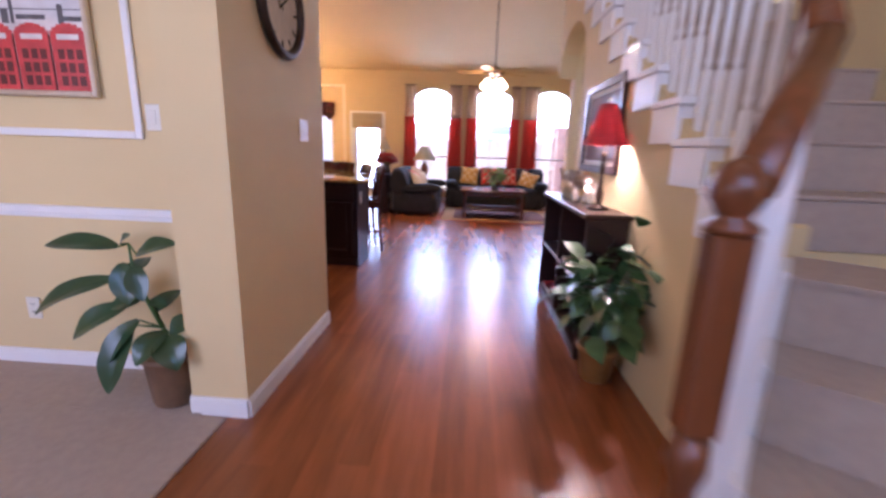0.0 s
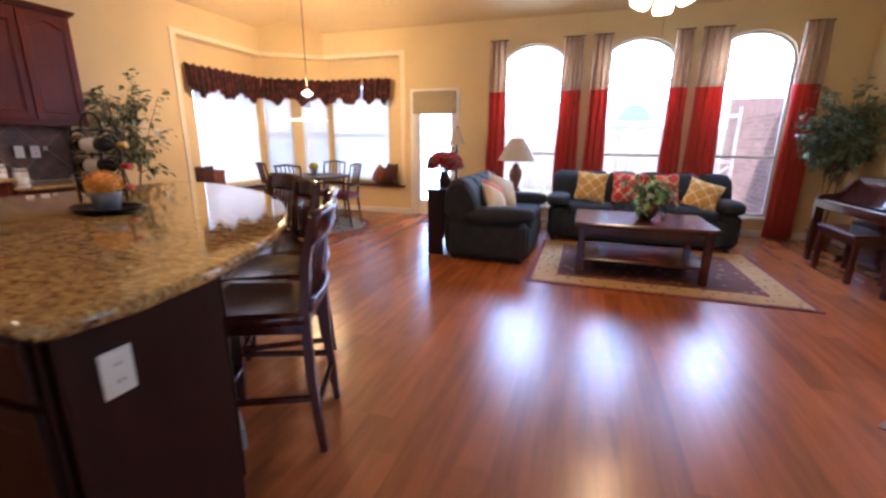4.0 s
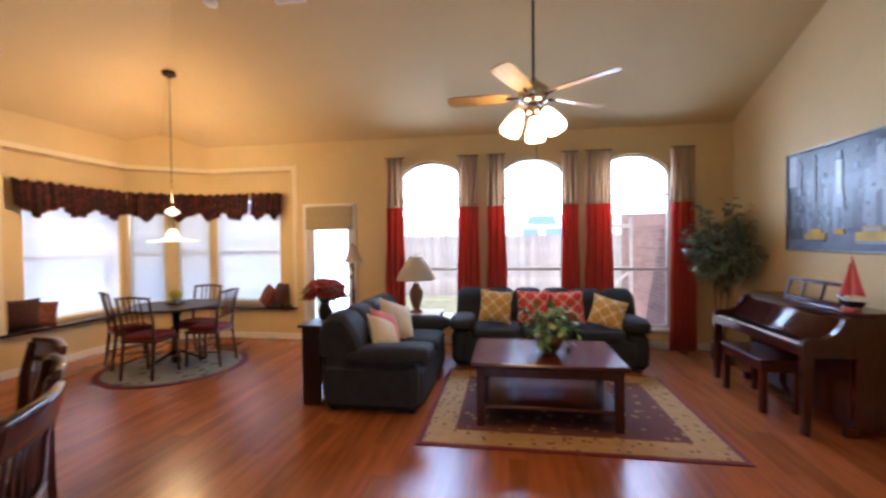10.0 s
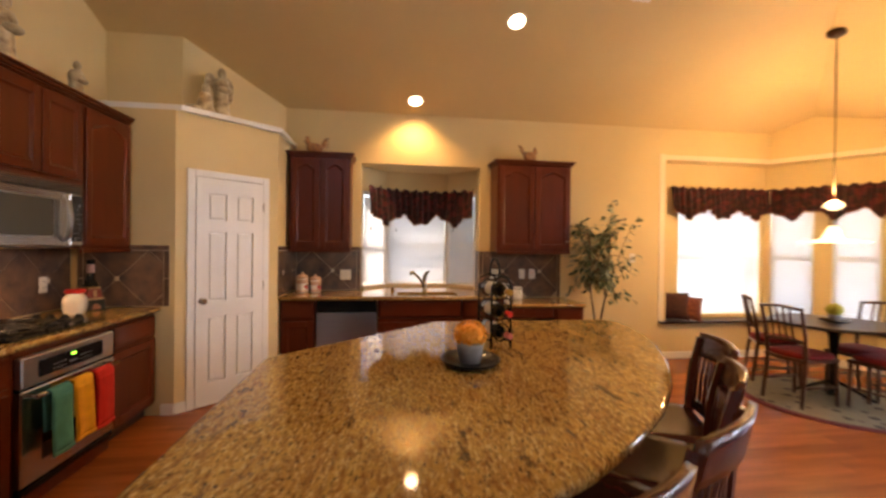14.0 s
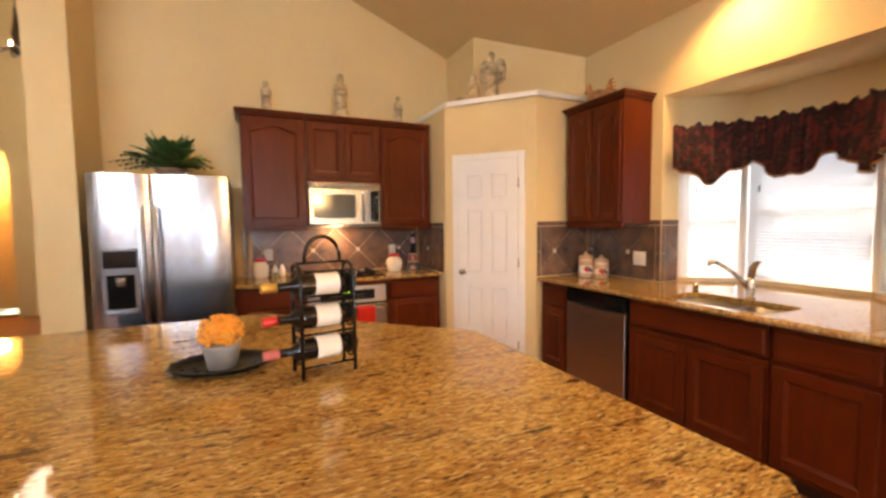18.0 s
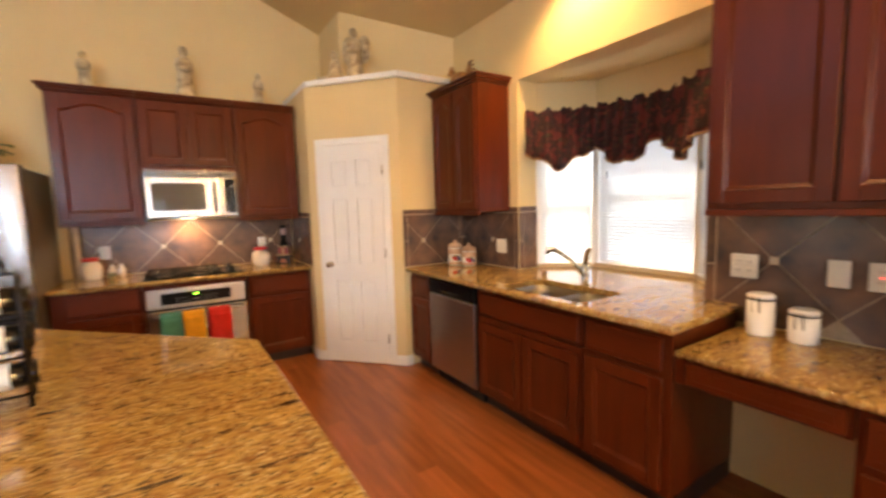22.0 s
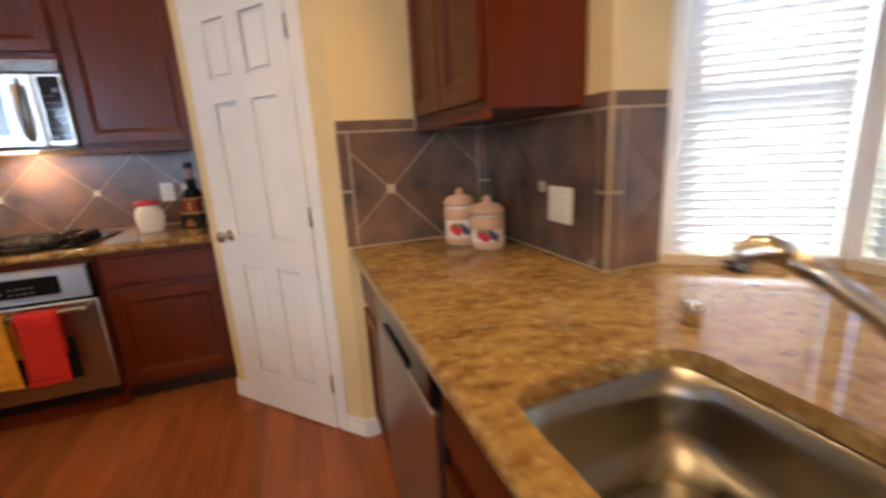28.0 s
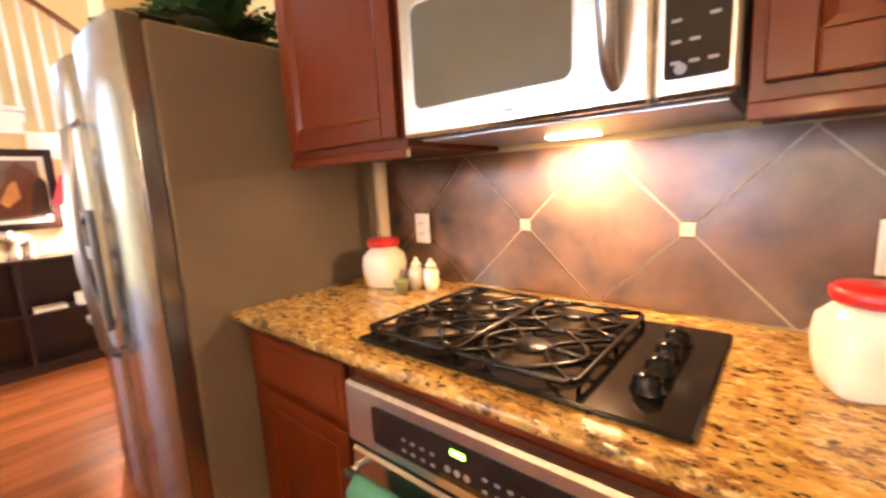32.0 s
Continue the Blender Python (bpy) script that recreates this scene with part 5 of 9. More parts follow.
def curtain(x0, x1, label):
    """A hanging curtain: tan above, rust red below, in folds."""
    c = thing("curtain", label, "curtain", P(0, 0, 0), "living room curtains")
    n = max(3, round((x1 - x0) / 0.075))

    def sheet(z0, z1):
        def fn(u, v):
            z = z0 + (z1 - z0) * v
            amp = 0.028 + 0.012 * (2.72 - z) / 2.7
            flare = (2.72 - z) / 2.7 * 0.03 * (2 * u - 1)
            return (x0 + (x1 - x0) * u + flare + 0.006 * math.sin(5 * z + u * 9), YN - 0.14 - amp * math.sin(2 * math.pi * n * u + 0.4 * math.sin(2.2 * z)), z)
        return M().grid(fn, n * 8, 10, thick=0.004)
    part("upper_cloth", sheet(1.998, 2.72), LINEN, c, "tan upper cloth")
    part("lower_cloth", sheet(0.02, 2.0), BRICKRED, c, "rust red lower cloth")
    part("rod", M().tube([(x0 - 0.01, YN - 0.14, 2.725), (x1 + 0.01, YN - 0.14, 2.725)], 0.008, 8).tube([(0.5 * (x0 + x1), YN - 0.14, 2.725), (0.5 * (x0 + x1), YN - 0.001, 2.725)], 0.006, 6), BRONZE, c)


for x0, x1 in ((-0.26, -0.01), (0.80, 1.08), (1.22, 1.46), (2.24, 2.45), (2.56, 2.89), (3.65, 3.93)):
    curtain(x0, x1, "floor length curtain, tan over rust red, hanging in folds")


def valance(pts, z1, label, drop=0.40, name="valance"):
    """A gathered scalloped valance along a line of points."""
    ln = [0.0]
    for p, q in zip(pts, pts[1:]):
        ln.append(ln[-1] + math.hypot(q[0] - p[0], q[1] - p[1]))
    tot = ln[-1]
    nsc = max(2, round(tot / 0.46))

    def fn(u, v):
        s = u * tot
        i = max(j for j in range(len(pts) - 1) if ln[j] <= s + 1e-9)
        f = (s - ln[i]) / (ln[i + 1] - ln[i])
        x, y = along(pts[i], pts[i + 1], f)
        dx, dy = (pts[i + 1][0] - pts[i][0]) / (ln[i + 1] - ln[i]), (pts[i + 1][1] - pts[i][1]) / (ln[i + 1] - ln[i])
        fold = (0.013 + 0.014 * v) * math.sin(s * 74 + 1.8 * math.sin(s * 9)) + 0.010 * v * math.sin(s * 27 + 1.1)
        sc = math.cos(math.pi * nsc * u) ** 2
        z = z1 + (0.014 * math.sin(s * 47) + 0.008 * math.sin(s * 118)) * (1 - v) - v * drop * (0.72 + 0.28 * (1 - sc) + 0.05 * math.sin(s * 31))
        return (x + dy * (fold + 0.03 * v), y - dx * (fold + 0.03 * v), z)
    c = thing(name, label, "valance", P(0, 0, 0), "window valances")
    part("cloth", M().grid(fn, int(tot * 100), 10, thick=0.004), FLORAL, c)

    def hem(u, v):
        p = Vector(fn(u, 1.0))
        return p + Vector((0, 0, -0.018 * v))
    part("fringe", M().grid(hem, int(tot * 70), 1, thick=0.003), GOLDPOT, c, "dull gold fringe")


valance([(-4.24, 8.50), (-4.24, 10.0)], 2.30, "burgundy floral gathered valance over a bay window", 0.42)
valance([(-4.24, 10.02), (-3.31, 10.63), (-2.62, 10.63)], 2.30, "burgundy floral gathered valance over the bay corner", 0.42)
valance([(-2.58, 10.63), (-2.05, 10.63)], 2.30, "short burgundy floral gathered valance over a bay window", 0.42)
valance([(-4.14, 4.46), (-4.45, 4.84), (-4.52, 5.38), (-4.25, 5.76)], 2.17, "burgundy floral gathered valance over the sink window", 0.44)

# glazed back door with a roman shade
d = structure("door_1", M().box(-1.578, -1.48, YN + 0.03, YN + 0.075, 0.012, 2.03, 0.004).box(-0.94, -0.842, YN + 0.03, YN + 0.075, 0.012, 2.03, 0.004).box(-1.48, -0.94, YN + 0.03, YN + 0.075, 0.012, 0.25, 0.004).box(-1.48, -0.94, YN + 0.03, YN + 0.075, 1.90, 2.03, 0.004), WHITE, "white back door with a full glass pane", "door")
part("pane", M().box(-1.478, -0.942, YN + 0.05, YN + 0.056, 0.252, 1.898), GLASS, d).visible_shadow = False
part("door_handle", M().lathe([(0.028, 0), (0.028, 0.008), (0.012, 0.012), (0.012, 0.04), (0.027, 0.05), (0.024, 0.07), (0.008, 0.075)], 14, (0, 0, 0), pose(-0.88, YN + 0.028, 0.98, 90)), CHROME, d, "nickel knob")
part("deadbolt", M().lathe([(0.028, 0), (0.026, 0.012), (0.01, 0.02)], 14, (0, 0, 0), pose(-0.88, YN + 0.028, 1.15, 90)), CHROME, d)
c = M().box(-1.645, -1.56, YN - 0.016, YN, 0, 2.10, 0.005).box(-0.86, -0.775, YN - 0.016, YN, 0, 2.10, 0.005).box(-1.56, -0.86, YN - 0.016, YN, 2.03, 2.10, 0.005)
structure("door_casing", c, WHITE, "white painted door casing", "trim")
rs = thing("roman_shade", "tan roman shade folded up on the back door", "shade", P(-1.21, YN - 0.03, 1.70))
for i in range(4):
    part("fold", M().blob((0, -0.012 * (i % 2), 0.05 + 0.085 * i), (0.38, 0.032 - 0.003 * i, 0.055), 0.35, 20, 8), SHADECLOTH, rs)

# pantry door across the corner
pu = Vector((-0.61, 0.68, 0)).normalized()
pm = Matrix.Translation((-3.395, 3.496, 0)) @ Matrix.Rotation(math.atan2(-pu.y, -pu.x), 4, "Z")
# local x runs from the sink side to the cooktop side; the room is at +y
W = 0.70
pd = structure("door_2", M().box(0.05, W - 0.05, 0.006, 0.010, 0.012, 2.035), WHITE, "white six panel pantry door, closed", "door")
pd.matrix_basis = pm
st = M().box(0.052, 0.15, 0.0105, 0.030, 0.012, 2.035).box(W - 0.15, W - 0.052, 0.0105, 0.030, 0.012, 2.035).box(W / 2 - 0.045, W / 2 + 0.045, 0.0105, 0.030, 0.012, 2.035)
for z0, z1 in ((0.012, 0.22), (0.80, 0.94), (1.56, 1.66), (1.90, 2.035)):
    st.box(0.15, W / 2 - 0.045, 0.0105, 0.030, z0, z1).box(W / 2 + 0.045, W - 0.15, 0.0105, 0.030, z0, z1)
part("door_frame", st, WHITE, pd)
for x0, x1 in ((0.15, W / 2 - 0.045), (W / 2 + 0.045, W - 0.15)):
    for z0, z1 in ((0.22, 0.80), (0.94, 1.56), (1.66, 1.90)):
        part("panel", M().box(x0 + 0.014, x1 - 0.014, 0.0105, 0.025, z0 + 0.014, z1 - 0.014, 0.0135), WHITE, pd)
part("door_knob", M().lathe([(0.028, 0), (0.028, 0.006), (0.011, 0.010), (0.011, 0.032), (0.026, 0.044), (0.028, 0.056), (0.018, 0.068), (0.004, 0.070)], 16, (0, 0, 0), pose(W - 0.10, 0.026, 0.945, -90)), CHROME, pd, "satin nickel knob")
for z in (0.25, 1.05, 1.80):
    part("hinge", M().tube([(0.048, 0.026, z - 0.045), (0.048, 0.026, z + 0.045)], 0.006, 8), CHROME, pd)
cs = M().box(-0.015, 0.048, 0.002, 0.020, 0, 2.10, 0.005).box(W - 0.048, W + 0.015, 0.002, 0.020, 0, 2.10, 0.005).box(0.048, W - 0.048, 0.002, 0.020, 2.04, 2.10, 0.005)
o = structure("door_casing_pantry", cs, WHITE, "white painted casing of the pantry door", "trim")
o.matrix_basis = pm

# ---- outside ----
structure("ground", M().box(-60, 60, -60, 70, -0.35, -0.16), GRASS, "dry lawn round the house", "ground")
structure("patio", M().box(-3.4, 6.5, 10.95, 13.6, -0.16, -0.10), PATIO, "pale concrete patio", "patio")
fn = thing("fence", "weathered wooden privacy fence behind the house", "fence", P(-9, 17.0, -0.16))
me = M().prism([(0, 0), (0.138, 0), (0.138, 1.78), (0.11, 1.83), (0.028, 1.83), (0, 1.78)], 0, 0.018, RX).mesh("board", FENCE)
for i in range(140):
    part("board", me, None, fn, at=P(i * 0.143, 0, 0.02 * math.sin(i * 1.7)))
for z in (0.35, 1.5):
    part("rail", M().box(0, 20, 0.002, 0.05, z, z + 0.09), FENCE, fn)
fw = thing("fence", "weathered wooden fence beside the kitchen", "fence", P(-9.5, 17, -0.16, -90))
for i in range(100):
    part("board", me, None, fw, at=P(i * 0.143, 0, 0.02 * math.sin(i * 1.3)))
for z in (0.35, 1.5):
    part("rail", M().box(0, 14.2, 0.002, 0.05, z, z + 0.09), FENCE, fw)
bw = thing("brick_wing", "reddish brick wall of the house wing by the patio", "house wall", P(3.95, 10.70, -0.16))
part("wall", M().box(0.012, 1.2, 0.0, 3.4, 0, 3.4), GROUT, bw, "tan mortar")
bme = M().box(0, 0.012, 0, 0.20, 0, 0.062, 0.003).mesh("brick", BRICK)
for r in range(42):
    for q in range(15):
        if r * 15 + q < 300:
            part("brick", bme, None, bw, at=P(0, q * 0.212 + (0.106 if r % 2 else 0), 0.45 + r * 0.073))
rest = M()
for r in range(20, 40):
    for q in range(15):
        rest.box(0, 0.012, q * 0.212 + (0.106 if r % 2 else 0), q * 0.212 + (0.106 if r % 2 else 0) + 0.2, 0.45 + r * 0.073, 0.512 + r * 0.073)
for r in range(6):
    for q in range(15):
        rest.box(0, 0.012, q * 0.212, q * 0.212 + 0.2, 0.01 + r * 0.073, 0.072 + r * 0.073)
tagged(part("bricks", rest, BRICK, bw), kind="stuff")
gt = thing("patio_trellis", "pale wooden trellis gate beside the brick wall", "gate", P(3.05, 13.2, -0.16))
for x in (0, 0.42, 0.84):
    part("post", M().box(x, x + 0.06, 0, 0.06, 0, 2.1, 0.004), FENCE, gt)
for z in (0.2, 1.05, 1.9):
    part("rail", M().box(0.06, 0.84, 0.01, 0.05, z, z + 0.07, 0.004), FENCE, gt)
part("brace", M().tube([(0.1, 0.03, 0.25), (0.82, 0.03, 1.0)], 0.025, 6), FENCE, gt)
part("brace", M().tube([(0.82, 0.03, 0.25), (0.1, 0.03, 1.0)], 0.025, 6), FENCE, gt)
nh = thing("neighbour_house", "pale neighbouring house with a grey roof behind the fence", "house", P(-4, 27, -0.2))
STUCCO = material("pale_stucco", (0.74, 0.71, 0.67), 0.85, vary=0.05, scale=2, bump=0.3, bump_scale=50)
# pale blue base colour stands for the sky mirrored in these panes
PALEPANE = material("painted_sky_pane", (0.22, 0.33, 0.40), 0.08, vary=0.05, scale=2)
part("wall", M().box(0, 14, 0, 8, 0, 5.2), STUCCO, nh)
part("roof", M().add([(-0.5, -0.5, 5.2), (14.5, -0.5, 5.2), (14.5, 8.5, 5.2), (-0.5, 8.5, 5.2), (4, 4, 7.6), (10, 4, 7.6)], [(0, 1, 5, 4), (1, 2, 5), (2, 3, 4, 5), (3, 0, 4), (3, 2, 1, 0)]), SHINGLE, nh)
for x in (6.2, 7.4):
    wd = part("window", M().box(x, x + 1.0, -0.03, 0.0, 1.0, 2.4), WHITE, nh)
    part("pane", M().box(x + 0.08, x + 0.92, -0.04, -0.031, 1.08, 2.32), PALEPANE, wd)
part("fanlight", M().prism([(7.3 + 0.75 * math.cos(math.pi * i / 12), 2.55 + 0.75 * math.sin(math.pi * i / 12)) for i in range(13)], 0.001, 0.03, RX), PALEPANE, nh, "arched pale blue fanlight")
# unseen slab, added to keep the sun off the foyer and dining floors
structure("porch_roof", M().box(-4.4, 3.6, -5.2, -2.37, 3.75, 3.9), SHINGLE, "unseen shingled slab added to keep sun out of the front openings", "roof")


# ---- living room ----
def sofa(name, at, length, label, seats, channels, group):
    """An overstuffed sofa with a channelled back; its front points to -y, x runs along its length."""
    s = thing(name, label, "sofa", at, group)
    h = length / 2
    part("base", M().box(-h + 0.10, h - 0.10, 0.06, 0.86, 0.03, 0.34, 0.03), SOFA, s)
    part("front_skirt", M().blob((0, 0.06, 0.20), (h - 0.12, 0.05, 0.17), 0.3, 20, 8), SOFA, s)
    for sx in (-1, 1):
        arm = part("armrest", M().box(sx * h - sx * 0.25 if sx > 0 else -h, h if sx > 0 else -h + 0.25, 0.035, 0.90, 0.03, 0.45, 0.06), SOFA, s)
        part("arm_pad", M().blob((0, 0, 0), (0.155, 0.40, 0.095), 0.72, 22, 12, pose(sx * (h - 0.115), 0.345, 0.505, -3)), SOFA, arm, "padded pillow arm")
    part("back_frame", M().box(-h + 0.02, h - 0.02, 0.66, 0.935, 0.03, 0.74, 0.09), SOFA, s)
    prof = [(0.56, 0.34), (0.525, 0.44), (0.53, 0.55), (0.565, 0.67), (0.625, 0.785), (0.70, 0.86), (0.785, 0.885), (0.865, 0.855), (0.915, 0.775), (0.935, 0.66), (0.938, 0.52)]
    cw = (length - 0.01) / channels
    for i in range(channels):
        x0 = -h + 0.005 + cw * i

        def fn(u, v, x0=x0):
            t = v * (len(prof) - 1)
            j = min(len(prof) - 2, int(t))
            a, b = Vector(prof[j]), Vector(prof[j + 1])
            p = a.lerp(b, t - j)
            k = 0.86 + 0.14 * max(0.0, 1 - abs(2 * u - 1) ** 3.2) ** 0.5
            return (x0 + cw * u, 0.75 + (p.x - 0.75) * k, 0.46 + (p.y - 0.46) * k)
        c = M().grid(fn, 10, 26)
        for u in (0, 1):
            ring = [fn(u, j / 26) for j in range(27)]
            c.add(ring, [tuple(range(27)) if u == 0 else tuple(range(26, -1, -1))])
        part("back_cushion", c, SOFA, s, "stuffed channel of the back")
    w = (length - 0.46) / seats
    for i in range(seats):
        x = -h + 0.23 + w * (i + 0.5)
        part("seat_cushion", M().blob((x, 0.34, 0.395), (w / 2 - 0.003, 0.345, 0.085), 0.36, 24, 12), SOFA, s)
    for sx in (-1, 1):
        for sy in (0.1, 0.82):
            part("foot", M().box(sx * (h - 0.12) - 0.035, sx * (h - 0.12) + 0.035, sy - 0.03, sy + 0.03, 0.0, 0.032, 0.004), DARKWOOD, s)
    return s


sofa("sofa", P(1.94, 9.32, 0), 2.24, "charcoal upholstered three seat sofa below the windows", 3, 6, "living room sofas")
sofa("loveseat", P(0.75, 8.72, 0, 90), 1.64, "charcoal upholstered loveseat beside the rug", 2, 4, "living room sofas")


def cushion(mat, label, at, s=0.20, name="throw_pillow", group="throw pillows"):
    """A square pillow with pinched corners, in its own x, z plane."""
    def side(sign):
        def fn(u, v):
            a, b = 2 * u - 1, 2 * v - 1
            t = (1 - a * a) * (1 - b * b)
            k = 1 - 0.06 * (1 - abs(a)) - 0.0
            pinch = 1 - 0.10 * (1 - b * b) * a * a * 0.8
            pinch2 = 1 - 0.10 * (1 - a * a) * b * b * 0.8
            return (s * a * pinch, sign * 0.085 * t ** 0.55, s * b * pinch2)
        return fn
    m = M().grid(side(-1), 12, 12).grid(lambda u, v: side(1)(1 - u, v), 12, 12)
    return solo(name, m, mat, label, "pillow", at, group)


cushion(GOLDTRELLIS, "gold pillow with a pale trellis pattern on the sofa", pose(1.34, 9.66, 0.69, -16, 6, 4))
cushion(REDTRELLIS, "red pillow with a pale trellis pattern on the sofa", pose(1.80, 9.68, 0.69, -14, 0, 3))
cushion(REDTRELLIS, "red trellis pillow leaning behind the plant", pose(2.20, 9.66, 0.69, -16, -4, -4))
cushion(GOLDTRELLIS, "gold trellis pillow tilted against the sofa arm", pose(2.66, 9.60, 0.645, -34, 17, -8))
cushion(CREAMCLOTH, "cream pillow with yellow piping on the loveseat", pose(0.31, 8.30, 0.625, -40, 24, 58), 0.185)
cushion(PINKCLOTH, "coral pillow between two cream pillows", pose(0.26, 8.52, 0.645, -34, 20, 62), 0.185)
cushion(CREAMCLOTH, "cream pillow against the back of the loveseat", pose(0.30, 8.82, 0.66, -34, 20, 52), 0.225)

# coffee table
ct = thing("coffee_table", "mahogany coffee table with a lower shelf on the rug", "coffee table", P(1.19, 7.74, 0.012))
part("tabletop", M().box(0, 1.22, 0, 0.86, 0.485, 0.525, 0.012), MAHOG, ct)
part("apron", M().box(0.07, 1.15, 0.06, 0.80, 0.40, 0.4845, 0.004), MAHOG, ct)
for x in (0.045, 1.115):
    for y in (0.045, 0.755):
        part("leg", M().box(x, x + 0.065, y, y + 0.065, 0.0, 0.4845, 0.008), MAHOG, ct)
part("shelf", M().box(0.05, 1.17, 0.05, 0.81, 0.145, 0.175, 0.008), MAHOG, ct)


def leafy(name, label, at, centre, radius, n, size, mat, seed, potm, pot, trunk=None, squash=1.0, rim=None, droop=0.3, category="plant"):
    """A potted plant: pot, soil, stems and a crown of single leaves."""
    rnd = random.Random(seed)
    p = thing(name, label, category, at)
    part("pot", M().lathe(pot, 24), potm, p)
    rt, zt = pot[-1][0], pot[-1][1]
    part("soil", M().lathe([(rt * 0.94, zt - 0.02), (rt * 0.5, zt - 0.012), (0.005, zt - 0.008)], 18), SOIL, p)
    stems, lv, rv = M(), M(), M()
    ends = []
    base = trunk or [[(0, 0, zt - 0.02), (0, 0, centre[2] * 0.6), centre]]
    for t in base:
        k = len(t)
        stems.tube(t, [0.012 * (1 - 0.6 * i / (k - 1)) * (1.2 if trunk else 0.6) for i in range(k)], 7)
    for i in range(max(10, n // 14)):
        a, b = rnd.uniform(0, 2 * math.pi), rnd.uniform(-0.9, 1.0)
        rr = radius * rnd.uniform(0.55, 1.0)
        e = Vector((centre[0] + rr * math.cos(a) * math.sqrt(1 - b * b * 0.8), centre[1] + rr * math.sin(a) * math.sqrt(1 - b * b * 0.8), centre[2] + squash * rr * b))
        t = rnd.choice(base)
        f = rnd.uniform(0.45, 1.0)
        j = min(len(t) - 2, int(f * (len(t) - 1)))
        st = Vector(t[j]).lerp(Vector(t[j + 1]), f * (len(t) - 1) - j)
        mid = st.lerp(e, 0.55) + Vector((0, 0, 0.08 * radius))
        stems.tube([st, mid, e], [0.006, 0.004, 0.002], 5)
        ends.append((st, mid, e))
    for i in range(n):
        st, mid, e = rnd.choice(ends)
        f = rnd.uniform(0.25, 1.08)
        pnt = (st.lerp(mid, f / 0.55) if f < 0.55 else mid.lerp(e, (f - 0.55) / 0.45)) + Vector([max(-0.7, min(0.7, rnd.gauss(0, 0.5))) * size for _ in range(3)])
        out = (pnt - Vector(centre))
        d = Vector((out.x + rnd.gauss(0, 0.5) * radius, out.y + rnd.gauss(0, 0.5) * radius, out.z * 0.4 - droop * radius + rnd.gauss(0, 0.3) * radius)).normalized()
        s = size * rnd.uniform(0.7, 1.25)
        side = d.cross(Vector((rnd.gauss(0, 0.4), rnd.gauss(0, 0.4), 1))).normalized()
        up = side.cross(d)
        wd = 0.32 if rim is None else 0.36

        def row(k, scale):
            return [pnt + d * (s * f0) + side * (s * wd * scale * q) + up * (s * (0.10 * math.sin(math.pi * f0) + 0.06 * abs(q)) + k) for f0, q in ((0.0, 0), (0.28, -0.8), (0.28, 0.8), (0.6, -1.0 * 0.86), (0.6, 0.86), (1.0, 0), (0.3, 0), (0.62, 0))]
        fc = [(0, 6, 1), (0, 2, 6), (1, 6, 7, 3), (6, 2, 4, 7), (3, 7, 5), (7, 4, 5)]
        if rim is None:
            lv.add(row(0, 1.0), fc, True)
        else:
            rv.add(row(0, 1.0), fc, True)
            lv.add([q + up * 0.0012 for q in row(0.0005, 0.72)], fc, True)
    part("trunk" if trunk else "stem", stems, BARK, p)
    tagged(part("crown", lv, mat, p), kind="stuff")
    if rim is not None:
        tagged(part("leaf_edges", rv, rim, p, "pale leaf margins"), kind="stuff")
    return p


POT = [(0.075, 0), (0.085, 0.01), (0.105, 0.16), (0.115, 0.17), (0.118, 0.20), (0.108, 0.205)]
leafy("table_plant", "leafy green ivy in a bronze bowl on the coffee table", P(1.84, 8.12, 0.5375), (0, 0, 0.27), 0.24, 330, 0.07, LEAFPALE, 3, BRONZEPOT, [(0.05, 0), (0.06, 0.01), (0.10, 0.06), (0.115, 0.12), (0.10, 0.155)], droop=0.6)
WHITEPOT = [(0.10, 0), (0.11, 0.01), (0.135, 0.21), (0.15, 0.215), (0.152, 0.25), (0.14, 0.252)]
tr = [[(0.0, 0.0, 0.2), (-0.02, 0.03, 0.6), (0.02, 0.0, 1.0), (-0.02, 0.04, 1.5)], [(0.02, 0.02, 0.2), (0.06, 0.02, 0.55), (0.10, 0.06, 0.95), (0.14, 0.05, 1.45)], [(-0.02, 0.0, 0.2), (-0.08, -0.02, 0.6), (-0.10, 0.0, 1.1), (-0.08, -0.05, 1.4)]]
fork = [[(0.02, -0.02, 0.2), (0.03, -0.04, 0.62), (-0.01, -0.08, 0.95), (0.02, -0.09, 1.3), (0.0, -0.13, 1.7)], [(-0.01, 0.03, 0.2), (0.0, 0.06, 0.62), (0.03, 0.10, 0.90), (0.0, 0.14, 1.2), (0.02, 0.16, 1.6)]]
leafy("ficus_tree", "variegated artificial ficus in a white pot by the kitchen wall", P(-3.79, 7.20, 0), (0.0, 0.02, 1.43), 0.42, 640, 0.084, LEAFVAR, 5, WHITECER, WHITEPOT, fork, 1.55, LEAFRIM, droop=0.45, category="tree")
leafy("ficus_tree", "variegated artificial ficus beside the living room window", P(4.10, 10.02, 0), (0.0, 0.0, 1.48), 0.42, 1500, 0.095, LEAFVAR_LIT, 8, TERRA, WHITEPOT, tr, 1.1, LEAFRIM, category="tree")


def framed_rug(name, x0, x1, y0, y1, label, bands, at=None):
    r = thing(name, label, "rug", at or P(0, 0, 0))
    ins = 0.0
    for i, (w, mat, nm) in enumerate(bands):
        z = 0.008 + 0.0015 * i
        part(nm, M().box(x0 + ins, x1 - ins, y0 + ins, y1 - ins, 0.001 if i == 0 else z - 0.0014, z, 0.003 if i == 0 else 0.0), mat, r)
        ins += w
    return r


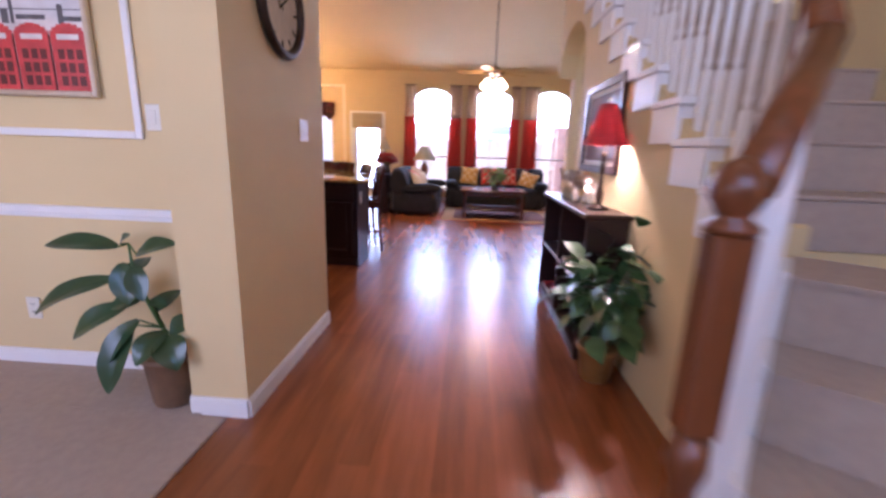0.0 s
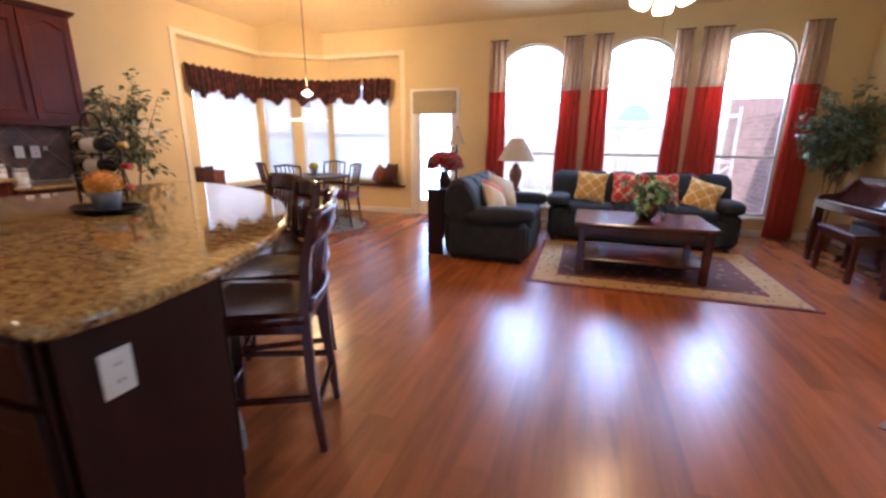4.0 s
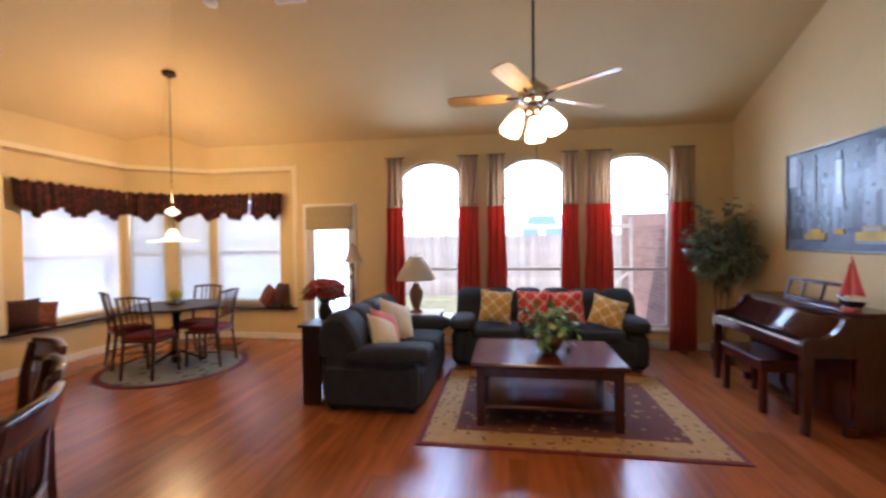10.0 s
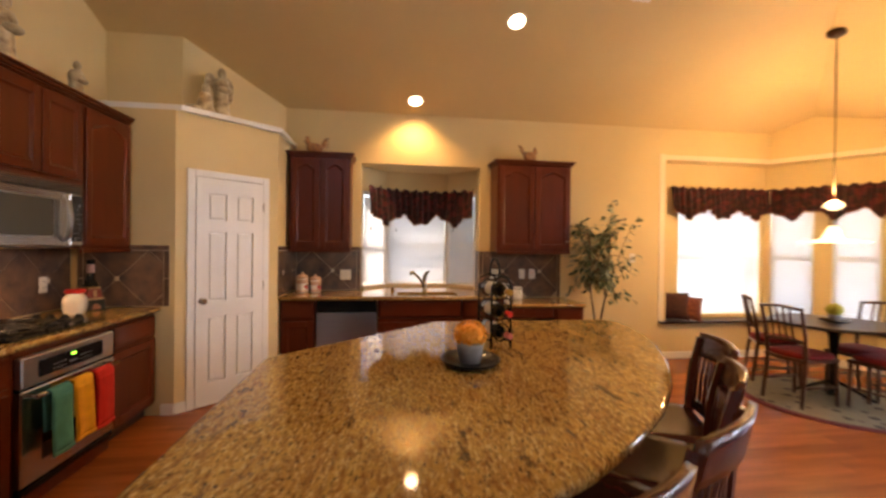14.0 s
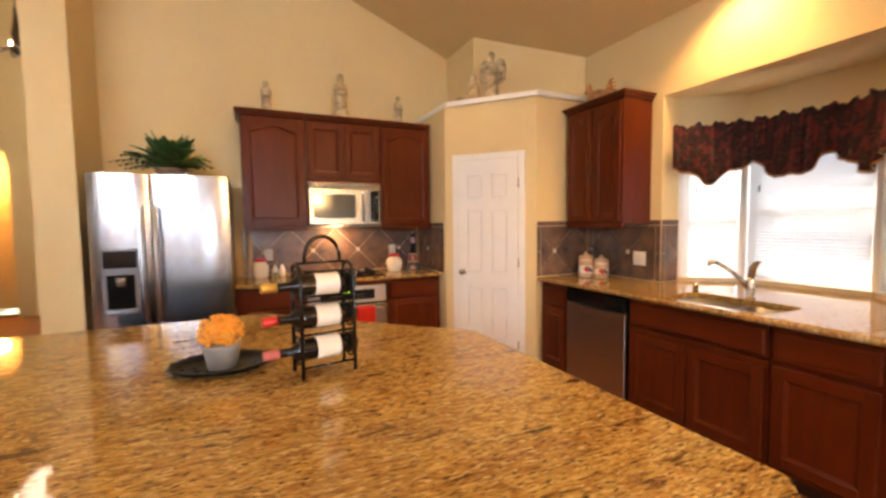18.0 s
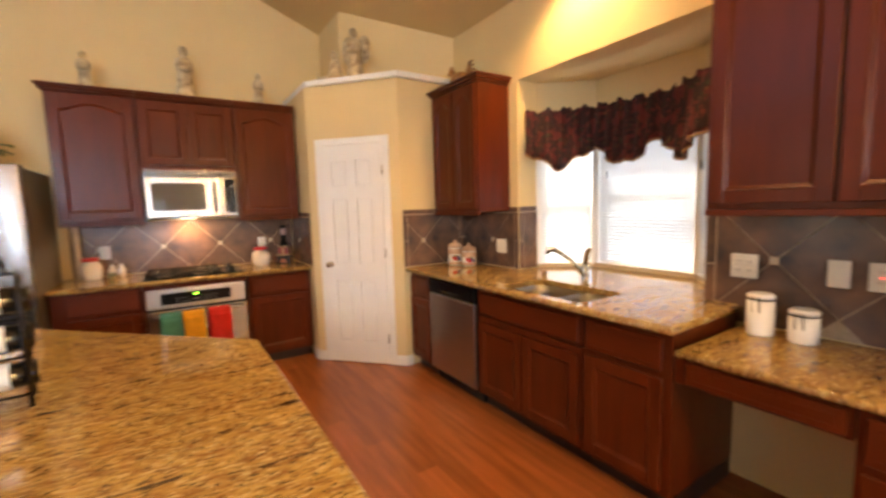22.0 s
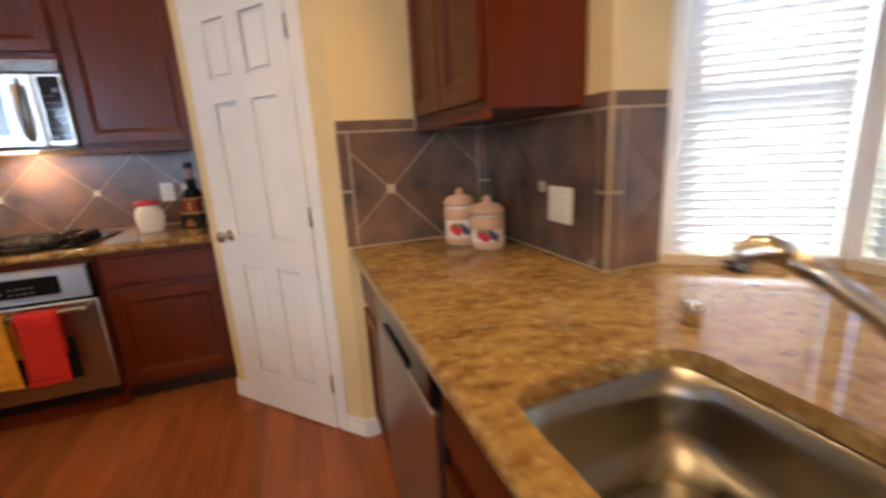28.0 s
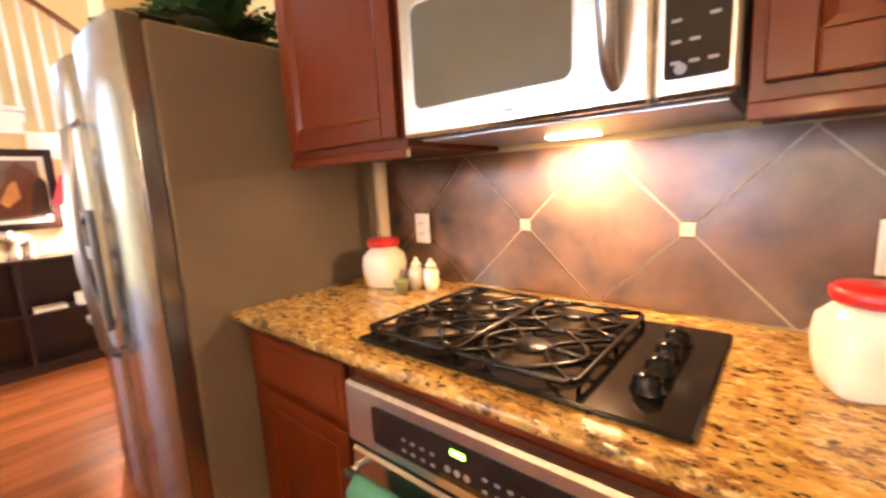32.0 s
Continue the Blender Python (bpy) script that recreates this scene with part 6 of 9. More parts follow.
rg = framed_rug("area_rug", 0.80, 3.10, 7.44, 9.28, "patterned wool area rug with a wine edge and tan border", ((0.045, RUGRED, "edge"), (0.035, RUGCREAM, "inner_edge"), (0.19, RUGCREAM, "border"), (0.03, RUGDARK, "guard_stripe"), (0.0, RUGFIELD, "field")))
part("medallion", M().lathe([(0.45, 0.0), (0.44, 0.0012)], 28, (0, 0, 0), pose(1.95, 8.3, 0.0142) @ Matrix.Diagonal((1.25, 0.9, 1, 1))), RUGDARK, rg, "dark wine medallion")
framed_rug("entry_rug", 0, 1.69, -0.95, 0, "small grey rug with a taupe edge by the arch", ((0.05, RUGTAUPE, "edge"), (0.10, RUGGREY, "border"), (0.0, RUGGREY, "field")), P(2.62, 5.88, 0, 46))

# narrow table behind the loveseat, flowers
sd = thing("side_table", "narrow dark wooden table behind the loveseat", "table", P(-0.42, 8.05, 0))
part("tabletop", M().box(-0.02, 0.205, -0.02, 0.92, 0.72, 0.745, 0.006), DARKWOOD, sd)
part("end_panel", M().box(0.01, 0.195, 0.01, 0.04, 0, 0.7195, 0.004), DARKWOOD, sd)
part("end_panel", M().box(0.01, 0.195, 0.86, 0.89, 0, 0.7195, 0.004), DARKWOOD, sd)
part("back_panel", M().box(0.015, 0.03, 0.0405, 0.8595, 0.08, 0.715, 0.003), DARKWOOD, sd)
part("shelf", M().box(0.031, 0.19, 0.0405, 0.8595, 0.30, 0.325, 0.003), DARKWOOD, sd)


def bouquet(name, label, at, vase, vmat, petal, r, n, seed, size=0.035, category="flowers"):
    rnd = random.Random(seed)
    p = thing(name, label, category, at)
    part("vase", M().lathe(vase, 20), vmat, p)
    zt = vase[-1][1]
    stem, leaves = M(), M()
    for i in range(n):
        a, b = rnd.uniform(0, 6.28), rnd.uniform(-0.25, 1)
        q = Vector((r * math.cos(a) * math.sqrt(1 - b * b * 0.9), r * math.sin(a) * math.sqrt(1 - b * b * 0.9), zt + r * 0.55 + r * 0.75 * b))
        f = M()
        for k in range(7):
            an = k * 0.9 + rnd.random()
            f.blob((0, 0, 0), (size * 0.62, size * 0.30, size * 0.5), 0.9, 6, 4, Matrix.Translation(q) @ Matrix.Rotation(an, 4, "Z") @ Matrix.Translation((size * 0.42, 0, 0)) @ Matrix.Rotation(radians(30), 4, "Y"))
        f.blob(q, (size * 0.5, size * 0.5, size * 0.5), 1.0, 8, 5)
        part("blossom", f, petal, p)
        stem.tube([(0, 0, zt - 0.03), q.lerp(Vector((0, 0, zt)), 0.5), q], 0.003, 5)
        d = Vector((math.cos(a), math.sin(a), -0.2))
        sd_ = d.cross(Vector((0, 0, 1)))
        leaves.add([q, q + d * size * 1.2 + sd_ * size * 0.5, q + d * size * 2.2, q + d * size * 1.2 - sd_ * size * 0.5], [(0, 1, 2, 3)])
    part("stem", stem, LEAF, p)
    tagged(part("leaves", leaves, LEAF, p), kind="stuff")
    return p


bouquet("red_flowers", "red artificial flowers in a dark vase on the side table", P(-0.31, 8.36, 0.745), [(0.05, 0), (0.06, 0.02), (0.075, 0.08), (0.05, 0.14), (0.055, 0.16)], BRONZE, REDPETAL, 0.17, 58, 4, 0.055)

# end table and lamps
et = thing("end_table", "small end table between the sofas, top whitened for its reflection", "table", P(0.36, 9.86, 0))
# white top stands for the reflection on a glass top
part("tabletop", M().box(-0.26, 0.26, -0.26, 0.26, 0.545, 0.57, 0.006), WHITECER, et)
for sx in (-1, 1):
    for sy in (-1, 1):
        part("leg", M().box(sx * 0.23 - 0.018, sx * 0.23 + 0.018, sy * 0.23 - 0.018, sy * 0.23 + 0.018, 0, 0.5445, 0.003), DARKWOOD, et)
part("shelf", M().box(-0.21, 0.21, -0.21, 0.21, 0.20, 0.215, 0.003), DARKWOOD, et)


def table_lamp(name, label, at, base, bmat, z0, z1, r0, r1, smat, lit=0.0, col=WARM):
    p = thing(name, label, "lamp", at, "table lamps")
    part("base", M().lathe(base, 20), bmat, p)
    part("stem", M().tube([(0, 0, base[-1][1] - 0.01), (0, 0, z1 + 0.01)], 0.006, 8), CHROME, p)
    n = 24
    prof = [(r0, z0), (r0 * 0.8 + r1 * 0.2 - 0.006, z0 + 0.25 * (z1 - z0)), (r0 * 0.45 + r1 * 0.55 - 0.006, z0 + 0.62 * (z1 - z0)), (r1, z1)]
    m = M()
    for off in (0.0, -0.003):
        vs = [((r + off) * math.cos(2 * math.pi * i / n), (r + off) * math.sin(2 * math.pi * i / n), z) for r, z in prof for i in range(n)]
        m.add(vs, [(j * n + i, j * n + (i + 1) % n, (j + 1) * n + (i + 1) % n, (j + 1) * n + i) for j in range(3) for i in range(n)], True)
    part("shade", m, smat, p)
    part("finial", M().lathe([(0.004, z1), (0.012, z1 + 0.015), (0.006, z1 + 0.03), (0.002, z1 + 0.04)], 10), CHROME, p)
    if lit:
        part("bulb", M().blob((0, 0, z0 + 0.55 * (z1 - z0)), (0.028, 0.028, 0.04), 1.0, 12, 8), glow("bulb_" + name, (1.0, 0.78, 0.5), 6), p, "lit warm bulb")
    return p


URN = [(0.085, 0), (0.085, 0.02), (0.045, 0.04), (0.055, 0.08), (0.092, 0.20), (0.09, 0.28), (0.045, 0.35), (0.05, 0.37), (0.02, 0.39)]
table_lamp("table_lamp", "table lamp with a cream shade and dark urn base", P(0.285, 9.86, 0.57), URN, OAK, 0.43, 0.74, 0.27, 0.085, LAMPSHADE)
fl = thing("floor_lamp", "turned wooden floor lamp with a flared cream shade by the door", "lamp", P(-0.72, 10.20, 0))
part("base", M().lathe([(0.13, 0), (0.13, 0.015), (0.05, 0.035), (0.02, 0.05)], 20), BRONZE, fl)
part("pole", M().lathe([(0.02, 0.05), (0.014, 0.20), (0.026, 0.24), (0.014, 0.28), (0.014, 0.62), (0.028, 0.68), (0.016, 0.74), (0.024, 0.80), (0.014, 0.86), (0.012, 1.08), (0.022, 1.12), (0.012, 1.16), (0.010, 1.40)], 14), BRONZE, fl)
part("finial", M().lathe([(0.004, 1.455), (0.014, 1.475), (0.004, 1.50)], 10), BRONZE, fl)
m = M()
prof = ((0.155, 1.215), (0.118, 1.26), (0.085, 1.33), (0.062, 1.40), (0.05, 1.455))
for off in (0, -0.003):
    m.add([((r + off) * math.cos(i * math.pi / 12), (r + off) * math.sin(i * math.pi / 12), z) for r, z in prof for i in range(24)], [(j * 24 + i, j * 24 + (i + 1) % 24, (j + 1) * 24 + (i + 1) % 24, (j + 1) * 24 + i) for j in range(4) for i in range(24)], True)
part("shade", m, LAMPSHADE, fl)

# piano
SPINET = material("polished_mahogany", (0.055, 0.013, 0.008), 0.15, vary=0.10, scale=5, bump_scale=10, stretch=(5, 5, 1), wear=0.02)
pi = thing("upright_piano", "polished mahogany spinet piano with its fallboard open", "piano", P(3.69, 9.36, 0, -90))
YZ = Matrix(((0, 0, 1, 0), (1, 0, 0, 0), (0, 1, 0, 0), (0, 0, 0, 1)))
PW_ = 1.40
part("case", M().box(0.0, PW_, 0.37, 0.65, 0.06, 0.914, 0.005), SPINET, pi)
part("lid", M().box(-0.014, PW_ + 0.014, 0.34, 0.662, 0.9145, 0.942, 0.008), SPINET, pi)
for x in (0.0, PW_ - 0.045):
    part("cheek", M().prism([(0.0, 0.60), (0.0, 0.695), (0.015, 0.725), (0.05, 0.742), (0.15, 0.748), (0.21, 0.775), (0.25, 0.82), (0.29, 0.885), (0.33, 0.910), (0.369, 0.913), (0.369, 0.60)], x, x + 0.045, YZ), SPINET, pi)
    part("leg", M().prism([(0.018, 0.0), (0.056, 0.0), (0.078, 0.47), (0.082, 0.599), (0.004, 0.599), (0.006, 0.47)], x - 0.006, x + 0.051, YZ), SPINET, pi, "tapered front leg")
    part("toe_block", M().box(x, x + 0.045, 0.30, 0.40, 0.0, 0.075, 0.004), SPINET, pi)
part("key_bed", M().box(0.0455, PW_ - 0.0455, 0.008, 0.368, 0.60, 0.65, 0.005), SPINET, pi)
part("key_slip", M().box(0.0455, PW_ - 0.0455, 0.0, 0.0075, 0.605, 0.69, 0.002), SPINET, pi)
ks = M()
for i in range(52):
    ks.box(0.065 + i * 0.0243, 0.0881 + i * 0.0243, 0.012, 0.15, 0.651, 0.685, 0.001)
part("white_keys", ks, IVORY, pi, "row of ivory keys")
kk = M()
for i in range(51):
    if i % 7 not in (2, 6):
        kk.box(0.0815 + i * 0.0243, 0.0925 + i * 0.0243, 0.06, 0.15, 0.686, 0.697, 0.001)
part("black_keys", kk, BLACK, pi, "row of black keys")
part("fallboard", M().grid(lambda u, v: (0.046 + (PW_ - 0.092) * u, 0.155 + 0.17 * v ** 0.85, 0.690 + 0.185 * v ** 1.25), 2, 10, thick=0.012), SPINET, pi, "raised glossy fallboard")
part("front_panel", M().box(0.0455, PW_ - 0.0455, 0.33, 0.3695, 0.70, 0.9135, 0.003), SPINET, pi)
part("lower_panel", M().box(0.05, PW_ - 0.05, 0.355, 0.3695, 0.12, 0.595, 0.004), SPINET, pi)
ms = M()
tilt = pose(0, 0.43, 0.943, -14)
for a, b, c, d_ in ((0.46, 1.14, 0.0, 0.03), (0.46, 1.14, 0.165, 0.195), (0.46, 0.49, 0.03, 0.165), (1.11, 1.14, 0.03, 0.165), (0.67, 0.695, 0.03, 0.165), (0.905, 0.93, 0.03, 0.165)):
    ms.box(a, b, -0.008, 0.008, c, d_, 0.003, tilt)
part("music_stand", ms, SPINET, pi, "fretted music stand")
for x in (0.63, 0.69, 0.75):
    part("pedal", M().box(x, x + 0.02, 0.26, 0.356, 0.04, 0.052, 0.003), FOIL, pi)
bn = thing("piano_bench", "mahogany piano bench pushed below the keyboard", "bench", P(3.62, 9.05, 0, -90))
part("seat", M().box(0, 0.70, 0, 0.34, 0.43, 0.465, 0.008), MAHOG, bn)
part("apron", M().box(0.03, 0.67, 0.02, 0.32, 0.355, 0.4295, 0.003), MAHOG, bn)
for x in (0.02, 0.63):
    for y in (0.015, 0.275):
        part("leg", M().box(x, x + 0.05, y, y + 0.05, 0, 0.4295, 0.006), MAHOG, bn)
bt = thing("model_sailboat", "red model sailboat on the piano lid", "model boat", P(4.13, 8.12, 0.9425, 90) @ Matrix.Scale(0.92, 4))
part("hull", M().add([(-0.15, 0, 0.085), (0.17, 0, 0.095), (0, -0.045, 0.08), (0, 0.045, 0.08), (-0.11, 0, 0.03), (0.12, 0, 0.03), (0, -0.02, 0.02), (0, 0.02, 0.02)], [(0, 2, 1), (0, 1, 3), (0, 4, 6, 2), (2, 6, 5, 1), (1, 5, 7, 3), (3, 7, 4, 0), (4, 7, 5, 6)]), BLACK, bt, "dark hull with white rail")
part("rail", M().tube([(-0.15, 0, 0.09), (0, -0.047, 0.085), (0.17, 0, 0.10)], 0.008, 6).tube([(-0.15, 0, 0.09), (0, 0.047, 0.085), (0.17, 0, 0.10)], 0.008, 6), WHITECER, bt)
part("mast", M().tube([(0.0, 0, 0.06), (0.0, 0, 0.46)], 0.004, 6), MAPLE, bt)
part("mainsail", M().grid(lambda u, v: (-0.006 - 0.135 * u * (1 - v), 0.012 * math.sin(3 * u), 0.13 + 0.32 * v), 6, 8, thick=0.002), RED, bt, "red cloth mainsail")
part("jib", M().grid(lambda u, v: (0.006 + 0.13 * u * (1 - v), 0.012 * math.sin(3 * u), 0.12 + 0.28 * v), 6, 8, thick=0.002), RED, bt, "red cloth jib")
part("stand", M().box(-0.06, 0.06, -0.03, 0.03, 0, 0.012, 0.002).box(-0.01, 0.01, -0.005, 0.005, 0.012, 0.03), RED, bt)

# city picture over the piano
def picture(name, label, at, w, h, fmat, fw, art):
    """A framed picture in its own x, z plane facing -y; art: list of (material, x0, x1, z0, z1)."""
    p = thing(name, label, "picture", at)
    m = M().box(0, fw, -0.03, 0, 0, h, 0.005).box(w - fw, w, -0.03, 0, 0, h, 0.005).box(fw, w - fw, -0.03, 0, 0, fw, 0.005).box(fw, w - fw, -0.03, 0, h - fw, h, 0.005)
    part("frame", m, fmat, p)
    for i, (mat, x0, x1, z0, z1) in enumerate(art):
        part("canvas" if i == 0 else "painted_shape", M().box(fw + x0 * (w - 2 * fw), fw + x1 * (w - 2 * fw), -0.012 - 0.00006 * i, -0.001 if i == 0 else -0.0119, fw + z0 * (h - 2 * fw), fw + z1 * (h - 2 * fw)), mat, p)
    return p


def flat(name, c, v=0.12, s=6, c2=None):
    return material(name, c, 0.35, vary=v, scale=s, color2=c2)


BLU = [flat("print_haze", (0.20, 0.27, 0.38), c2=(0.32, 0.40, 0.50), s=4), flat("print_slate", (0.10, 0.13, 0.18), c2=(0.20, 0.25, 0.32)), flat("print_pale", (0.36, 0.44, 0.54), c2=(0.24, 0.32, 0.42)), flat("print_taxi", (0.62, 0.42, 0.05)), flat("print_dark", (0.09, 0.11, 0.15)), flat("print_mid", (0.20, 0.25, 0.32), c2=(0.30, 0.36, 0.43))]
rnd = random.Random(12)
BLU += [flat("print_night", (0.05, 0.06, 0.085), c2=(0.10, 0.12, 0.16), s=5), flat("print_glare", (0.55, 0.62, 0.70), c2=(0.36, 0.44, 0.54), s=9), flat("print_street_blue", (0.20, 0.25, 0.34), c2=(0.11, 0.14, 0.20), s=7)]
art = [(BLU[0], 0, 1, 0, 1), (BLU[6], 0.12, 0.88, 0.55, 1.0), (BLU[1], 0.20, 0.80, 0.40, 0.80), (BLU[8], 0.0, 1.0, 0.0, 0.16), (BLU[6], 0.30, 0.66, 0.70, 1.0)]
for i in range(26):  # towers along the street, taller towards the sides
    x0 = i / 26
    edge = abs(x0 - 0.46) * 2
    z1 = min(0.995, 0.42 + 0.60 * edge + rnd.uniform(-0.10, 0.12))
    art.append((rnd.choice((BLU[1], BLU[0], BLU[5], BLU[4], BLU[6])), x0, min(1, x0 + rnd.uniform(0.025, 0.055)), 0.16, z1))
for i in range(150):  # lit boards and windows
    x0, z0 = rnd.random() * 0.97, rnd.uniform(0.17, 0.92)
    if 0.36 < x0 < 0.58 and z0 > 0.45:
        continue
    art.append((rnd.choice((BLU[0], BLU[5], BLU[2], BLU[1], BLU[4])), x0, min(1, x0 + rnd.uniform(0.006, 0.022)), z0, min(1, z0 + rnd.uniform(0.015, 0.06))))
art += [(BLU[7], 0.02, 0.10, 0.66, 0.97), (BLU[2], 0.11, 0.14, 0.55, 0.90), (BLU[7], 0.80, 0.97, 0.50, 0.80), (BLU[0], 0.83, 0.93, 0.56, 0.74), (BLU[7], 0.90, 0.985, 0.84, 0.985), (BLU[2], 0.74, 0.79, 0.52, 0.88), (BLU[5], 0.82, 0.98, 0.30, 0.47), (BLU[7], 0.45, 0.50, 0.44, 0.84), (BLU[2], 0.435, 0.515, 0.40, 0.52), (BLU[0], 0.46, 0.49, 0.86, 0.92), (BLU[2], 0.26, 0.275, 0.5, 0.94)]
for x0, x1, z0, z1 in ((0.19, 0.37, 0.10, 0.165), (0.23, 0.33, 0.165, 0.205), (0.60, 0.84, 0.085, 0.165), (0.65, 0.78, 0.165, 0.215), (0.44, 0.52, 0.15, 0.20)):
    art.append((BLU[3], x0, x1, z0, z1))
art += [(BLU[2], 0.61, 0.83, 0.06, 0.085), (BLU[4], 0.20, 0.36, 0.08, 0.10), (BLU[7], 0.66, 0.77, 0.175, 0.195), (BLU[4], 0.86, 0.98, 0.08, 0.20), (BLU[4], 0.02, 0.14, 0.10, 0.22)]
picture("city_picture", "large blue-grey framed city street print with yellow cabs", P(XE - 0.002, 9.40, 1.37, -90), 1.50, 1.01, STEEL, 0.02, art)

# ceiling fan
zc = ZE + SL * (YN - 7.42)
fan = thing("ceiling_fan", "five blade ceiling fan with lit glass shades", "ceiling fan", P(1.675, 7.42, -0.035))
part("canopy", M().lathe([(0.03, zc - 0.10), (0.07, zc - 0.03), (0.075, zc + 0.055)], 20), BRONZE, fan)
part("downrod", M().tube([(0, 0, 2.62), (0, 0, zc - 0.08)], 0.010, 10), BRONZE, fan)
part("motor", M().lathe([(0.03, 2.48), (0.09, 2.50), (0.105, 2.54), (0.10, 2.59), (0.05, 2.63), (0.02, 2.66)], 24), CHROME, fan)
blade = M().prism([(0.16, -0.045), (0.30, -0.062), (0.55, -0.068), (0.60, -0.05), (0.61, 0.0), (0.60, 0.05), (0.55, 0.068), (0.30, 0.062), (0.16, 0.045)], -0.004, 0.004).mesh("blade", MAPLE)
for i in range(5):
    a = radians(32 + 72 * i)
    part("blade", blade, None, fan, "maple blade tinted for the bulb light", at=Matrix.Translation((0, 0, 2.545)) @ Matrix.Rotation(a, 4, "Z") @ Matrix.Rotation(radians(12), 4, "X"))
    part("blade_arm", M().tube([(0.09 * math.cos(a), 0.09 * math.sin(a), 2.53), (0.19 * math.cos(a), 0.19 * math.sin(a), 2.540)], 0.010, 6), BRONZE, fan)
part("light_hub", M().lathe([(0.015, 2.40), (0.05, 2.42), (0.055, 2.46), (0.03, 2.479)], 18), CHROME, fan)
FANGLASS = glow("lit_frosted_glass", (1.0, 0.72, 0.38), 5.5)
for i in range(3):
    a = radians(-158 + 120 * i)
    tm = Matrix.Translation((0.10 * math.cos(a), 0.10 * math.sin(a), 2.43)) @ Matrix.Rotation(a, 4, "Z") @ Matrix.Rotation(radians(152), 4, "Y")
    arm = part("light_arm", M().tube([(0.03 * math.cos(a), 0.03 * math.sin(a), 2.44), (0.105 * math.cos(a), 0.105 * math.sin(a), 2.435)], 0.012, 8), BRONZE, fan)
    part("glass_shade", M().lathe([(0.024, 0.0), (0.040, 0.026), (0.062, 0.095), (0.072, 0.148), (0.068, 0.174), (0.052, 0.178)], 18, (0, 0, 0), tm), FANGLASS, arm, "lit frosted glass shade")
part("pull_chain", M().tube([(0.02, 0, 2.41), (0.02, 0, 2.06)], 0.002, 5), CHROME, fan)
lamp("fan_light", "SPOT", P(1.675, 7.42, 2.19), 15, WARM, 0.12, spot=172)

# ---- breakfast nook ----
framed = thing("round_rug", "round sage patterned rug with a wine border below the dining table", "rug", P(-2.57, 9.01, 0))
part("edge", M().lathe([(0.81, 0.001), (0.81, 0.006), (0.80, 0.008)], 40), RUGRED, framed)
part("field", M().lathe([(0.735, 0.0082), (0.73, 0.0095)], 40), RUGSAGE, framed)
dt = thing("dining_table", "round dark dining table on an iron pedestal", "dining table", P(-2.60, 9.06, 0.010))
part("tabletop", M().lathe([(0.50, 0.715), (0.525, 0.725), (0.525, 0.738), (0.515, 0.745)], 40), DARKWOOD, dt)
part("pedestal", M().lathe([(0.05, 0.03), (0.035, 0.10), (0.03, 0.40), (0.045, 0.62), (0.12, 0.714)], 18), IRON, dt)
for i in range(4):
    a = radians(45 + 90 * i)
    part("foot", M().tube([(0.03 * math.cos(a), 0.03 * math.sin(a), 0.16), (0.16 * math.cos(a), 0.16 * math.sin(a), 0.09), (0.30 * math.cos(a), 0.30 * math.sin(a), 0.016)], 0.015, 8), IRON, dt)


def dining_chair():
    c = thing("dining_chair", "wooden dining chair with a crimson seat pad", "chair", P(0, 0, 0), "chairs round the dining table")
    for sx in (-1, 1):
        part("leg", M().tube([(sx * 0.19, -0.19, 0), (sx * 0.18, -0.18, 0.43)], [0.015, 0.020], 8), CHAIRWOOD, c)
        part("back_post", M().tube([(sx * 0.18, 0.23, 0), (sx * 0.175, 0.18, 0.43), (sx * 0.18, 0.20, 0.65), (sx * 0.185, 0.26, 0.92)], [0.015, 0.019, 0.017, 0.013], 8), CHAIRWOOD, c)
        part("stretcher", M().tube([(sx * 0.185, -0.185, 0.18), (sx * 0.18, 0.20, 0.18)], 0.010, 6), CHAIRWOOD, c)
    part("seat_frame", M().box(-0.205, 0.205, -0.205, 0.20, 0.405, 0.44, 0.01), CHAIRWOOD, c)
    part("seat_pad", M().blob((0, 0, 0.462), (0.21, 0.205, 0.032), 0.5, 20, 8), SEATRED, c, "crimson seat cushion")
    part("top_rail", M().tube([(-0.19, 0.262, 0.905), (0, 0.285, 0.925), (0.19, 0.262, 0.905)], 0.024, 8, flat=0.6), CHAIRWOOD, c)
    part("lower_rail", M().tube([(-0.175, 0.20, 0.60), (0, 0.215, 0.605), (0.175, 0.20, 0.60)], 0.014, 8), CHAIRWOOD, c)
    for x in (-0.09, -0.03, 0.03, 0.09):
        part("splat", M().tube([(x, 0.212, 0.605), (x, 0.245, 0.76), (x, 0.276, 0.91)], 0.009, 6), CHAIRWOOD, c)
    return c


ch = dining_chair()
cm = [(-2.56, 8.64, 186), (-2.21, 9.16, -84), (-2.60, 9.39, 3), (-3.17, 8.98, 148)]
ch.matrix_basis = P(cm[0][0], cm[0][1], 0.011, cm[0][2])
for x, y, a in cm[1:]:
    copy_thing(ch, P(x, y, 0.011, a))
cp_ = thing("centrepiece", "yellow green flower ball on a dark plate on the table", "centrepiece", P(-2.60, 9.06, 0.756))
part("plate", M().lathe([(0.06, 0), (0.12, 0.015), (0.125, 0.02), (0.06, 0.008)], 24), BLACK, cp_)
part("cup", M().lathe([(0.035, 0.008), (0.05, 0.07), (0.045, 0.075)], 18), GREYPOT, cp_)
part("flower_ball", M().blob((0, 0, 0.12), (0.07, 0.07, 0.062), 1.0, 18, 12), YPETAL, cp_)
zc = ZE + SL * (YN - 9.09)
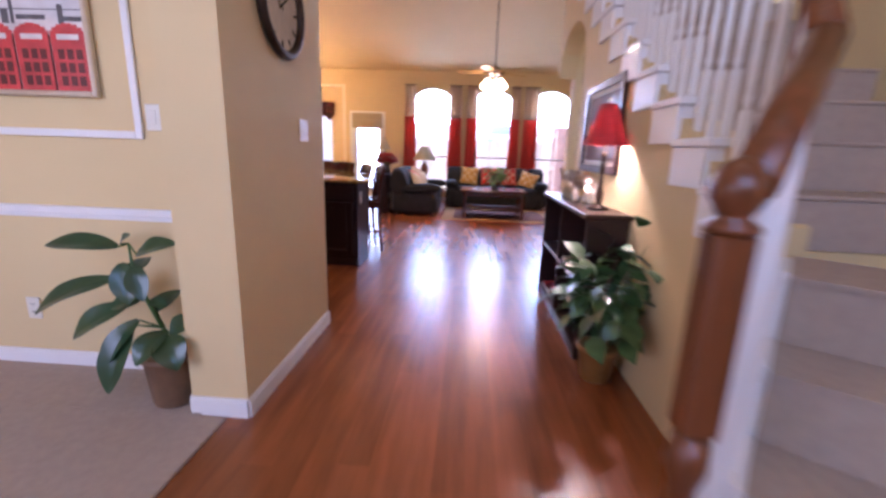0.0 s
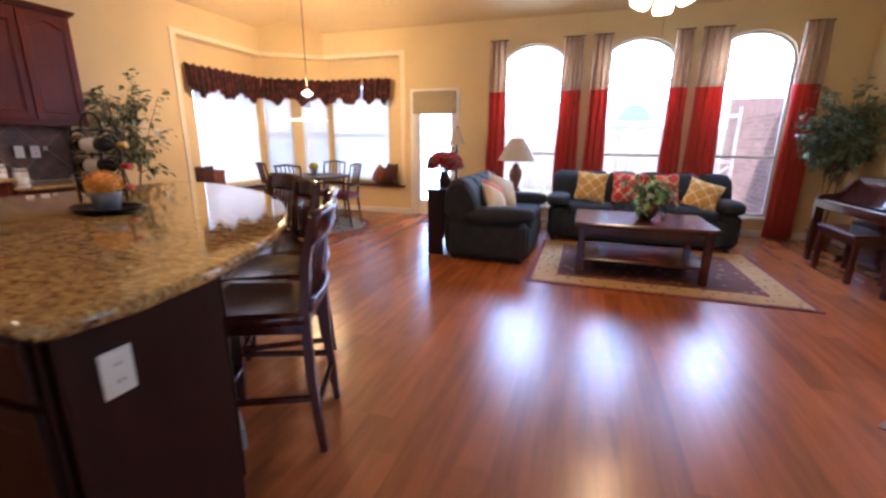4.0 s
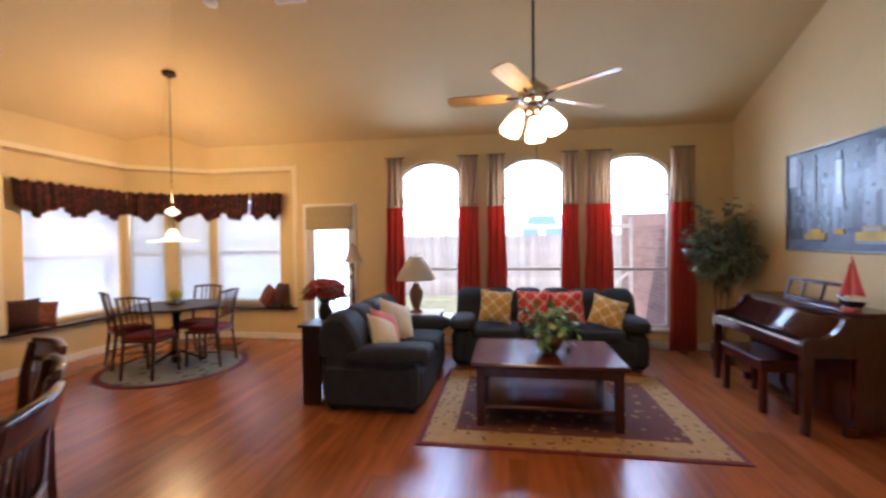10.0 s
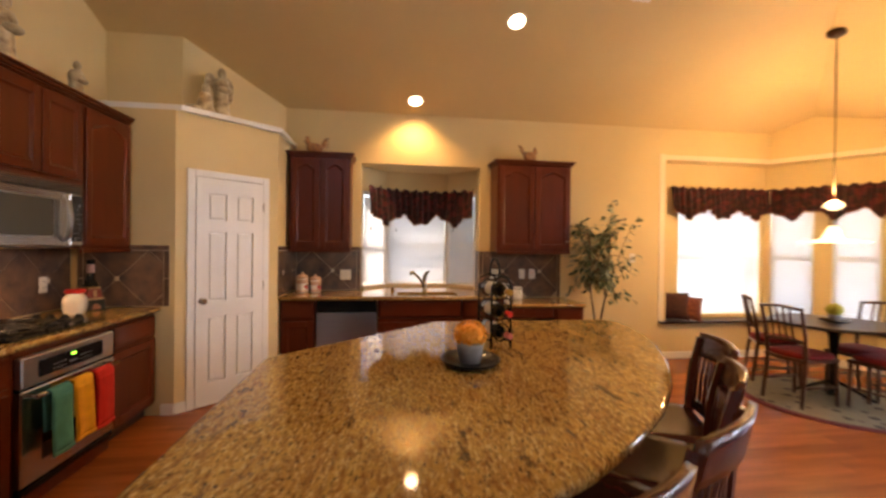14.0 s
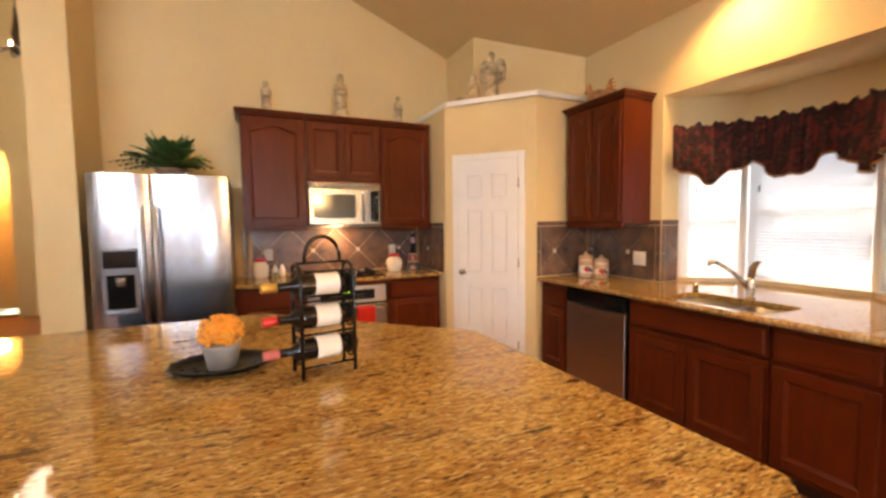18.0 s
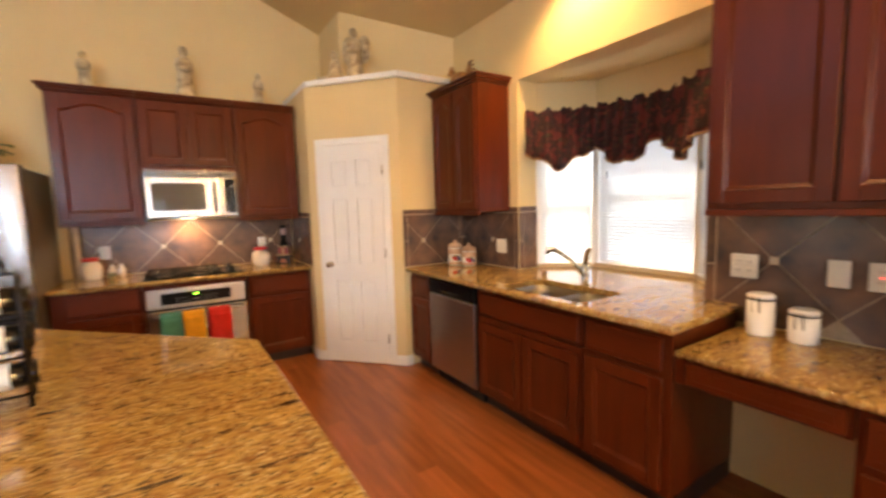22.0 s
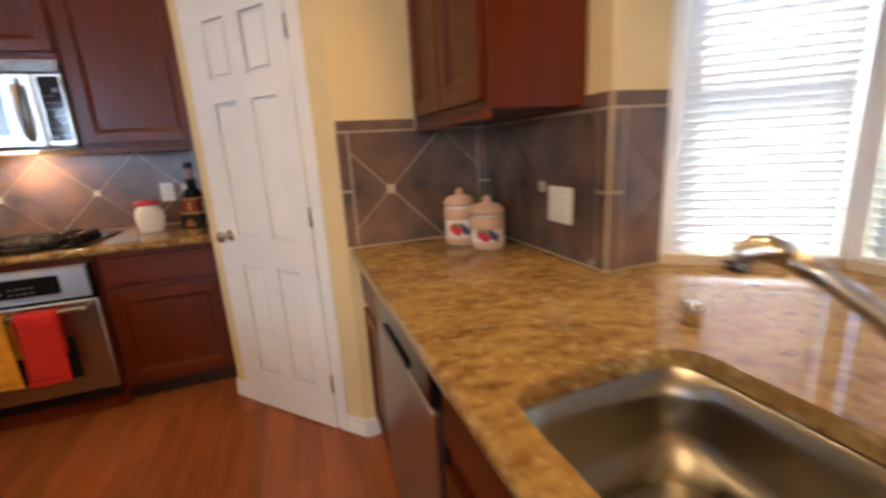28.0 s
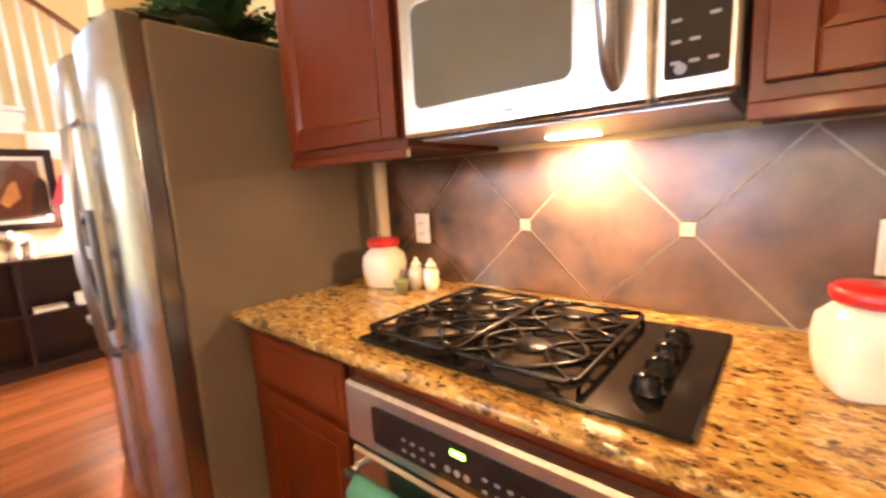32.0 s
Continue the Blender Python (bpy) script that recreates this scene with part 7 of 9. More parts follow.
PENDGLASS = glow("lit_amber_glass", (1.0, 0.70, 0.34), 0.9)
PENDGLASS.node_tree.nodes["Principled BSDF"].inputs["Base Color"].default_value = (0.16, 0.09, 0.03, 1)
pl = thing("pendant_lamp", "hanging pendant lamp with a wide lit glass shade", "pendant lamp", P(-2.64, 9.08, 0))
part("canopy", M().lathe([(0.015, zc - 0.06), (0.075, zc - 0.03), (0.08, zc + 0.01)], 20), BRONZE, pl)
part("chain", M().tube([(0, 0, 1.92), (0, 0, zc - 0.05)], 0.006, 6), BRONZE, pl)
part("cap", M().lathe([(0.03, 1.86), (0.085, 1.90), (0.07, 1.93), (0.012, 1.96)], 20), PENDGLASS, pl)
part("body", M().lathe([(0.10, 1.575), (0.075, 1.62), (0.06, 1.66), (0.035, 1.70)], 20), PENDGLASS, pl, "lit amber glass body")
part("rim_shade", M().lathe([(0.275, 1.538), (0.28, 1.546), (0.15, 1.565), (0.10, 1.575)], 32), PENDGLASS, pl, "wide lit amber glass rim")
for i in range(3):
    a = i * 2.1
    part("strut", M().tube([(0.03 * math.cos(a), 0.03 * math.sin(a), 1.875), (0.03 * math.cos(a), 0.03 * math.sin(a), 1.695)], 0.005, 5), BRONZE, pl)
lamp("pendant_light", "POINT", P(-2.64, 9.08, 2.02), 36, (1.0, 0.62, 0.24), 0.1)
cushion(BURG, "burgundy pillow on the window seat", pose(-2.06, 10.55, 0.69, -18, 0, -35), 0.19, group="window seat pillows")
cushion(RUSTPILLOW, "rust figured pillow on the window seat", pose(-2.28, 10.56, 0.67, -24, 14, -40), 0.17, group="window seat pillows")
cushion(BURG, "burgundy pillow leaning on the window seat", pose(-4.20, 8.52, 0.69, -16, 0, 60), 0.19, group="window seat pillows")
cushion(RUSTPILLOW, "rust figured pillow beside the seat corner", pose(-4.16, 8.72, 0.67, -22, 10, 70), 0.17, group="window seat pillows")


# ---- bar stools ----
def bar_stool():
    s = thing("bar_stool", "dark cherry bar stool with a slatted back", "bar stool", P(0, 0, 0), "stools at the island")
    part("seat", M().grid(lambda u, v: (0.47 * (u - 0.5) * (1 - 0.10 * v), -0.25 + 0.45 * v, 0.622 - 0.016 * math.sin(math.pi * u) * math.sin(math.pi * v)), 10, 10, thick=0.04), MAHOG, s)
    for sx in (-1, 1):
        part("leg", M().tube([(sx * 0.215, -0.235, 0), (sx * 0.195, -0.205, 0.585)], [0.021, 0.025], 4), MAHOG, s)
        part("back_post", M().tube([(sx * 0.188, 0.235, 0), (sx * 0.186, 0.205, 0.35), (sx * 0.185, 0.20, 0.62), (sx * 0.188, 0.215, 0.82), (sx * 0.192, 0.252, 0.99)], [0.019, 0.024, 0.025, 0.023, 0.019], 4), MAHOG, s)
        part("stretcher", M().tube([(sx * 0.205, -0.215, 0.25), (sx * 0.187, 0.21, 0.25)], 0.015, 4), MAHOG, s)
    part("front_rail", M().tube([(-0.205, -0.22, 0.18), (0.205, -0.22, 0.18)], 0.017, 4), MAHOG, s)
    part("rear_rail", M().tube([(-0.187, 0.217, 0.20), (0.187, 0.217, 0.20)], 0.015, 4), MAHOG, s)
    part("apron", M().box(-0.19, 0.19, -0.20, 0.195, 0.53, 0.581, 0.004), MAHOG, s)

    def crest(u, v):
        return (0.405 * (u - 0.5), 0.230 + 0.025 * v + 0.030 * math.sin(math.pi * u), 0.895 + 0.12 * v + 0.008 * math.sin(math.pi * u))
    part("crest_rail", M().grid(crest, 12, 4, thick=0.024), MAHOG, s)
    part("lower_rail", M().grid(lambda u, v: (0.37 * (u - 0.5), 0.202 + 0.005 * v + 0.02 * math.sin(math.pi * u), 0.625 + 0.045 * v), 10, 2, thick=0.022), MAHOG, s)
    for i in range(7):
        x = -0.138 + 0.046 * i
        y = 0.025 * math.cos(x * 7.3)
        part("slat", M().tube([(x, 0.198 + y, 0.66), (x, 0.206 + y, 0.79), (x, 0.224 + y, 0.905)], 0.0125, 6, flat=0.6), MAHOG, s)
    return s


bs = bar_stool()
bs.matrix_basis = P(0.012, 5.00, 0, -66)
for x, y, a in ((-0.245, 5.415, -58), (-0.59, 5.73, -36), (-0.96, 6.01, -22)):
    copy_thing(bs, P(x, y, 0, a))


# ---- foyer and stairs ----
structure("carpet", M().box(-4.14, 0.28, -2.2, 1.62, -0.010, 0.012, 0.004).box(-4.14, 0.155, 1.62, 1.978, -0.010, 0.0118), CARPET, "beige carpet of the dining room", "carpet")
# chair rail and picture frame mouldings on the dining wall
t = M().box(-4.1, 0.155, 1.955, 1.978, 0.845, 0.885, 0.006).box(-4.1, 0.155, 1.965, 1.977, 0.825, 0.846, 0.003)
structure("chair_rail", t, WHITE, "white chair rail on the dining room wall", "trim")
for x0 in (-1.55, -3.1):
    x1 = -0.22 if x0 == -1.55 else -1.8
    t = M().box(x0, x0 + 0.035, 1.962, 1.978, 1.22, 2.3, 0.004).box(x1 - 0.035, x1, 1.962, 1.978, 1.22, 2.3, 0.004).box(x0 + 0.035, x1 - 0.035, 1.962, 1.978, 1.22, 1.255, 0.004).box(x0 + 0.035, x1 - 0.035, 1.962, 1.978, 2.265, 2.3, 0.004)
    structure("panel_moulding", t, WHITE, "white picture frame moulding on the wall", "trim")
PH = [flat("print_grey_sky", (0.52, 0.49, 0.46), c2=(0.66, 0.63, 0.60), s=9), flat("print_red_booth", (0.60, 0.055, 0.05), s=14), flat("print_dark_red", (0.13, 0.015, 0.015), s=14), flat("print_street", (0.10, 0.09, 0.09), s=20), flat("print_cream", (0.72, 0.66, 0.60))]
art = [(PH[0], 0, 1, 0, 1), (PH[4], 0, 1, 0.44, 0.55), (PH[3], 0, 1, 0.60, 0.608), (PH[3], 0, 1, 0.70, 0.708), (PH[3], 0, 1, 0.815, 0.822)]
for x, w, z0, z1 in ((0.06, 0.05, 0.5, 0.62), (0.12, 0.14, 0.53, 0.56), (0.33, 0.03, 0.5, 0.67), (0.36, 0.12, 0.52, 0.57), (0.55, 0.04, 0.5, 0.60), (0.60, 0.02, 0.5, 0.69), (0.63, 0.16, 0.53, 0.565), (0.86, 0.03, 0.5, 0.64), (0.89, 0.10, 0.52, 0.555)):
    art.append((PH[3], x, x + w, z0, z1))
for i in range(5):
    x = 0.005 + 0.2 * i
    art += [(PH[1], x, x + 0.19, 0.0, 0.45), (PH[1], x + 0.015, x + 0.175, 0.45, 0.475), (PH[1], x + 0.04, x + 0.15, 0.475, 0.495), (PH[1], x + 0.07, x + 0.12, 0.495, 0.505), (PH[4], x + 0.035, x + 0.155, 0.385, 0.425), (PH[2], x + 0.186, x + 0.194, 0.0, 0.42)]
    for j in range(3):
        for q in range(3):
            art.append((PH[2], x + 0.03 + 0.05 * j, x + 0.066 + 0.05 * j, 0.04 + 0.10 * q, 0.115 + 0.10 * q))
picture("booth_picture", "framed print of red telephone booths in a champagne frame", P(-1.32, 1.975, 1.40), 0.92, 0.62, material("champagne_frame", (0.62, 0.54, 0.42), 0.3, metal=0.7, vary=0.05, scale=20), 0.025, art)
cl = thing("wall_clock", "round wall clock with a dark rim on the pier", "clock", pose(0.375, 2.17, 1.86, 90, 0, 90))
part("rim", M().tube([(0.215 * math.cos(i * math.pi / 16), 0.215 * math.sin(i * math.pi / 16), 0.02) for i in range(32)], 0.024, 8, close=True), BRONZE, cl)
part("face", M().lathe([(0.20, 0.0), (0.20, 0.012)], 32), CREAMCLOTH, cl, "cream clock face")
for i in range(12):
    a = i * math.pi / 6
    part("hour_mark", M().box(-0.006, 0.006, 0.15, 0.185, 0.0122, 0.014, 0.0, Matrix.Rotation(a, 4, "Z")), BLACK, cl)
part("hour_hand", M().box(-0.005, 0.005, -0.02, 0.10, 0.0142, 0.016, 0.0, Matrix.Rotation(radians(-55), 4, "Z")), BLACK, cl)
part("minute_hand", M().box(-0.004, 0.004, -0.02, 0.15, 0.0162, 0.018, 0.0, Matrix.Rotation(radians(60), 4, "Z")), BLACK, cl)


def wall_plate(name, label, at, w=0.075, h=0.118, kind="switch"):
    """A switch or socket plate in its own x, z plane facing -y."""
    p = thing(name, label, kind, at, "switches and sockets")
    part("plate", M().box(-w / 2, w / 2, -0.007, 0, -h / 2, h / 2, 0.003), IVORY, p)
    n = max(1, round(w / 0.065))
    for i in range(n):
        x = (i - (n - 1) / 2) * 0.046
        if kind == "switch":
            part("rocker", M().box(x - 0.016, x + 0.016, -0.011, -0.0065, -0.033, 0.033, 0.002), IVORY, p)
        else:
            for z in (-0.022, 0.022):
                s = part("socket", M().box(x - 0.016, x + 0.016, -0.010, -0.0065, z - 0.015, z + 0.015, 0.004), IVORY, p)
                part("slots", M().box(x - 0.008, x - 0.005, -0.0106, -0.0099, z - 0.003, z + 0.006).box(x + 0.005, x + 0.008, -0.0106, -0.0099, z - 0.003, z + 0.006), BLACK, s)
    return p


wall_plate("light_switch", "ivory light switch plate on the pier", P(0.374, 2.42, 1.30, 90), 0.115)
wall_plate("light_switch", "ivory light switch plate beside the dining wall moulding", P(-0.163, 1.976, 1.32))
wall_plate("light_switch", "ivory light switch plate on the hall wall", P(2.80, 4.928, 1.37))
wall_plate("light_switch", "ivory light switch in the breakfast nook", P(XW + 0.002, 7.87, 1.33, 90))
wall_plate("wall_socket", "ivory socket low on the dining room wall", P(-0.95, 1.976, 0.33), kind="socket")
wall_plate("wall_socket", "ivory socket on the island end panel", P(0.218, 4.27, 0.72, 90), kind="socket")

# left plant with broad leaves
bp = thing("rubber_plant", "broad leaved dark green plant in a brown pot on the carpet", "plant", P(-0.03, 1.74, 0.012))
part("pot", M().lathe([(0.092, 0), (0.097, 0.01), (0.118, 0.22), (0.127, 0.225), (0.127, 0.25), (0.116, 0.251)], 24), TERRA, bp)
part("soil", M().lathe([(0.114, 0.23), (0.005, 0.235)], 18), SOIL, bp)


def broad_leaf(base, tip, width, droop):
    """A long leaf from base to tip, cupped along its rib, its face towards the foyer."""
    b, d = Vector(base), Vector(tip) - Vector(base)
    length = d.length
    d.normalize()
    face = Vector((0.1, -0.62, 0.78))
    up = (face - d * face.dot(d)).normalized()
    side = d.cross(up)

    def fn(u, v):
        a = 2 * u - 1
        wd = width * math.sin(math.pi * min(1, v * 0.95 + 0.03)) ** 0.7 * (1.1 - 0.3 * v)
        return b + d * (length * v) + side * (a * wd) + up * (droop * length * (0.5 * math.sin(math.pi * v)) + 0.28 * abs(a) * wd + 0.05 * wd * math.sin(9 * v + 2 * a))
    return M().grid(fn, 6, 12)


stem = M()
cane = [(0.02, 0.0, 0.20), (-0.03, 0.0, 0.36), (-0.09, -0.02, 0.54), (-0.12, -0.02, 0.66), (-0.125, -0.02, 0.76)]
stem.tube(cane, [0.012, 0.011, 0.009, 0.007, 0.004], 7)
stem.tube([(0.02, 0.0, 0.20), (0.05, -0.05, 0.30), (0.06, -0.09, 0.37)], [0.010, 0.008, 0.005], 7)
for base, tip, wd, dr in (((-0.165, -0.03, 0.745), (-0.47, -0.06, 0.745), 0.050, 0.16), ((-0.085, -0.03, 0.715), (0.12, -0.05, 0.775), 0.050, 0.16), ((-0.155, -0.03, 0.760), (-0.085, -0.05, 0.805), 0.030, 0.1), ((-0.19, -0.04, 0.60), (-0.56, -0.08, 0.425), 0.056, 0.20),
                          ((-0.145, -0.05, 0.48), (-0.365, -0.11, 0.335), 0.062, 0.22), ((-0.12, -0.07, 0.40), (-0.185, -0.17, 0.115), 0.070, 0.16), ((-0.15, -0.04, 0.675), (-0.10, -0.09, 0.505), 0.055, 0.1), ((-0.10, -0.04, 0.665), (-0.03, -0.09, 0.525), 0.048, 0.1),
                          ((0.06, -0.09, 0.37), (0.15, -0.17, 0.25), 0.070, 0.3), ((0.04, -0.08, 0.38), (-0.02, -0.19, 0.27), 0.060, 0.3), ((0.07, -0.08, 0.37), (0.13, 0.02, 0.43), 0.050, 0.2), ((-0.10, -0.03, 0.50), (-0.22, -0.06, 0.47), 0.045, 0.2), ((-0.08, 0.0, 0.49), (0.02, -0.02, 0.475), 0.030, 0.2),
                          ((-0.12, 0.0, 0.62), (-0.16, 0.12, 0.66), 0.045, 0.2), ((-0.05, 0.0, 0.44), (-0.02, 0.13, 0.50), 0.045, 0.2), ((-0.09, -0.06, 0.42), (-0.235, -0.13, 0.20), 0.055, 0.2)):
    near = min(cane, key=lambda q: (Vector(q) - Vector(base)).length)
    stem.tube([near, base], [0.005, 0.004], 6)
    part("leaf", broad_leaf(base, tip, wd, dr), LEAFDEEP, bp)
part("stem", stem, LEAF, bp)
leafy("foyer_plant", "leafy green pothos in an ochre pot beside the console", P(2.08, 2.20, 0), (0.0, -0.03, 0.60), 0.26, 150, 0.15, LEAFDARK, 21, GOLDPOT, POT, droop=0.35, squash=1.0)

# console table with open shelves
co_ = thing("console_table", "dark espresso console with open shelves against the stair wall", "console table", P(2.0, 3.72, 0, -90))
L = 1.32
part("top", M().box(-0.015, L + 0.015, -0.015, 0.25, 0.865, 0.895, 0.006), DARKWOOD, co_)
for x in (0.0, 0.64, L - 0.025):
    part("upright", M().box(x, x + 0.025, 0.004, 0.24, 0.0, 0.8645, 0.003), DARKWOOD, co_)
for z in (0.06, 0.45):
    part("shelf", M().box(0.0255, 0.6395, 0.006, 0.235, z, z + 0.022, 0.002), DARKWOOD, co_)
    part("shelf", M().box(0.6655, L - 0.0255, 0.006, 0.235, z, z + 0.022, 0.002), DARKWOOD, co_)
part("back_panel", M().box(0.0255, L - 0.0255, 0.2365, 0.245, 0.06, 0.864), DARKWOOD, co_)
part("plinth", M().box(0.0255, L - 0.0255, 0.012, 0.03, 0.0, 0.0595), DARKWOOD, co_)
for i, (x, z) in enumerate(((0.06, 0.0825), (0.16, 0.0825), (0.70, 0.4725))):
    b = thing("book", "stacked red and brown hardback book on the console shelf", "book", P(2.03, 3.72 - x - 0.2, z))
    part("cover", M().box(0, 0.16, 0, 0.20, 0, 0.03, 0.002), (REDCLOTH, TERRA, CREAMCLOTH)[i], b)
    part("pages", M().box(-0.002, 0.155, 0.004, 0.196, 0.004, 0.026), LABEL, b)
cn = thing("canister_candle", "white candle jar on the console shelf", "candle", P(2.07, 2.72, 0.4725))
part("jar", M().lathe([(0.045, 0), (0.048, 0.01), (0.048, 0.10), (0.04, 0.105)], 18), LABEL, cn)
WAX = material("cream_candle_wax", (0.62, 0.52, 0.35), 0.5, vary=0.04, scale=20)
for x, y, r, h in ((2.13, 3.50, 0.035, 0.20), (2.13, 3.42, 0.037, 0.15), (2.13, 3.33, 0.04, 0.11)):
    c = thing("pillar_candle", "cream pillar candle on the console", "candle", P(x, y, 0.8955), "pillar candles")
    part("wax", M().lathe([(r, 0), (r, h - 0.006), (r - 0.006, h), (r * 0.5, h - 0.008), (0.003, h - 0.01)], 18), WAX, c)
    part("wick", M().tube([(0, 0, h - 0.01), (0.002, 0, h + 0.008)], 0.0015, 5), BLACK, c)


def elephant(at, s, label):
    m = M().blob((0, 0, 0.155 * s), (0.105 * s, 0.055 * s, 0.055 * s), 0.95, 16, 10).blob((0.115 * s, 0, 0.195 * s), (0.045 * s, 0.036 * s, 0.045 * s), 0.95, 14, 8)
    for x, y, k in ((-0.07, -0.032, -0.01), (-0.07, 0.032, 0.012), (0.06, -0.032, 0.014), (0.06, 0.032, -0.012)):
        m.tube([((x + k) * s, y * s, 0), ((x + k) * s, y * s, 0.02 * s), (x * s, y * s, 0.14 * s)], [0.024 * s, 0.019 * s, 0.026 * s], 10)
    m.tube([(0.145 * s, 0, 0.195 * s), (0.185 * s, 0, 0.175 * s), (0.215 * s, 0, 0.20 * s), (0.225 * s, 0, 0.245 * s)], [0.022 * s, 0.016 * s, 0.012 * s, 0.008 * s], 8)
    m.tube([(-0.10 * s, 0, 0.18 * s), (-0.125 * s, 0, 0.14 * s), (-0.12 * s, 0, 0.09 * s)], [0.008 * s, 0.006 * s, 0.004 * s], 6)
    for y in (-1, 1):
        m.blob((0.085 * s, y * 0.05 * s, 0.20 * s), (0.034 * s, 0.007 * s, 0.046 * s), 0.9, 10, 6)
        m.tube([(0.145 * s, y * 0.022 * s, 0.18 * s), (0.175 * s, y * 0.026 * s, 0.165 * s), (0.20 * s, y * 0.024 * s, 0.18 * s)], [0.007 * s, 0.006 * s, 0.002 * s], 6)
    solo("elephant_figurine", m, SILVER, label, "figurine", at, "figurines")


elephant(P(2.12, 3.02, 0.8955, 128), 0.92, "antique silver elephant figurine on the console")
table_lamp("console_lamp", "lit table lamp with a red silk shade on the console", P(2.13, 2.66, 0.8955), [(0.065, 0), (0.065, 0.012), (0.02, 0.025), (0.018, 0.05), (0.026, 0.09), (0.014, 0.14), (0.012, 0.30), (0.018, 0.33), (0.008, 0.35)], BRONZE, 0.385, 0.62, 0.132, 0.05, REDSHADE, lit=1)
lamp("console_lamp_light", "POINT", P(2.13, 2.66, 1.40), 88, (1.0, 0.82, 0.66), 0.03)
HP = [material("print_brown_mist", (0.12, 0.075, 0.058), 0.6, vary=0.12, scale=5, color2=(0.22, 0.15, 0.12), spec=0.12), flat("print_horse", (0.14, 0.04, 0.02)), flat("print_horse_light", (0.50, 0.22, 0.07)), flat("print_shadow", (0.05, 0.025, 0.02))]
hp = picture("horse_picture", "dark framed brown horse portrait above the console", P(2.248, 3.56, 1.10, -90), 0.84, 0.62, DARKWOOD, 0.055, [(LABEL, 0, 1, 0, 1), (HP[0], 0.05, 0.95, 0.06, 0.94)])
m = M().prism([(0.46, 0.20), (0.54, 0.36), (0.58, 0.47), (0.63, 0.53), (0.65, 0.50), (0.72, 0.44), (0.74, 0.30), (0.74, 0.11), (0.42, 0.11), (0.40, 0.15)], 0.0146, 0.0158, RX)
part("painted_horse", m, HP[1], hp)
part("painted_shadow", M().prism([(0.66, 0.11), (0.78, 0.11), (0.78, 0.36), (0.74, 0.42), (0.70, 0.34)], 0.0160, 0.0165, RX), HP[3], hp)
part("painted_light", M().prism([(0.50, 0.22), (0.57, 0.36), (0.61, 0.38), (0.62, 0.25), (0.54, 0.18)], 0.0160, 0.0170, RX), HP[2], hp)

# stairs: main flight to the north, flared lower steps to the foyer
RISE, RUN = 0.1835, 0.28
st = thing("staircase", "carpeted staircase with white stepped ends and oak rails", "staircase", P(0, 0, 0), kind="structure")
N = 10
for i in range(N):
    z, y = TREAD0 - 0.10 + RISE * i, 1.45 + RUN * i
    s = part("step", M().box(2.30, 3.39, y, y + RUN + 0.02, z - RISE if i else 0.4, z - 0.014), PAINT, st)
    part("carpet", M().box(2.34, 3.39, y - 0.018, y + RUN, z - 0.0135, z + 0.004, 0.006).box(2.34, 3.39, y - 0.012, y - 0.001, z - RISE + 0.006, z - 0.014), CARPET, s, "grey beige carpet")
    part("tread_end", M().box(2.215, 2.339, y - 0.03, y + RUN, z - 0.03, z + 0.006, 0.006).box(2.228, 2.30, y, y + RUN - 0.002, z - RISE - 0.01, z - 0.0305, 0.002), WHITE, s, "white painted tread end")
A, B = Vector((1.62, 0.55, 0)), Vector((2.27, 1.42, 0))
du = (B - A).normalized()
dn = Vector((du.y, -du.x, 0))
for i in range(5):
    z = 0.185 * (i + 1)
    p0 = A + du * (0.215 * i - 0.06)
    p1 = B + du * 0.02
    q = [p0, p1, p1 + dn * 1.15, p0 + dn * (1.35 - 0.1 * i)]
    s = part("step", M().prism([(p.x, p.y) for p in q][::-1], z - 0.184, z - 0.012), WHITE, st)
    q2 = [p0 - du * 0.022 + dn * 0.10, p1 + dn * 0.10, p1 + dn * 1.15, p0 - du * 0.022 + dn * (1.35 - 0.1 * i)]
    part("carpet", M().prism([(p.x, p.y) for p in q2][::-1], z - 0.0115, z + 0.002), CARPET, s, "grey beige carpet")
    e = p0 + dn * (1.35 - 0.1 * i)
    part("riser_carpet", M().prism([((p0 + dn * 0.10).x, (p0 + dn * 0.10).y), ((p0 + dn * 0.10 - du * 0.012).x, (p0 + dn * 0.10 - du * 0.012).y), ((e - du * 0.012).x, (e - du * 0.012).y), (e.x, e.y)], z - 0.182, z - 0.012), CARPET, s, "grey beige carpet")
    q3 = [p0 - du * 0.025 - dn * 0.02, p0 + du * 0.195 - dn * 0.02, p0 + du * 0.195 + dn * 0.098, p0 - du * 0.025 + dn * 0.098]
    part("tread_end", M().prism([(p.x, p.y) for p in q3][::-1], z - 0.0115, z + 0.012), WHITE, s, "white painted tread end")


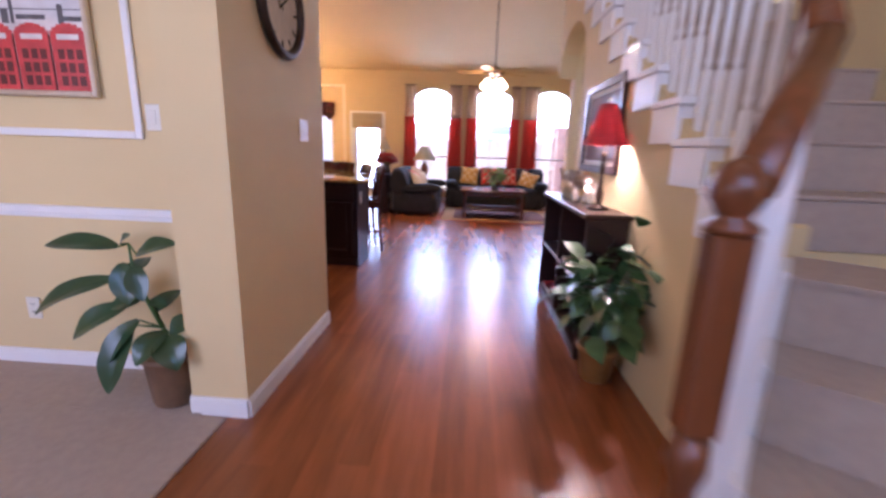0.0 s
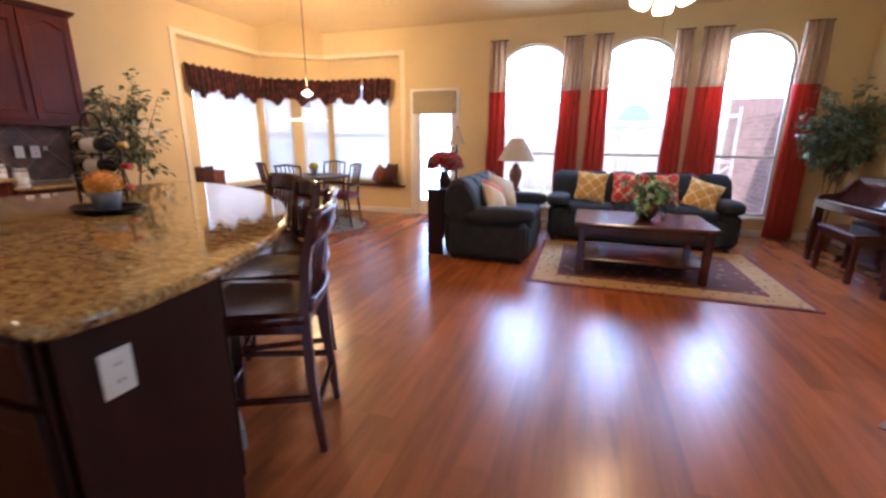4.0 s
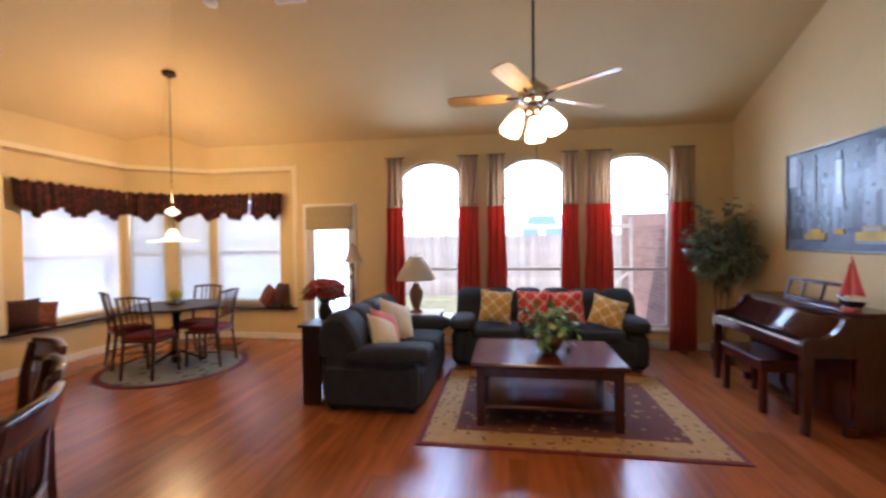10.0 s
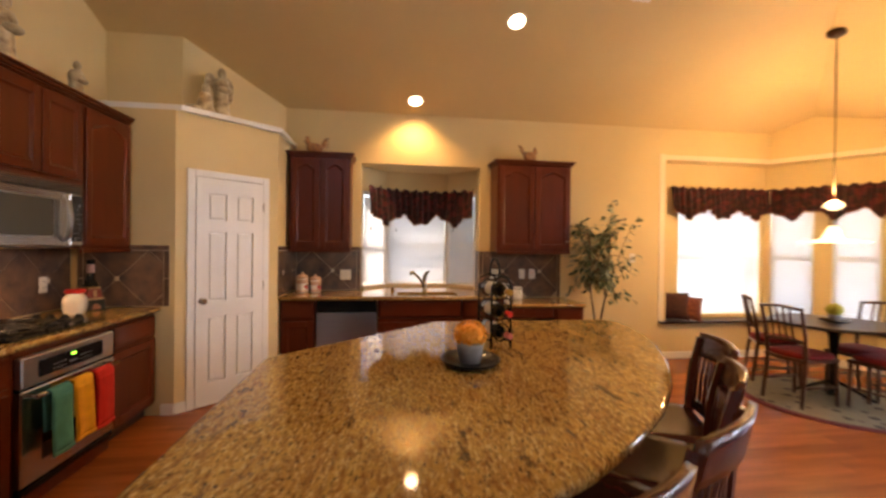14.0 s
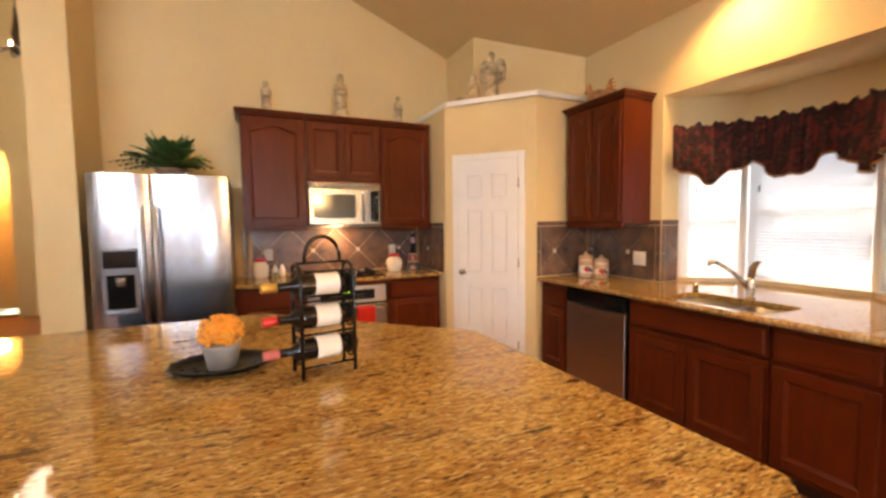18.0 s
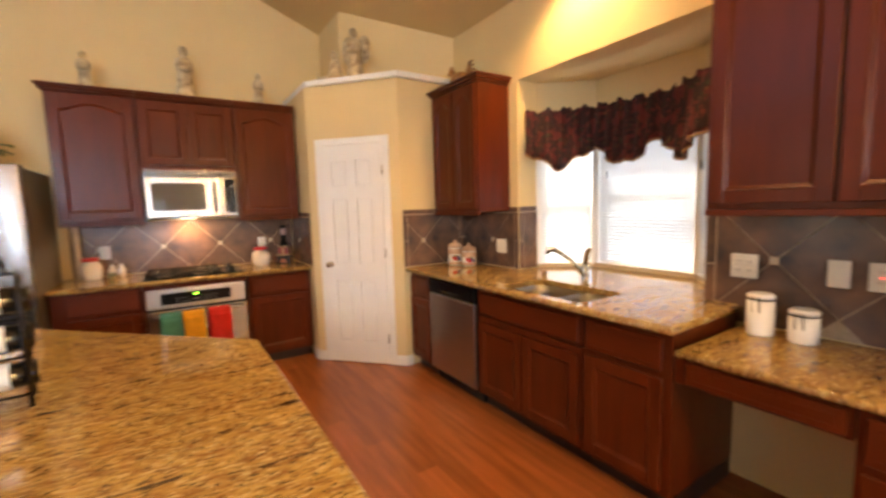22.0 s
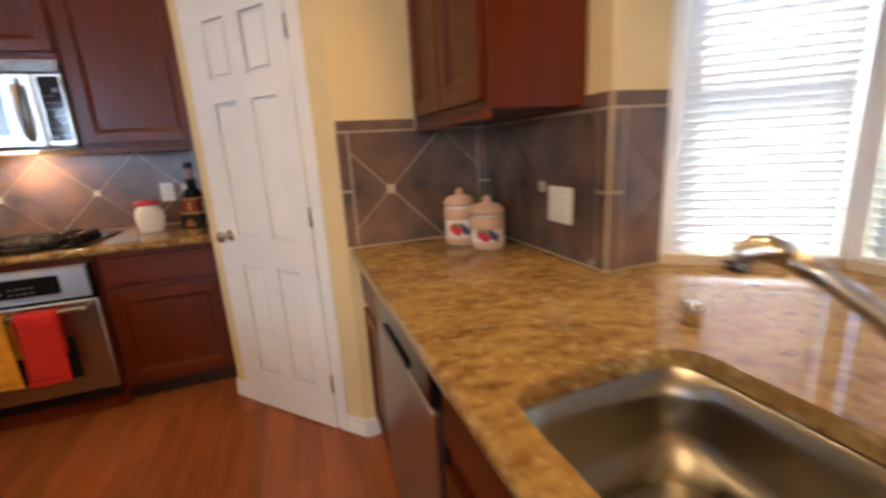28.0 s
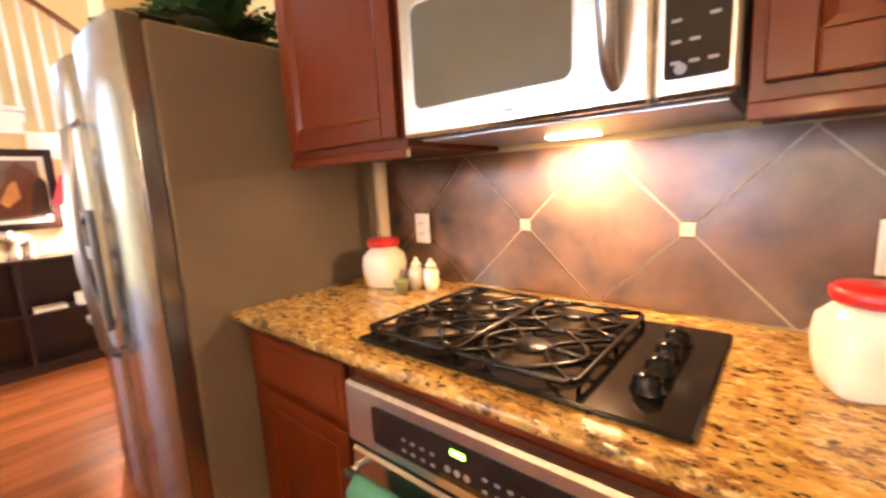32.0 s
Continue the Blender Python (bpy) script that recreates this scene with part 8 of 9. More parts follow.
def newel(x, y, z0, z1):
    n = part("newel_post", M().box(x - 0.026, x + 0.026, y - 0.026, y + 0.026, z1 - 0.40, z1 - 0.10, 0.005), OAK, st, "turned oak newel post")
    h = z1 - 0.40 - z0
    part("turned_shaft", M().lathe([(0.036, z0), (0.036, z0 + 0.12 * h), (0.022, z0 + 0.15 * h), (0.031, z0 + 0.22 * h), (0.026, z0 + 0.5 * h), (0.020, z0 + 0.88 * h), (0.031, z0 + 0.93 * h), (0.026, z1 - 0.4005)], 16, (x, y, 0)), OAK, n)
    part("newel_cap", M().lathe([(0.034, z1 - 0.0995), (0.034, z1 - 0.090), (0.02, z1 - 0.080), (0.022, z1 - 0.074), (0.033, z1 - 0.055), (0.034, z1 - 0.035), (0.024, z1 - 0.012), (0.005, z1)], 18, (x, y, 0)), OAK, n)


newel(1.67, 0.59, 0.0, 1.22)
newel(2.29, 1.44, 0.55, 2.20)


def rail(p, q, drop, n, floor):
    p, q = Vector(p), Vector(q)
    part("handrail", M().tube([p, p.lerp(q, 0.5), q], 0.032, 10, flat=0.8), OAK, st, "oak handrail")
    for i in range(n):
        f = (i + 0.5) / n
        t = p.lerp(q, f)
        z0, h = floor(f), t.z - 0.02 - floor(f)
        b = M().box(t.x - 0.016, t.x + 0.016, t.y - 0.016, t.y + 0.016, z0, z0 + 0.26 * h, 0.003)
        b.lathe([(0.014, z0 + 0.26 * h), (0.010, z0 + 0.275 * h), (0.016, z0 + 0.295 * h), (0.011, z0 + 0.32 * h), (0.0155, z0 + 0.40 * h), (0.013, z0 + 0.60 * h), (0.009, z0 + h)], 8, (t.x, t.y, 0))
        part("baluster", b, WHITE, st, "white turned baluster")


rail((1.69, 0.60, 1.18), (1.945, 0.875, 1.435), 0.9, 4, lambda f: 0.192 + 0.185 * int((0.15 + 0.37 * f) / 0.215))
rail((1.945, 0.875, 1.435), (2.27, 1.41, 1.80), 0.9, 6, lambda f: 0.192 + 0.185 * min(4, int((0.52 + 0.62 * f) / 0.215)))
rail((2.285, 1.48, 2.08), (2.285, 4.2, 2.08 + 0.655 * 2.72), 1.0, 27, lambda f: TREAD0 - 0.094 + RISE * int((0.03 + 2.72 * f) / RUN))
# niche in the stair wall holds a framed mirror
mr = thing("niche_mirror", "dark framed mirror standing in the arched niche", "mirror", P(3.50, 0.0, 0.9, -90))
part("frame", M().box(0.05, 0.11, -0.03, 0, 0, 1.25, 0.006).box(0.61, 0.67, -0.03, 0, 0, 1.25, 0.006).box(0.11, 0.61, -0.03, 0, 0, 0.06, 0.006).box(0.11, 0.61, -0.03, 0, 1.19, 1.25, 0.006), DARKWOOD, mr)
part("glass", M().box(0.111, 0.609, -0.012, -0.004, 0.061, 1.189), MIRROR, mr, "silvered mirror glass")
structure("door_3", M().box(0.85, 1.75, -2.2, -2.15, 0.0, 2.05, 0.006), WHITE, "white front door behind the start of the walk", "door")
lamp("passage_light", "POINT", P(2.85, -2.8, 2.4), 9, WARM, 0.1)
# added foyer lamp, its source is out of view
lamp("foyer_chandelier", "POINT", P(1.3, 0.2, 3.6), 4, (1.0, 0.80, 0.58), 0.25)
# unseen fixtures, added to carry the foyer lamp and the passage lamp
hc = thing("hall_chandelier", "assumed bronze six arm chandelier with lit bulbs, out of view in the foyer", "chandelier", P(1.3, 0.2, 0))
part("canopy", M().lathe([(0.02, ZT - 0.06), (0.07, ZT - 0.02), (0.075, ZT - 0.001)], 18), BRONZE, hc)
part("chain", M().tube([(0, 0, 3.95), (0, 0, ZT - 0.05)], 0.007, 6), BRONZE, hc)
part("column", M().lathe([(0.01, 3.42), (0.045, 3.46), (0.03, 3.55), (0.05, 3.65), (0.025, 3.8), (0.012, 3.96)], 16), BRONZE, hc)
BULB = glow("clear_candle_bulb", (1.0, 0.80, 0.52), 5)
for i in range(6):
    c_, s_ = math.cos(i * math.pi / 3), math.sin(i * math.pi / 3)
    arm = part("arm", M().tube([(0.04 * c_, 0.04 * s_, 3.52), (0.16 * c_, 0.16 * s_, 3.44), (0.28 * c_, 0.28 * s_, 3.48), (0.31 * c_, 0.31 * s_, 3.56)], 0.008, 6), BRONZE, hc)
    part("cup", M().lathe([(0.012, 3.56), (0.03, 3.575), (0.026, 3.585)], 12, (0.31 * c_, 0.31 * s_, 0)), BRONZE, arm)
    part("bulb", M().lathe([(0.008, 3.586), (0.017, 3.61), (0.012, 3.65), (0.002, 3.675)], 10, (0.31 * c_, 0.31 * s_, 0)), BULB, arm, "lit candle bulb")
pf = thing("flush_light", "assumed lit flush ceiling light, out of view in the passage", "ceiling light", P(2.85, -2.8, 3.2))
part("pan", M().lathe([(0.14, -0.03), (0.15, -0.02), (0.15, -0.001)], 22), BRONZE, pf)
part("bowl", M().lathe([(0.02, -0.11), (0.09, -0.09), (0.13, -0.031)], 22), BULB, pf, "lit glass bowl")


# ---- small kitchen things ----
def jar(at, label):
    j = thing("cookie_jar", label, "jar", at, "cookie jars")
    m = M()
    rings = []
    for r, z, e in ((0.060, 0.0, 0.42), (0.068, 0.008, 0.36), (0.078, 0.05, 0.33), (0.082, 0.10, 0.33), (0.078, 0.14, 0.4), (0.062, 0.165, 0.7), (0.056, 0.178, 1.0)):
        ring = []
        for i in range(24):
            a = 2 * math.pi * i / 24
            c, s = math.cos(a), math.sin(a)
            k = (abs(c) ** (2 / e) + abs(s) ** (2 / e)) ** (-e / 2)
            ring.append((r * c * k, r * s * k * 0.9, z))
        rings.append(ring)
    m.add([p for r in rings for p in r], [(j_ * 24 + i, j_ * 24 + (i + 1) % 24, (j_ + 1) * 24 + (i + 1) % 24, (j_ + 1) * 24 + i) for j_ in range(len(rings) - 1) for i in range(24)] + [tuple(range(23, -1, -1)), tuple(range(144, 168))], True)
    part("body", m, CERAMIC, j)
    part("lid", M().lathe([(0.066, 0.1785), (0.070, 0.184), (0.070, 0.202), (0.062, 0.210), (0.02, 0.212)], 24), RED, j, "red lid")


jar(P(-1.13, 2.28, 0.915, 15) @ Matrix.Scale(0.9, 4), "cream ceramic cookie jar with a red lid by the refrigerator")
jar(P(-2.47, 2.40, 0.915, 20) @ Matrix.Scale(0.9, 4), "cream ceramic cookie jar with a red lid by the cooktop")
for x, y in ((-1.27, 2.25), (-1.335, 2.24)):
    s = thing("shaker", "cream salt and pepper shaker on the counter", "shaker", P(x, y, 0.915), "shakers")
    part("body", M().lathe([(0.024, 0), (0.030, 0.02), (0.030, 0.07), (0.020, 0.085)], 16), CERAMIC, s)
    part("cap", M().lathe([(0.021, 0.0852), (0.022, 0.095), (0.010, 0.108), (0.008, 0.118), (0.003, 0.12)], 16), CERAMIC, s)
cu = thing("small_cup", "small sage green cup on the counter", "cup", P(-1.27, 2.335, 0.915))
part("body", M().lathe([(0.020, 0), (0.030, 0.045), (0.031, 0.05), (0.026, 0.045), (0.018, 0.006)], 16), material("sage_glaze", (0.26, 0.28, 0.14), 0.3, vary=0.08, scale=20), cu)
ph = thing("paper_post", "tall tan rolling pin standing behind the jar", "rolling pin", P(-1.04, 2.19, 0.915))
part("roller", M().lathe([(0.024, 0.0), (0.026, 0.01), (0.026, 0.48), (0.022, 0.485)], 16), CREAMCLOTH, ph)
DULLGOLD = material("dull_gold_paint", (0.36, 0.20, 0.07), 0.4, vary=0.15, scale=40)
DEEPRED = material("deep_red_lacquer", (0.20, 0.028, 0.012), 0.4, vary=0.25, scale=25, spec=0.2)
RUST = material("rust_orange_paint", (0.34, 0.10, 0.02), 0.45, vary=0.2, scale=40)
PINKSEAL = material("pink_paper_seal", (0.40, 0.24, 0.22), 0.5, vary=0.15, scale=60)
bo = thing("oil_bottle", "square tapered dark bottle with red and gold bands by the cooktop", "bottle", P(-2.71, 2.35, 0.915, 20))
GREENGLASS = material("dark_green_glaze", (0.018, 0.014, 0.006), 0.45, vary=0.15, scale=30, spec=0.15)
for nm, z0, z1, r0, r1, n, mt in (("base", 0, 0.082, 0.100, 0.090, 4, GREENGLASS), ("gold_band", 0.0822, 0.097, 0.0905, 0.087, 4, DULLGOLD), ("red_panel", 0.0972, 0.168, 0.079, 0.066, 4, DEEPRED), ("gold_collar", 0.1682, 0.182, 0.069, 0.062, 4, DULLGOLD), ("shoulder", 0.1822, 0.24, 0.056, 0.034, 4, BLACK), ("neck", 0.2402, 0.295, 0.028, 0.026, 14, BLACK), ("seal", 0.2952, 0.362, 0.027, 0.026, 14, PINKSEAL), ("cap", 0.3622, 0.398, 0.027, 0.026, 14, BLACK)):
    b = part(nm, M().lathe([(r0 - 0.004, z0), (r0, z0 + 0.003), (r1, z1 - 0.003), (r1 - 0.004, z1)], n, smooth=n > 4), mt, bo)
    if nm in ("base", "red_panel"):
        for k in range(4):
            w, h, d = (0.032, 0.045, r0 * 0.7071) if nm == "base" else (0.012, 0.052, r0 * 0.7071)
            arch = [(-w, 0), (w, 0), (w, h * 0.4), (w * 0.5, h * 0.85), (0, h), (-w * 0.5, h * 0.85), (-w, h * 0.4)] if nm == "base" else [(-w, 0), (w, 0), (w, h), (-w, h)]
            tilt = 5 if nm == "base" else 7.5
            o_ = part("painted_motif", M().prism(arch, -0.001, 0.001), RUST if nm == "base" else DULLGOLD, b)
            o_.matrix_basis = pose(0, 0, 0, 0, 0, 45 + 90 * k) @ pose(0, -d, z0 + 0.009, 90 - tilt)


GRAPE = material("painted_grape_blue", (0.06, 0.055, 0.15), 0.3, vary=0.15, scale=60)


def fruit_canister(x, y, h, label):
    c = thing("canister", label, "canister", P(x, y, 0.915) @ Matrix.Scale(1.28, 4), "fruit canisters")
    pink = material("peach_glaze", (0.60, 0.38, 0.24), 0.25, vary=0.05, scale=10) if "peach_glaze" not in bpy.data.materials else bpy.data.materials["peach_glaze"]
    part("body", M().lathe([(0.048, 0), (0.052, 0.012), (0.052, h - 0.012), (0.048, h)], 22), CERAMIC, c)
    for z, k in ((0.006, 0.018), (h - 0.044, 0.036)):
        part("band", M().lathe([(0.0525, z), (0.054, z + 0.004), (0.054, z + k - 0.004), (0.0525, z + k)], 22), pink, c, "peach glazed band")
    for a, z, w, mt in ((0.72, 0.44, 0.013, RED), (1.02, 0.38, 0.015, RED), (1.38, 0.42, 0.012, GRAPE), (1.62, 0.34, 0.011, GRAPE), (0.88, 0.54, 0.008, LEAF), (1.22, 0.53, 0.008, LEAF)):
        part("fruit_motif", M().blob((0, 0, 0), (0.0035, w, w * 1.1), 1.0, 10, 6, Matrix.Rotation(a, 4, "Z") @ Matrix.Translation((0.052, 0, h * z))), mt, c)
    part("lid", M().lathe([(0.054, h + 0.0005), (0.055, h + 0.012), (0.04, h + 0.028), (0.012, h + 0.034), (0.014, h + 0.045), (0.006, h + 0.055)], 22), pink, c, "peach lid with a knob")


fruit_canister(-3.93, 3.74, 0.125, "cream and peach canister with fruit painted on it")
fruit_canister(-3.99, 3.87, 0.105, "shorter cream and peach canister with painted fruit")
for y, h in ((6.12, 0.16), (6.28, 0.115)):
    c = thing("clip_canister", "white ceramic canister with a wire clip on the desk", "canister", P(-4.0, y, 0.822), "clip canisters")
    part("body", M().lathe([(0.052, 0), (0.055, 0.01), (0.055, h), (0.05, h + 0.002)], 22), WHITECER, c)
    part("seal", M().lathe([(0.053, h + 0.0025), (0.053, h + 0.009)], 22), BLACK, c)
    part("lid", M().lathe([(0.055, h + 0.0095), (0.055, h + 0.025), (0.045, h + 0.032)], 22), WHITECER, c)
    part("clip", M().tube([(0.056, -0.014, h - 0.05), (0.062, -0.014, h + 0.02), (0.062, 0.014, h + 0.02), (0.056, 0.014, h - 0.05)], 0.003, 6), IRON, c)
wall_plate("wall_socket", "ivory double socket plate on the backsplash", P(-4.098, 6.01, 1.12, 90), 0.115, kind="socket")
wall_plate("light_switch", "ivory switch plate on the desk backsplash", P(-4.098, 6.36, 1.12, 90))
ws = wall_plate("wall_socket", "ivory safety socket with a red light on the desk backsplash", P(-4.098, 6.49, 1.12, 90), 0.08, kind="socket")
part("indicator", M().box(-0.003, 0.003, -0.0112, -0.0066, -0.003, 0.003), glow("red_indicator", (1.0, 0.04, 0.03), 1.0), ws, "tiny red indicator light")
wall_plate("light_switch", "wide ivory switch plate on the backsplash by the sink", P(-4.098, 4.20, 1.105, 90), 0.125)
wall_plate("wall_socket", "ivory socket on the backsplash behind the cookie jar", P(-2.53, 2.142, 1.13, 180), kind="socket")
wall_plate("wall_socket", "ivory socket on the backsplash near the refrigerator", P(-1.22, 2.142, 1.13, 180), kind="socket")

# wine rack, plate and flower ball on the island
wr = thing("wine_rack", "black iron wine rack with three bottles on the island", "wine rack", P(-1.27, 5.26, 0.915, 9))
for x in (-0.09, 0.09):
    fr2 = part("end_frame", M().tube([(x, -0.055, 0.004), (x, -0.055, 0.33), (x, -0.04, 0.37), (x, 0, 0.385), (x, 0.04, 0.37), (x, 0.055, 0.33), (x, 0.055, 0.004)], 0.007, 8), IRON, wr, "arched black iron end frame")
    for z in (0.09, 0.20, 0.31):
        part("ring", M().tube([(x, 0.046 * math.cos(i * math.pi / 10), z + 0.046 * math.sin(i * math.pi / 10)) for i in range(20)], 0.004, 6, close=True), IRON, fr2)
for z in (0.04, 0.15, 0.26):
    for y in (-0.05, 0.05):
        part("cross_bar", M().tube([(-0.09, y, z), (0.09, y, z)], 0.004, 6), IRON, wr)
part("carry_handle", M().tube([(0.062 * math.cos(math.pi - math.pi * i / 12), 0, 0.40 + 0.075 * math.sin(math.pi * i / 12)) for i in range(13)], 0.007, 8).tube([(-0.062, 0, 0.385), (-0.062, 0, 0.402)], 0.007, 8).tube([(0.062, 0, 0.385), (0.062, 0, 0.402)], 0.007, 8).tube([(-0.09, 0, 0.385), (0.09, 0, 0.385)], 0.005, 6), IRON, wr)
for z, fm in ((0.09, PINKCLOTH), (0.20, RED), (0.31, FOIL)):
    b = thing("wine_bottle", "dark wine bottle with a cream label lying in the rack", "bottle", P(-1.27, 5.26, 0.915, 9) @ pose(-0.12, 0, z, 0, 90), "wine bottles")
    b.matrix_basis = P(-1.27, 5.26, 0.915, 9) @ pose(-0.11, 0, z, 0, 90)
    part("glass", M().lathe([(0.034, 0.0), (0.037, 0.006), (0.037, 0.18), (0.030, 0.205), (0.0145, 0.225), (0.0135, 0.262)], 20), BOTTLE, b)
    part("label", M().lathe([(0.0374, 0.060), (0.0376, 0.062), (0.0376, 0.140), (0.0374, 0.142)], 20), LABEL, b, "cream paper label")
    part("foil", M().lathe([(0.0148, 0.2622), (0.0152, 0.27), (0.0152, 0.31), (0.014, 0.312)], 16), fm, b)
pt = thing("flower_plate", "orange flower ball in a grey pot on a black plate", "centrepiece", P(-0.94, 5.06, 0.9152))
part("plate", M().lathe([(0.07, 0), (0.13, 0.012), (0.145, 0.026), (0.14, 0.028), (0.125, 0.016), (0.06, 0.006)], 36, m=pose(0, 0, 0, 0, 0, -6) @ Matrix.Diagonal((1.2, 0.96, 1, 1))), material("black_glazed_plate", (0.006, 0.006, 0.006), 0.28, vary=0.1, scale=8, spec=0.16), pt, "glossy black plate")
part("pot", M().lathe([(0.048, 0.0065), (0.062, 0.08), (0.066, 0.092), (0.058, 0.094)], 22), GREYPOT, pt, "grey stone pot")
rnd = random.Random(2)
m = M().blob((0, 0, 0.135), (0.062, 0.062, 0.048), 1.0, 14, 10)
for i in range(240):
    a, b = rnd.uniform(0, 6.283), rnd.uniform(-0.6, 1)
    n = Vector((math.cos(a) * math.sqrt(1 - b * b), math.sin(a) * math.sqrt(1 - b * b), b))
    c = Vector((0, 0, 0.135)) + Vector((n.x * 0.066, n.y * 0.066, n.z * 0.052))
    s1 = n.orthogonal().normalized() * 0.013
    s2 = n.cross(s1)
    tw = Matrix.Rotation(rnd.uniform(0, 6.28), 3, n)
    s1, s2 = tw @ s1, tw @ s2
    m.add([c - s1 * 0.2, c + s2 * 0.5 + n * 0.008, c + s1 + n * 0.013, c - s2 * 0.5 + n * 0.008], [(0, 1, 2, 3)])
part("flower_ball", m, ORANGE, pt, "orange chrysanthemum ball")

# figurines on the cabinets
def statue(at, h, label, wings=False):
    m = M().lathe([(0.11 * h * 2, 0), (0.10 * h * 2, 0.04 * h), (0.085 * h * 2, 0.06 * h), (0.13 * h, 0.3 * h), (0.12 * h, 0.5 * h), (0.15 * h, 0.66 * h), (0.11 * h, 0.76 * h), (0.05 * h, 0.80 * h)], 16)
    m.blob((0.02 * h, 0, 0.88 * h), (0.075 * h, 0.075 * h, 0.10 * h), 1.0, 12, 8)
    m.blob((0.12 * h, 0.0, 0.55 * h), (0.10 * h, 0.12 * h, 0.06 * h), 1.0, 12, 8)
    if wings:
        for s in (-1, 1):
            m.blob((-0.10 * h, s * 0.16 * h, 0.62 * h), (0.03 * h, 0.12 * h, 0.26 * h), 0.9, 12, 8)
        m.lathe([(0.20 * h, 0), (0.18 * h, 0.05 * h), (0.13 * h, 0.20 * h), (0.10 * h, 0.36 * h), (0.04 * h, 0.42 * h)], 14, (0.12 * h, -0.34 * h, 0)).blob((0.14 * h, -0.34 * h, 0.48 * h), (0.07 * h, 0.07 * h, 0.085 * h), 1.0, 10, 7).blob((0.16 * h, -0.55 * h, 0.06 * h), (0.10 * h, 0.16 * h, 0.06 * h), 0.9, 12, 7)
    solo("figurine", m, PORCELAIN, label, "figurine", at, "porcelain figurines")


statue(P(-1.24, 2.33, 2.479, 80), 0.34, "slim cream porcelain figurine on the wall cabinet")
statue(P(-1.95, 2.33, 2.479, 95), 0.50, "tall cream porcelain figurine on the wall cabinet")
statue(P(-2.57, 2.33, 2.479, 100), 0.35, "small kneeling porcelain figurine on the wall cabinet")
statue(P(-3.29, 3.10, 2.626, 45), 0.50, "winged porcelain figure group on the pantry ledge", True)
RCOL = material("painted_rooster", (0.50, 0.22, 0.06), 0.35, vary=0.3, scale=22, color2=(0.10, 0.05, 0.03))


def rooster(at, s, label):
    m = M().blob((0, 0, 0.09 * s), (0.12 * s, 0.06 * s, 0.075 * s), 0.9, 16, 10).blob((0.10 * s, 0, 0.17 * s), (0.04 * s, 0.035 * s, 0.05 * s), 1.0, 12, 8)
    m.tube([(0.06 * s, 0, 0.11 * s), (0.10 * s, 0, 0.17 * s)], 0.035 * s, 8).tube([(0.13 * s, 0, 0.17 * s), (0.165 * s, 0, 0.16 * s)], [0.012 * s, 0.003 * s], 6)
    for k in range(4):
        m.tube([(-0.09 * s, 0, 0.10 * s), (-0.15 * s, (k - 1.5) * 0.015 * s, (0.14 + 0.03 * k) * s), (-0.20 * s, (k - 1.5) * 0.02 * s, (0.12 + 0.04 * k) * s)], [0.025 * s, 0.018 * s, 0.006 * s], 6)
    m.blob((0.105 * s, 0, 0.225 * s), (0.03 * s, 0.008 * s, 0.018 * s), 1.0, 8, 6)
    m.lathe([(0.07 * s, 0), (0.06 * s, 0.02 * s)], 14)
    solo("rooster_figurine", m, RCOL, label, "figurine", at, "rooster figurines")


rooster(P(-3.94, 3.86, 2.479, -70), 0.8, "painted rooster figurine on the wall cabinet by the sink")
rooster(P(-3.92, 6.38, 2.479, 110), 0.8, "painted rooster figurine on the wall cabinet over the desk")
fe = thing("fern", "green fern with arching fronds in a basket on the refrigerator", "plant", P(-0.46, 2.52, 1.8085))
part("basket", M().lathe([(0.085, 0), (0.095, 0.01), (0.115, 0.09), (0.12, 0.11), (0.11, 0.112)], 22), TERRA, fe, "brown woven basket")
part("soil", M().lathe([(0.108, 0.095), (0.005, 0.10)], 18), SOIL, fe)
rnd = random.Random(31)
fm = [M(), M()]
rib = M()
for i in range(72):
    az, el, ln = rnd.uniform(0, 6.283), rnd.uniform(0.5, 1.5), rnd.uniform(0.24, 0.40)
    hd = Vector((math.cos(az), math.sin(az), 0))
    pts = [hd * (0.03 + ln * math.cos(el) * t + 0.05 * t * t) + Vector((0, 0, 0.10 + ln * math.sin(el) * t - 0.12 * ln / 0.3 * t * t * (1.7 - 0.85 * el))) for t in [q / 9 for q in range(10)]]
    rib.tube(pts, [0.0028 - 0.0002 * q for q in range(10)], 4)
    sd_ = hd.cross(Vector((0, 0, 1)))
    for q in range(1, 10):
        d = (pts[q] - pts[q - 1]).normalized()
        lw = 0.066 * math.sin(math.pi * min(1, 0.15 + q / 11)) ** 0.8
        for sg in (-1, 1):
            tip = pts[q] + sd_ * (sg * lw) + d * (0.022) - Vector((0, 0, 0.012 + 0.01 * rnd.random()))
            a, b = pts[q] - d * 0.014, pts[q] + d * 0.012
            mid = (pts[q] + tip) * 0.5 + Vector((0, 0, 0.006))
            fm[i % 2].add([a, mid - d * 0.017, tip, mid + d * 0.017, b], [(0, 1, 2, 3, 4)], True)
part("stem", rib, LEAFDARK, fe)
tagged(part("fronds", fm[0], LEAF, fe), kind="stuff")
tagged(part("older_fronds", fm[1], LEAFDARK, fe, "darker fronds"), kind="stuff")

# recessed ceiling lights and vent
SLOPE = math.degrees(math.atan(SL))


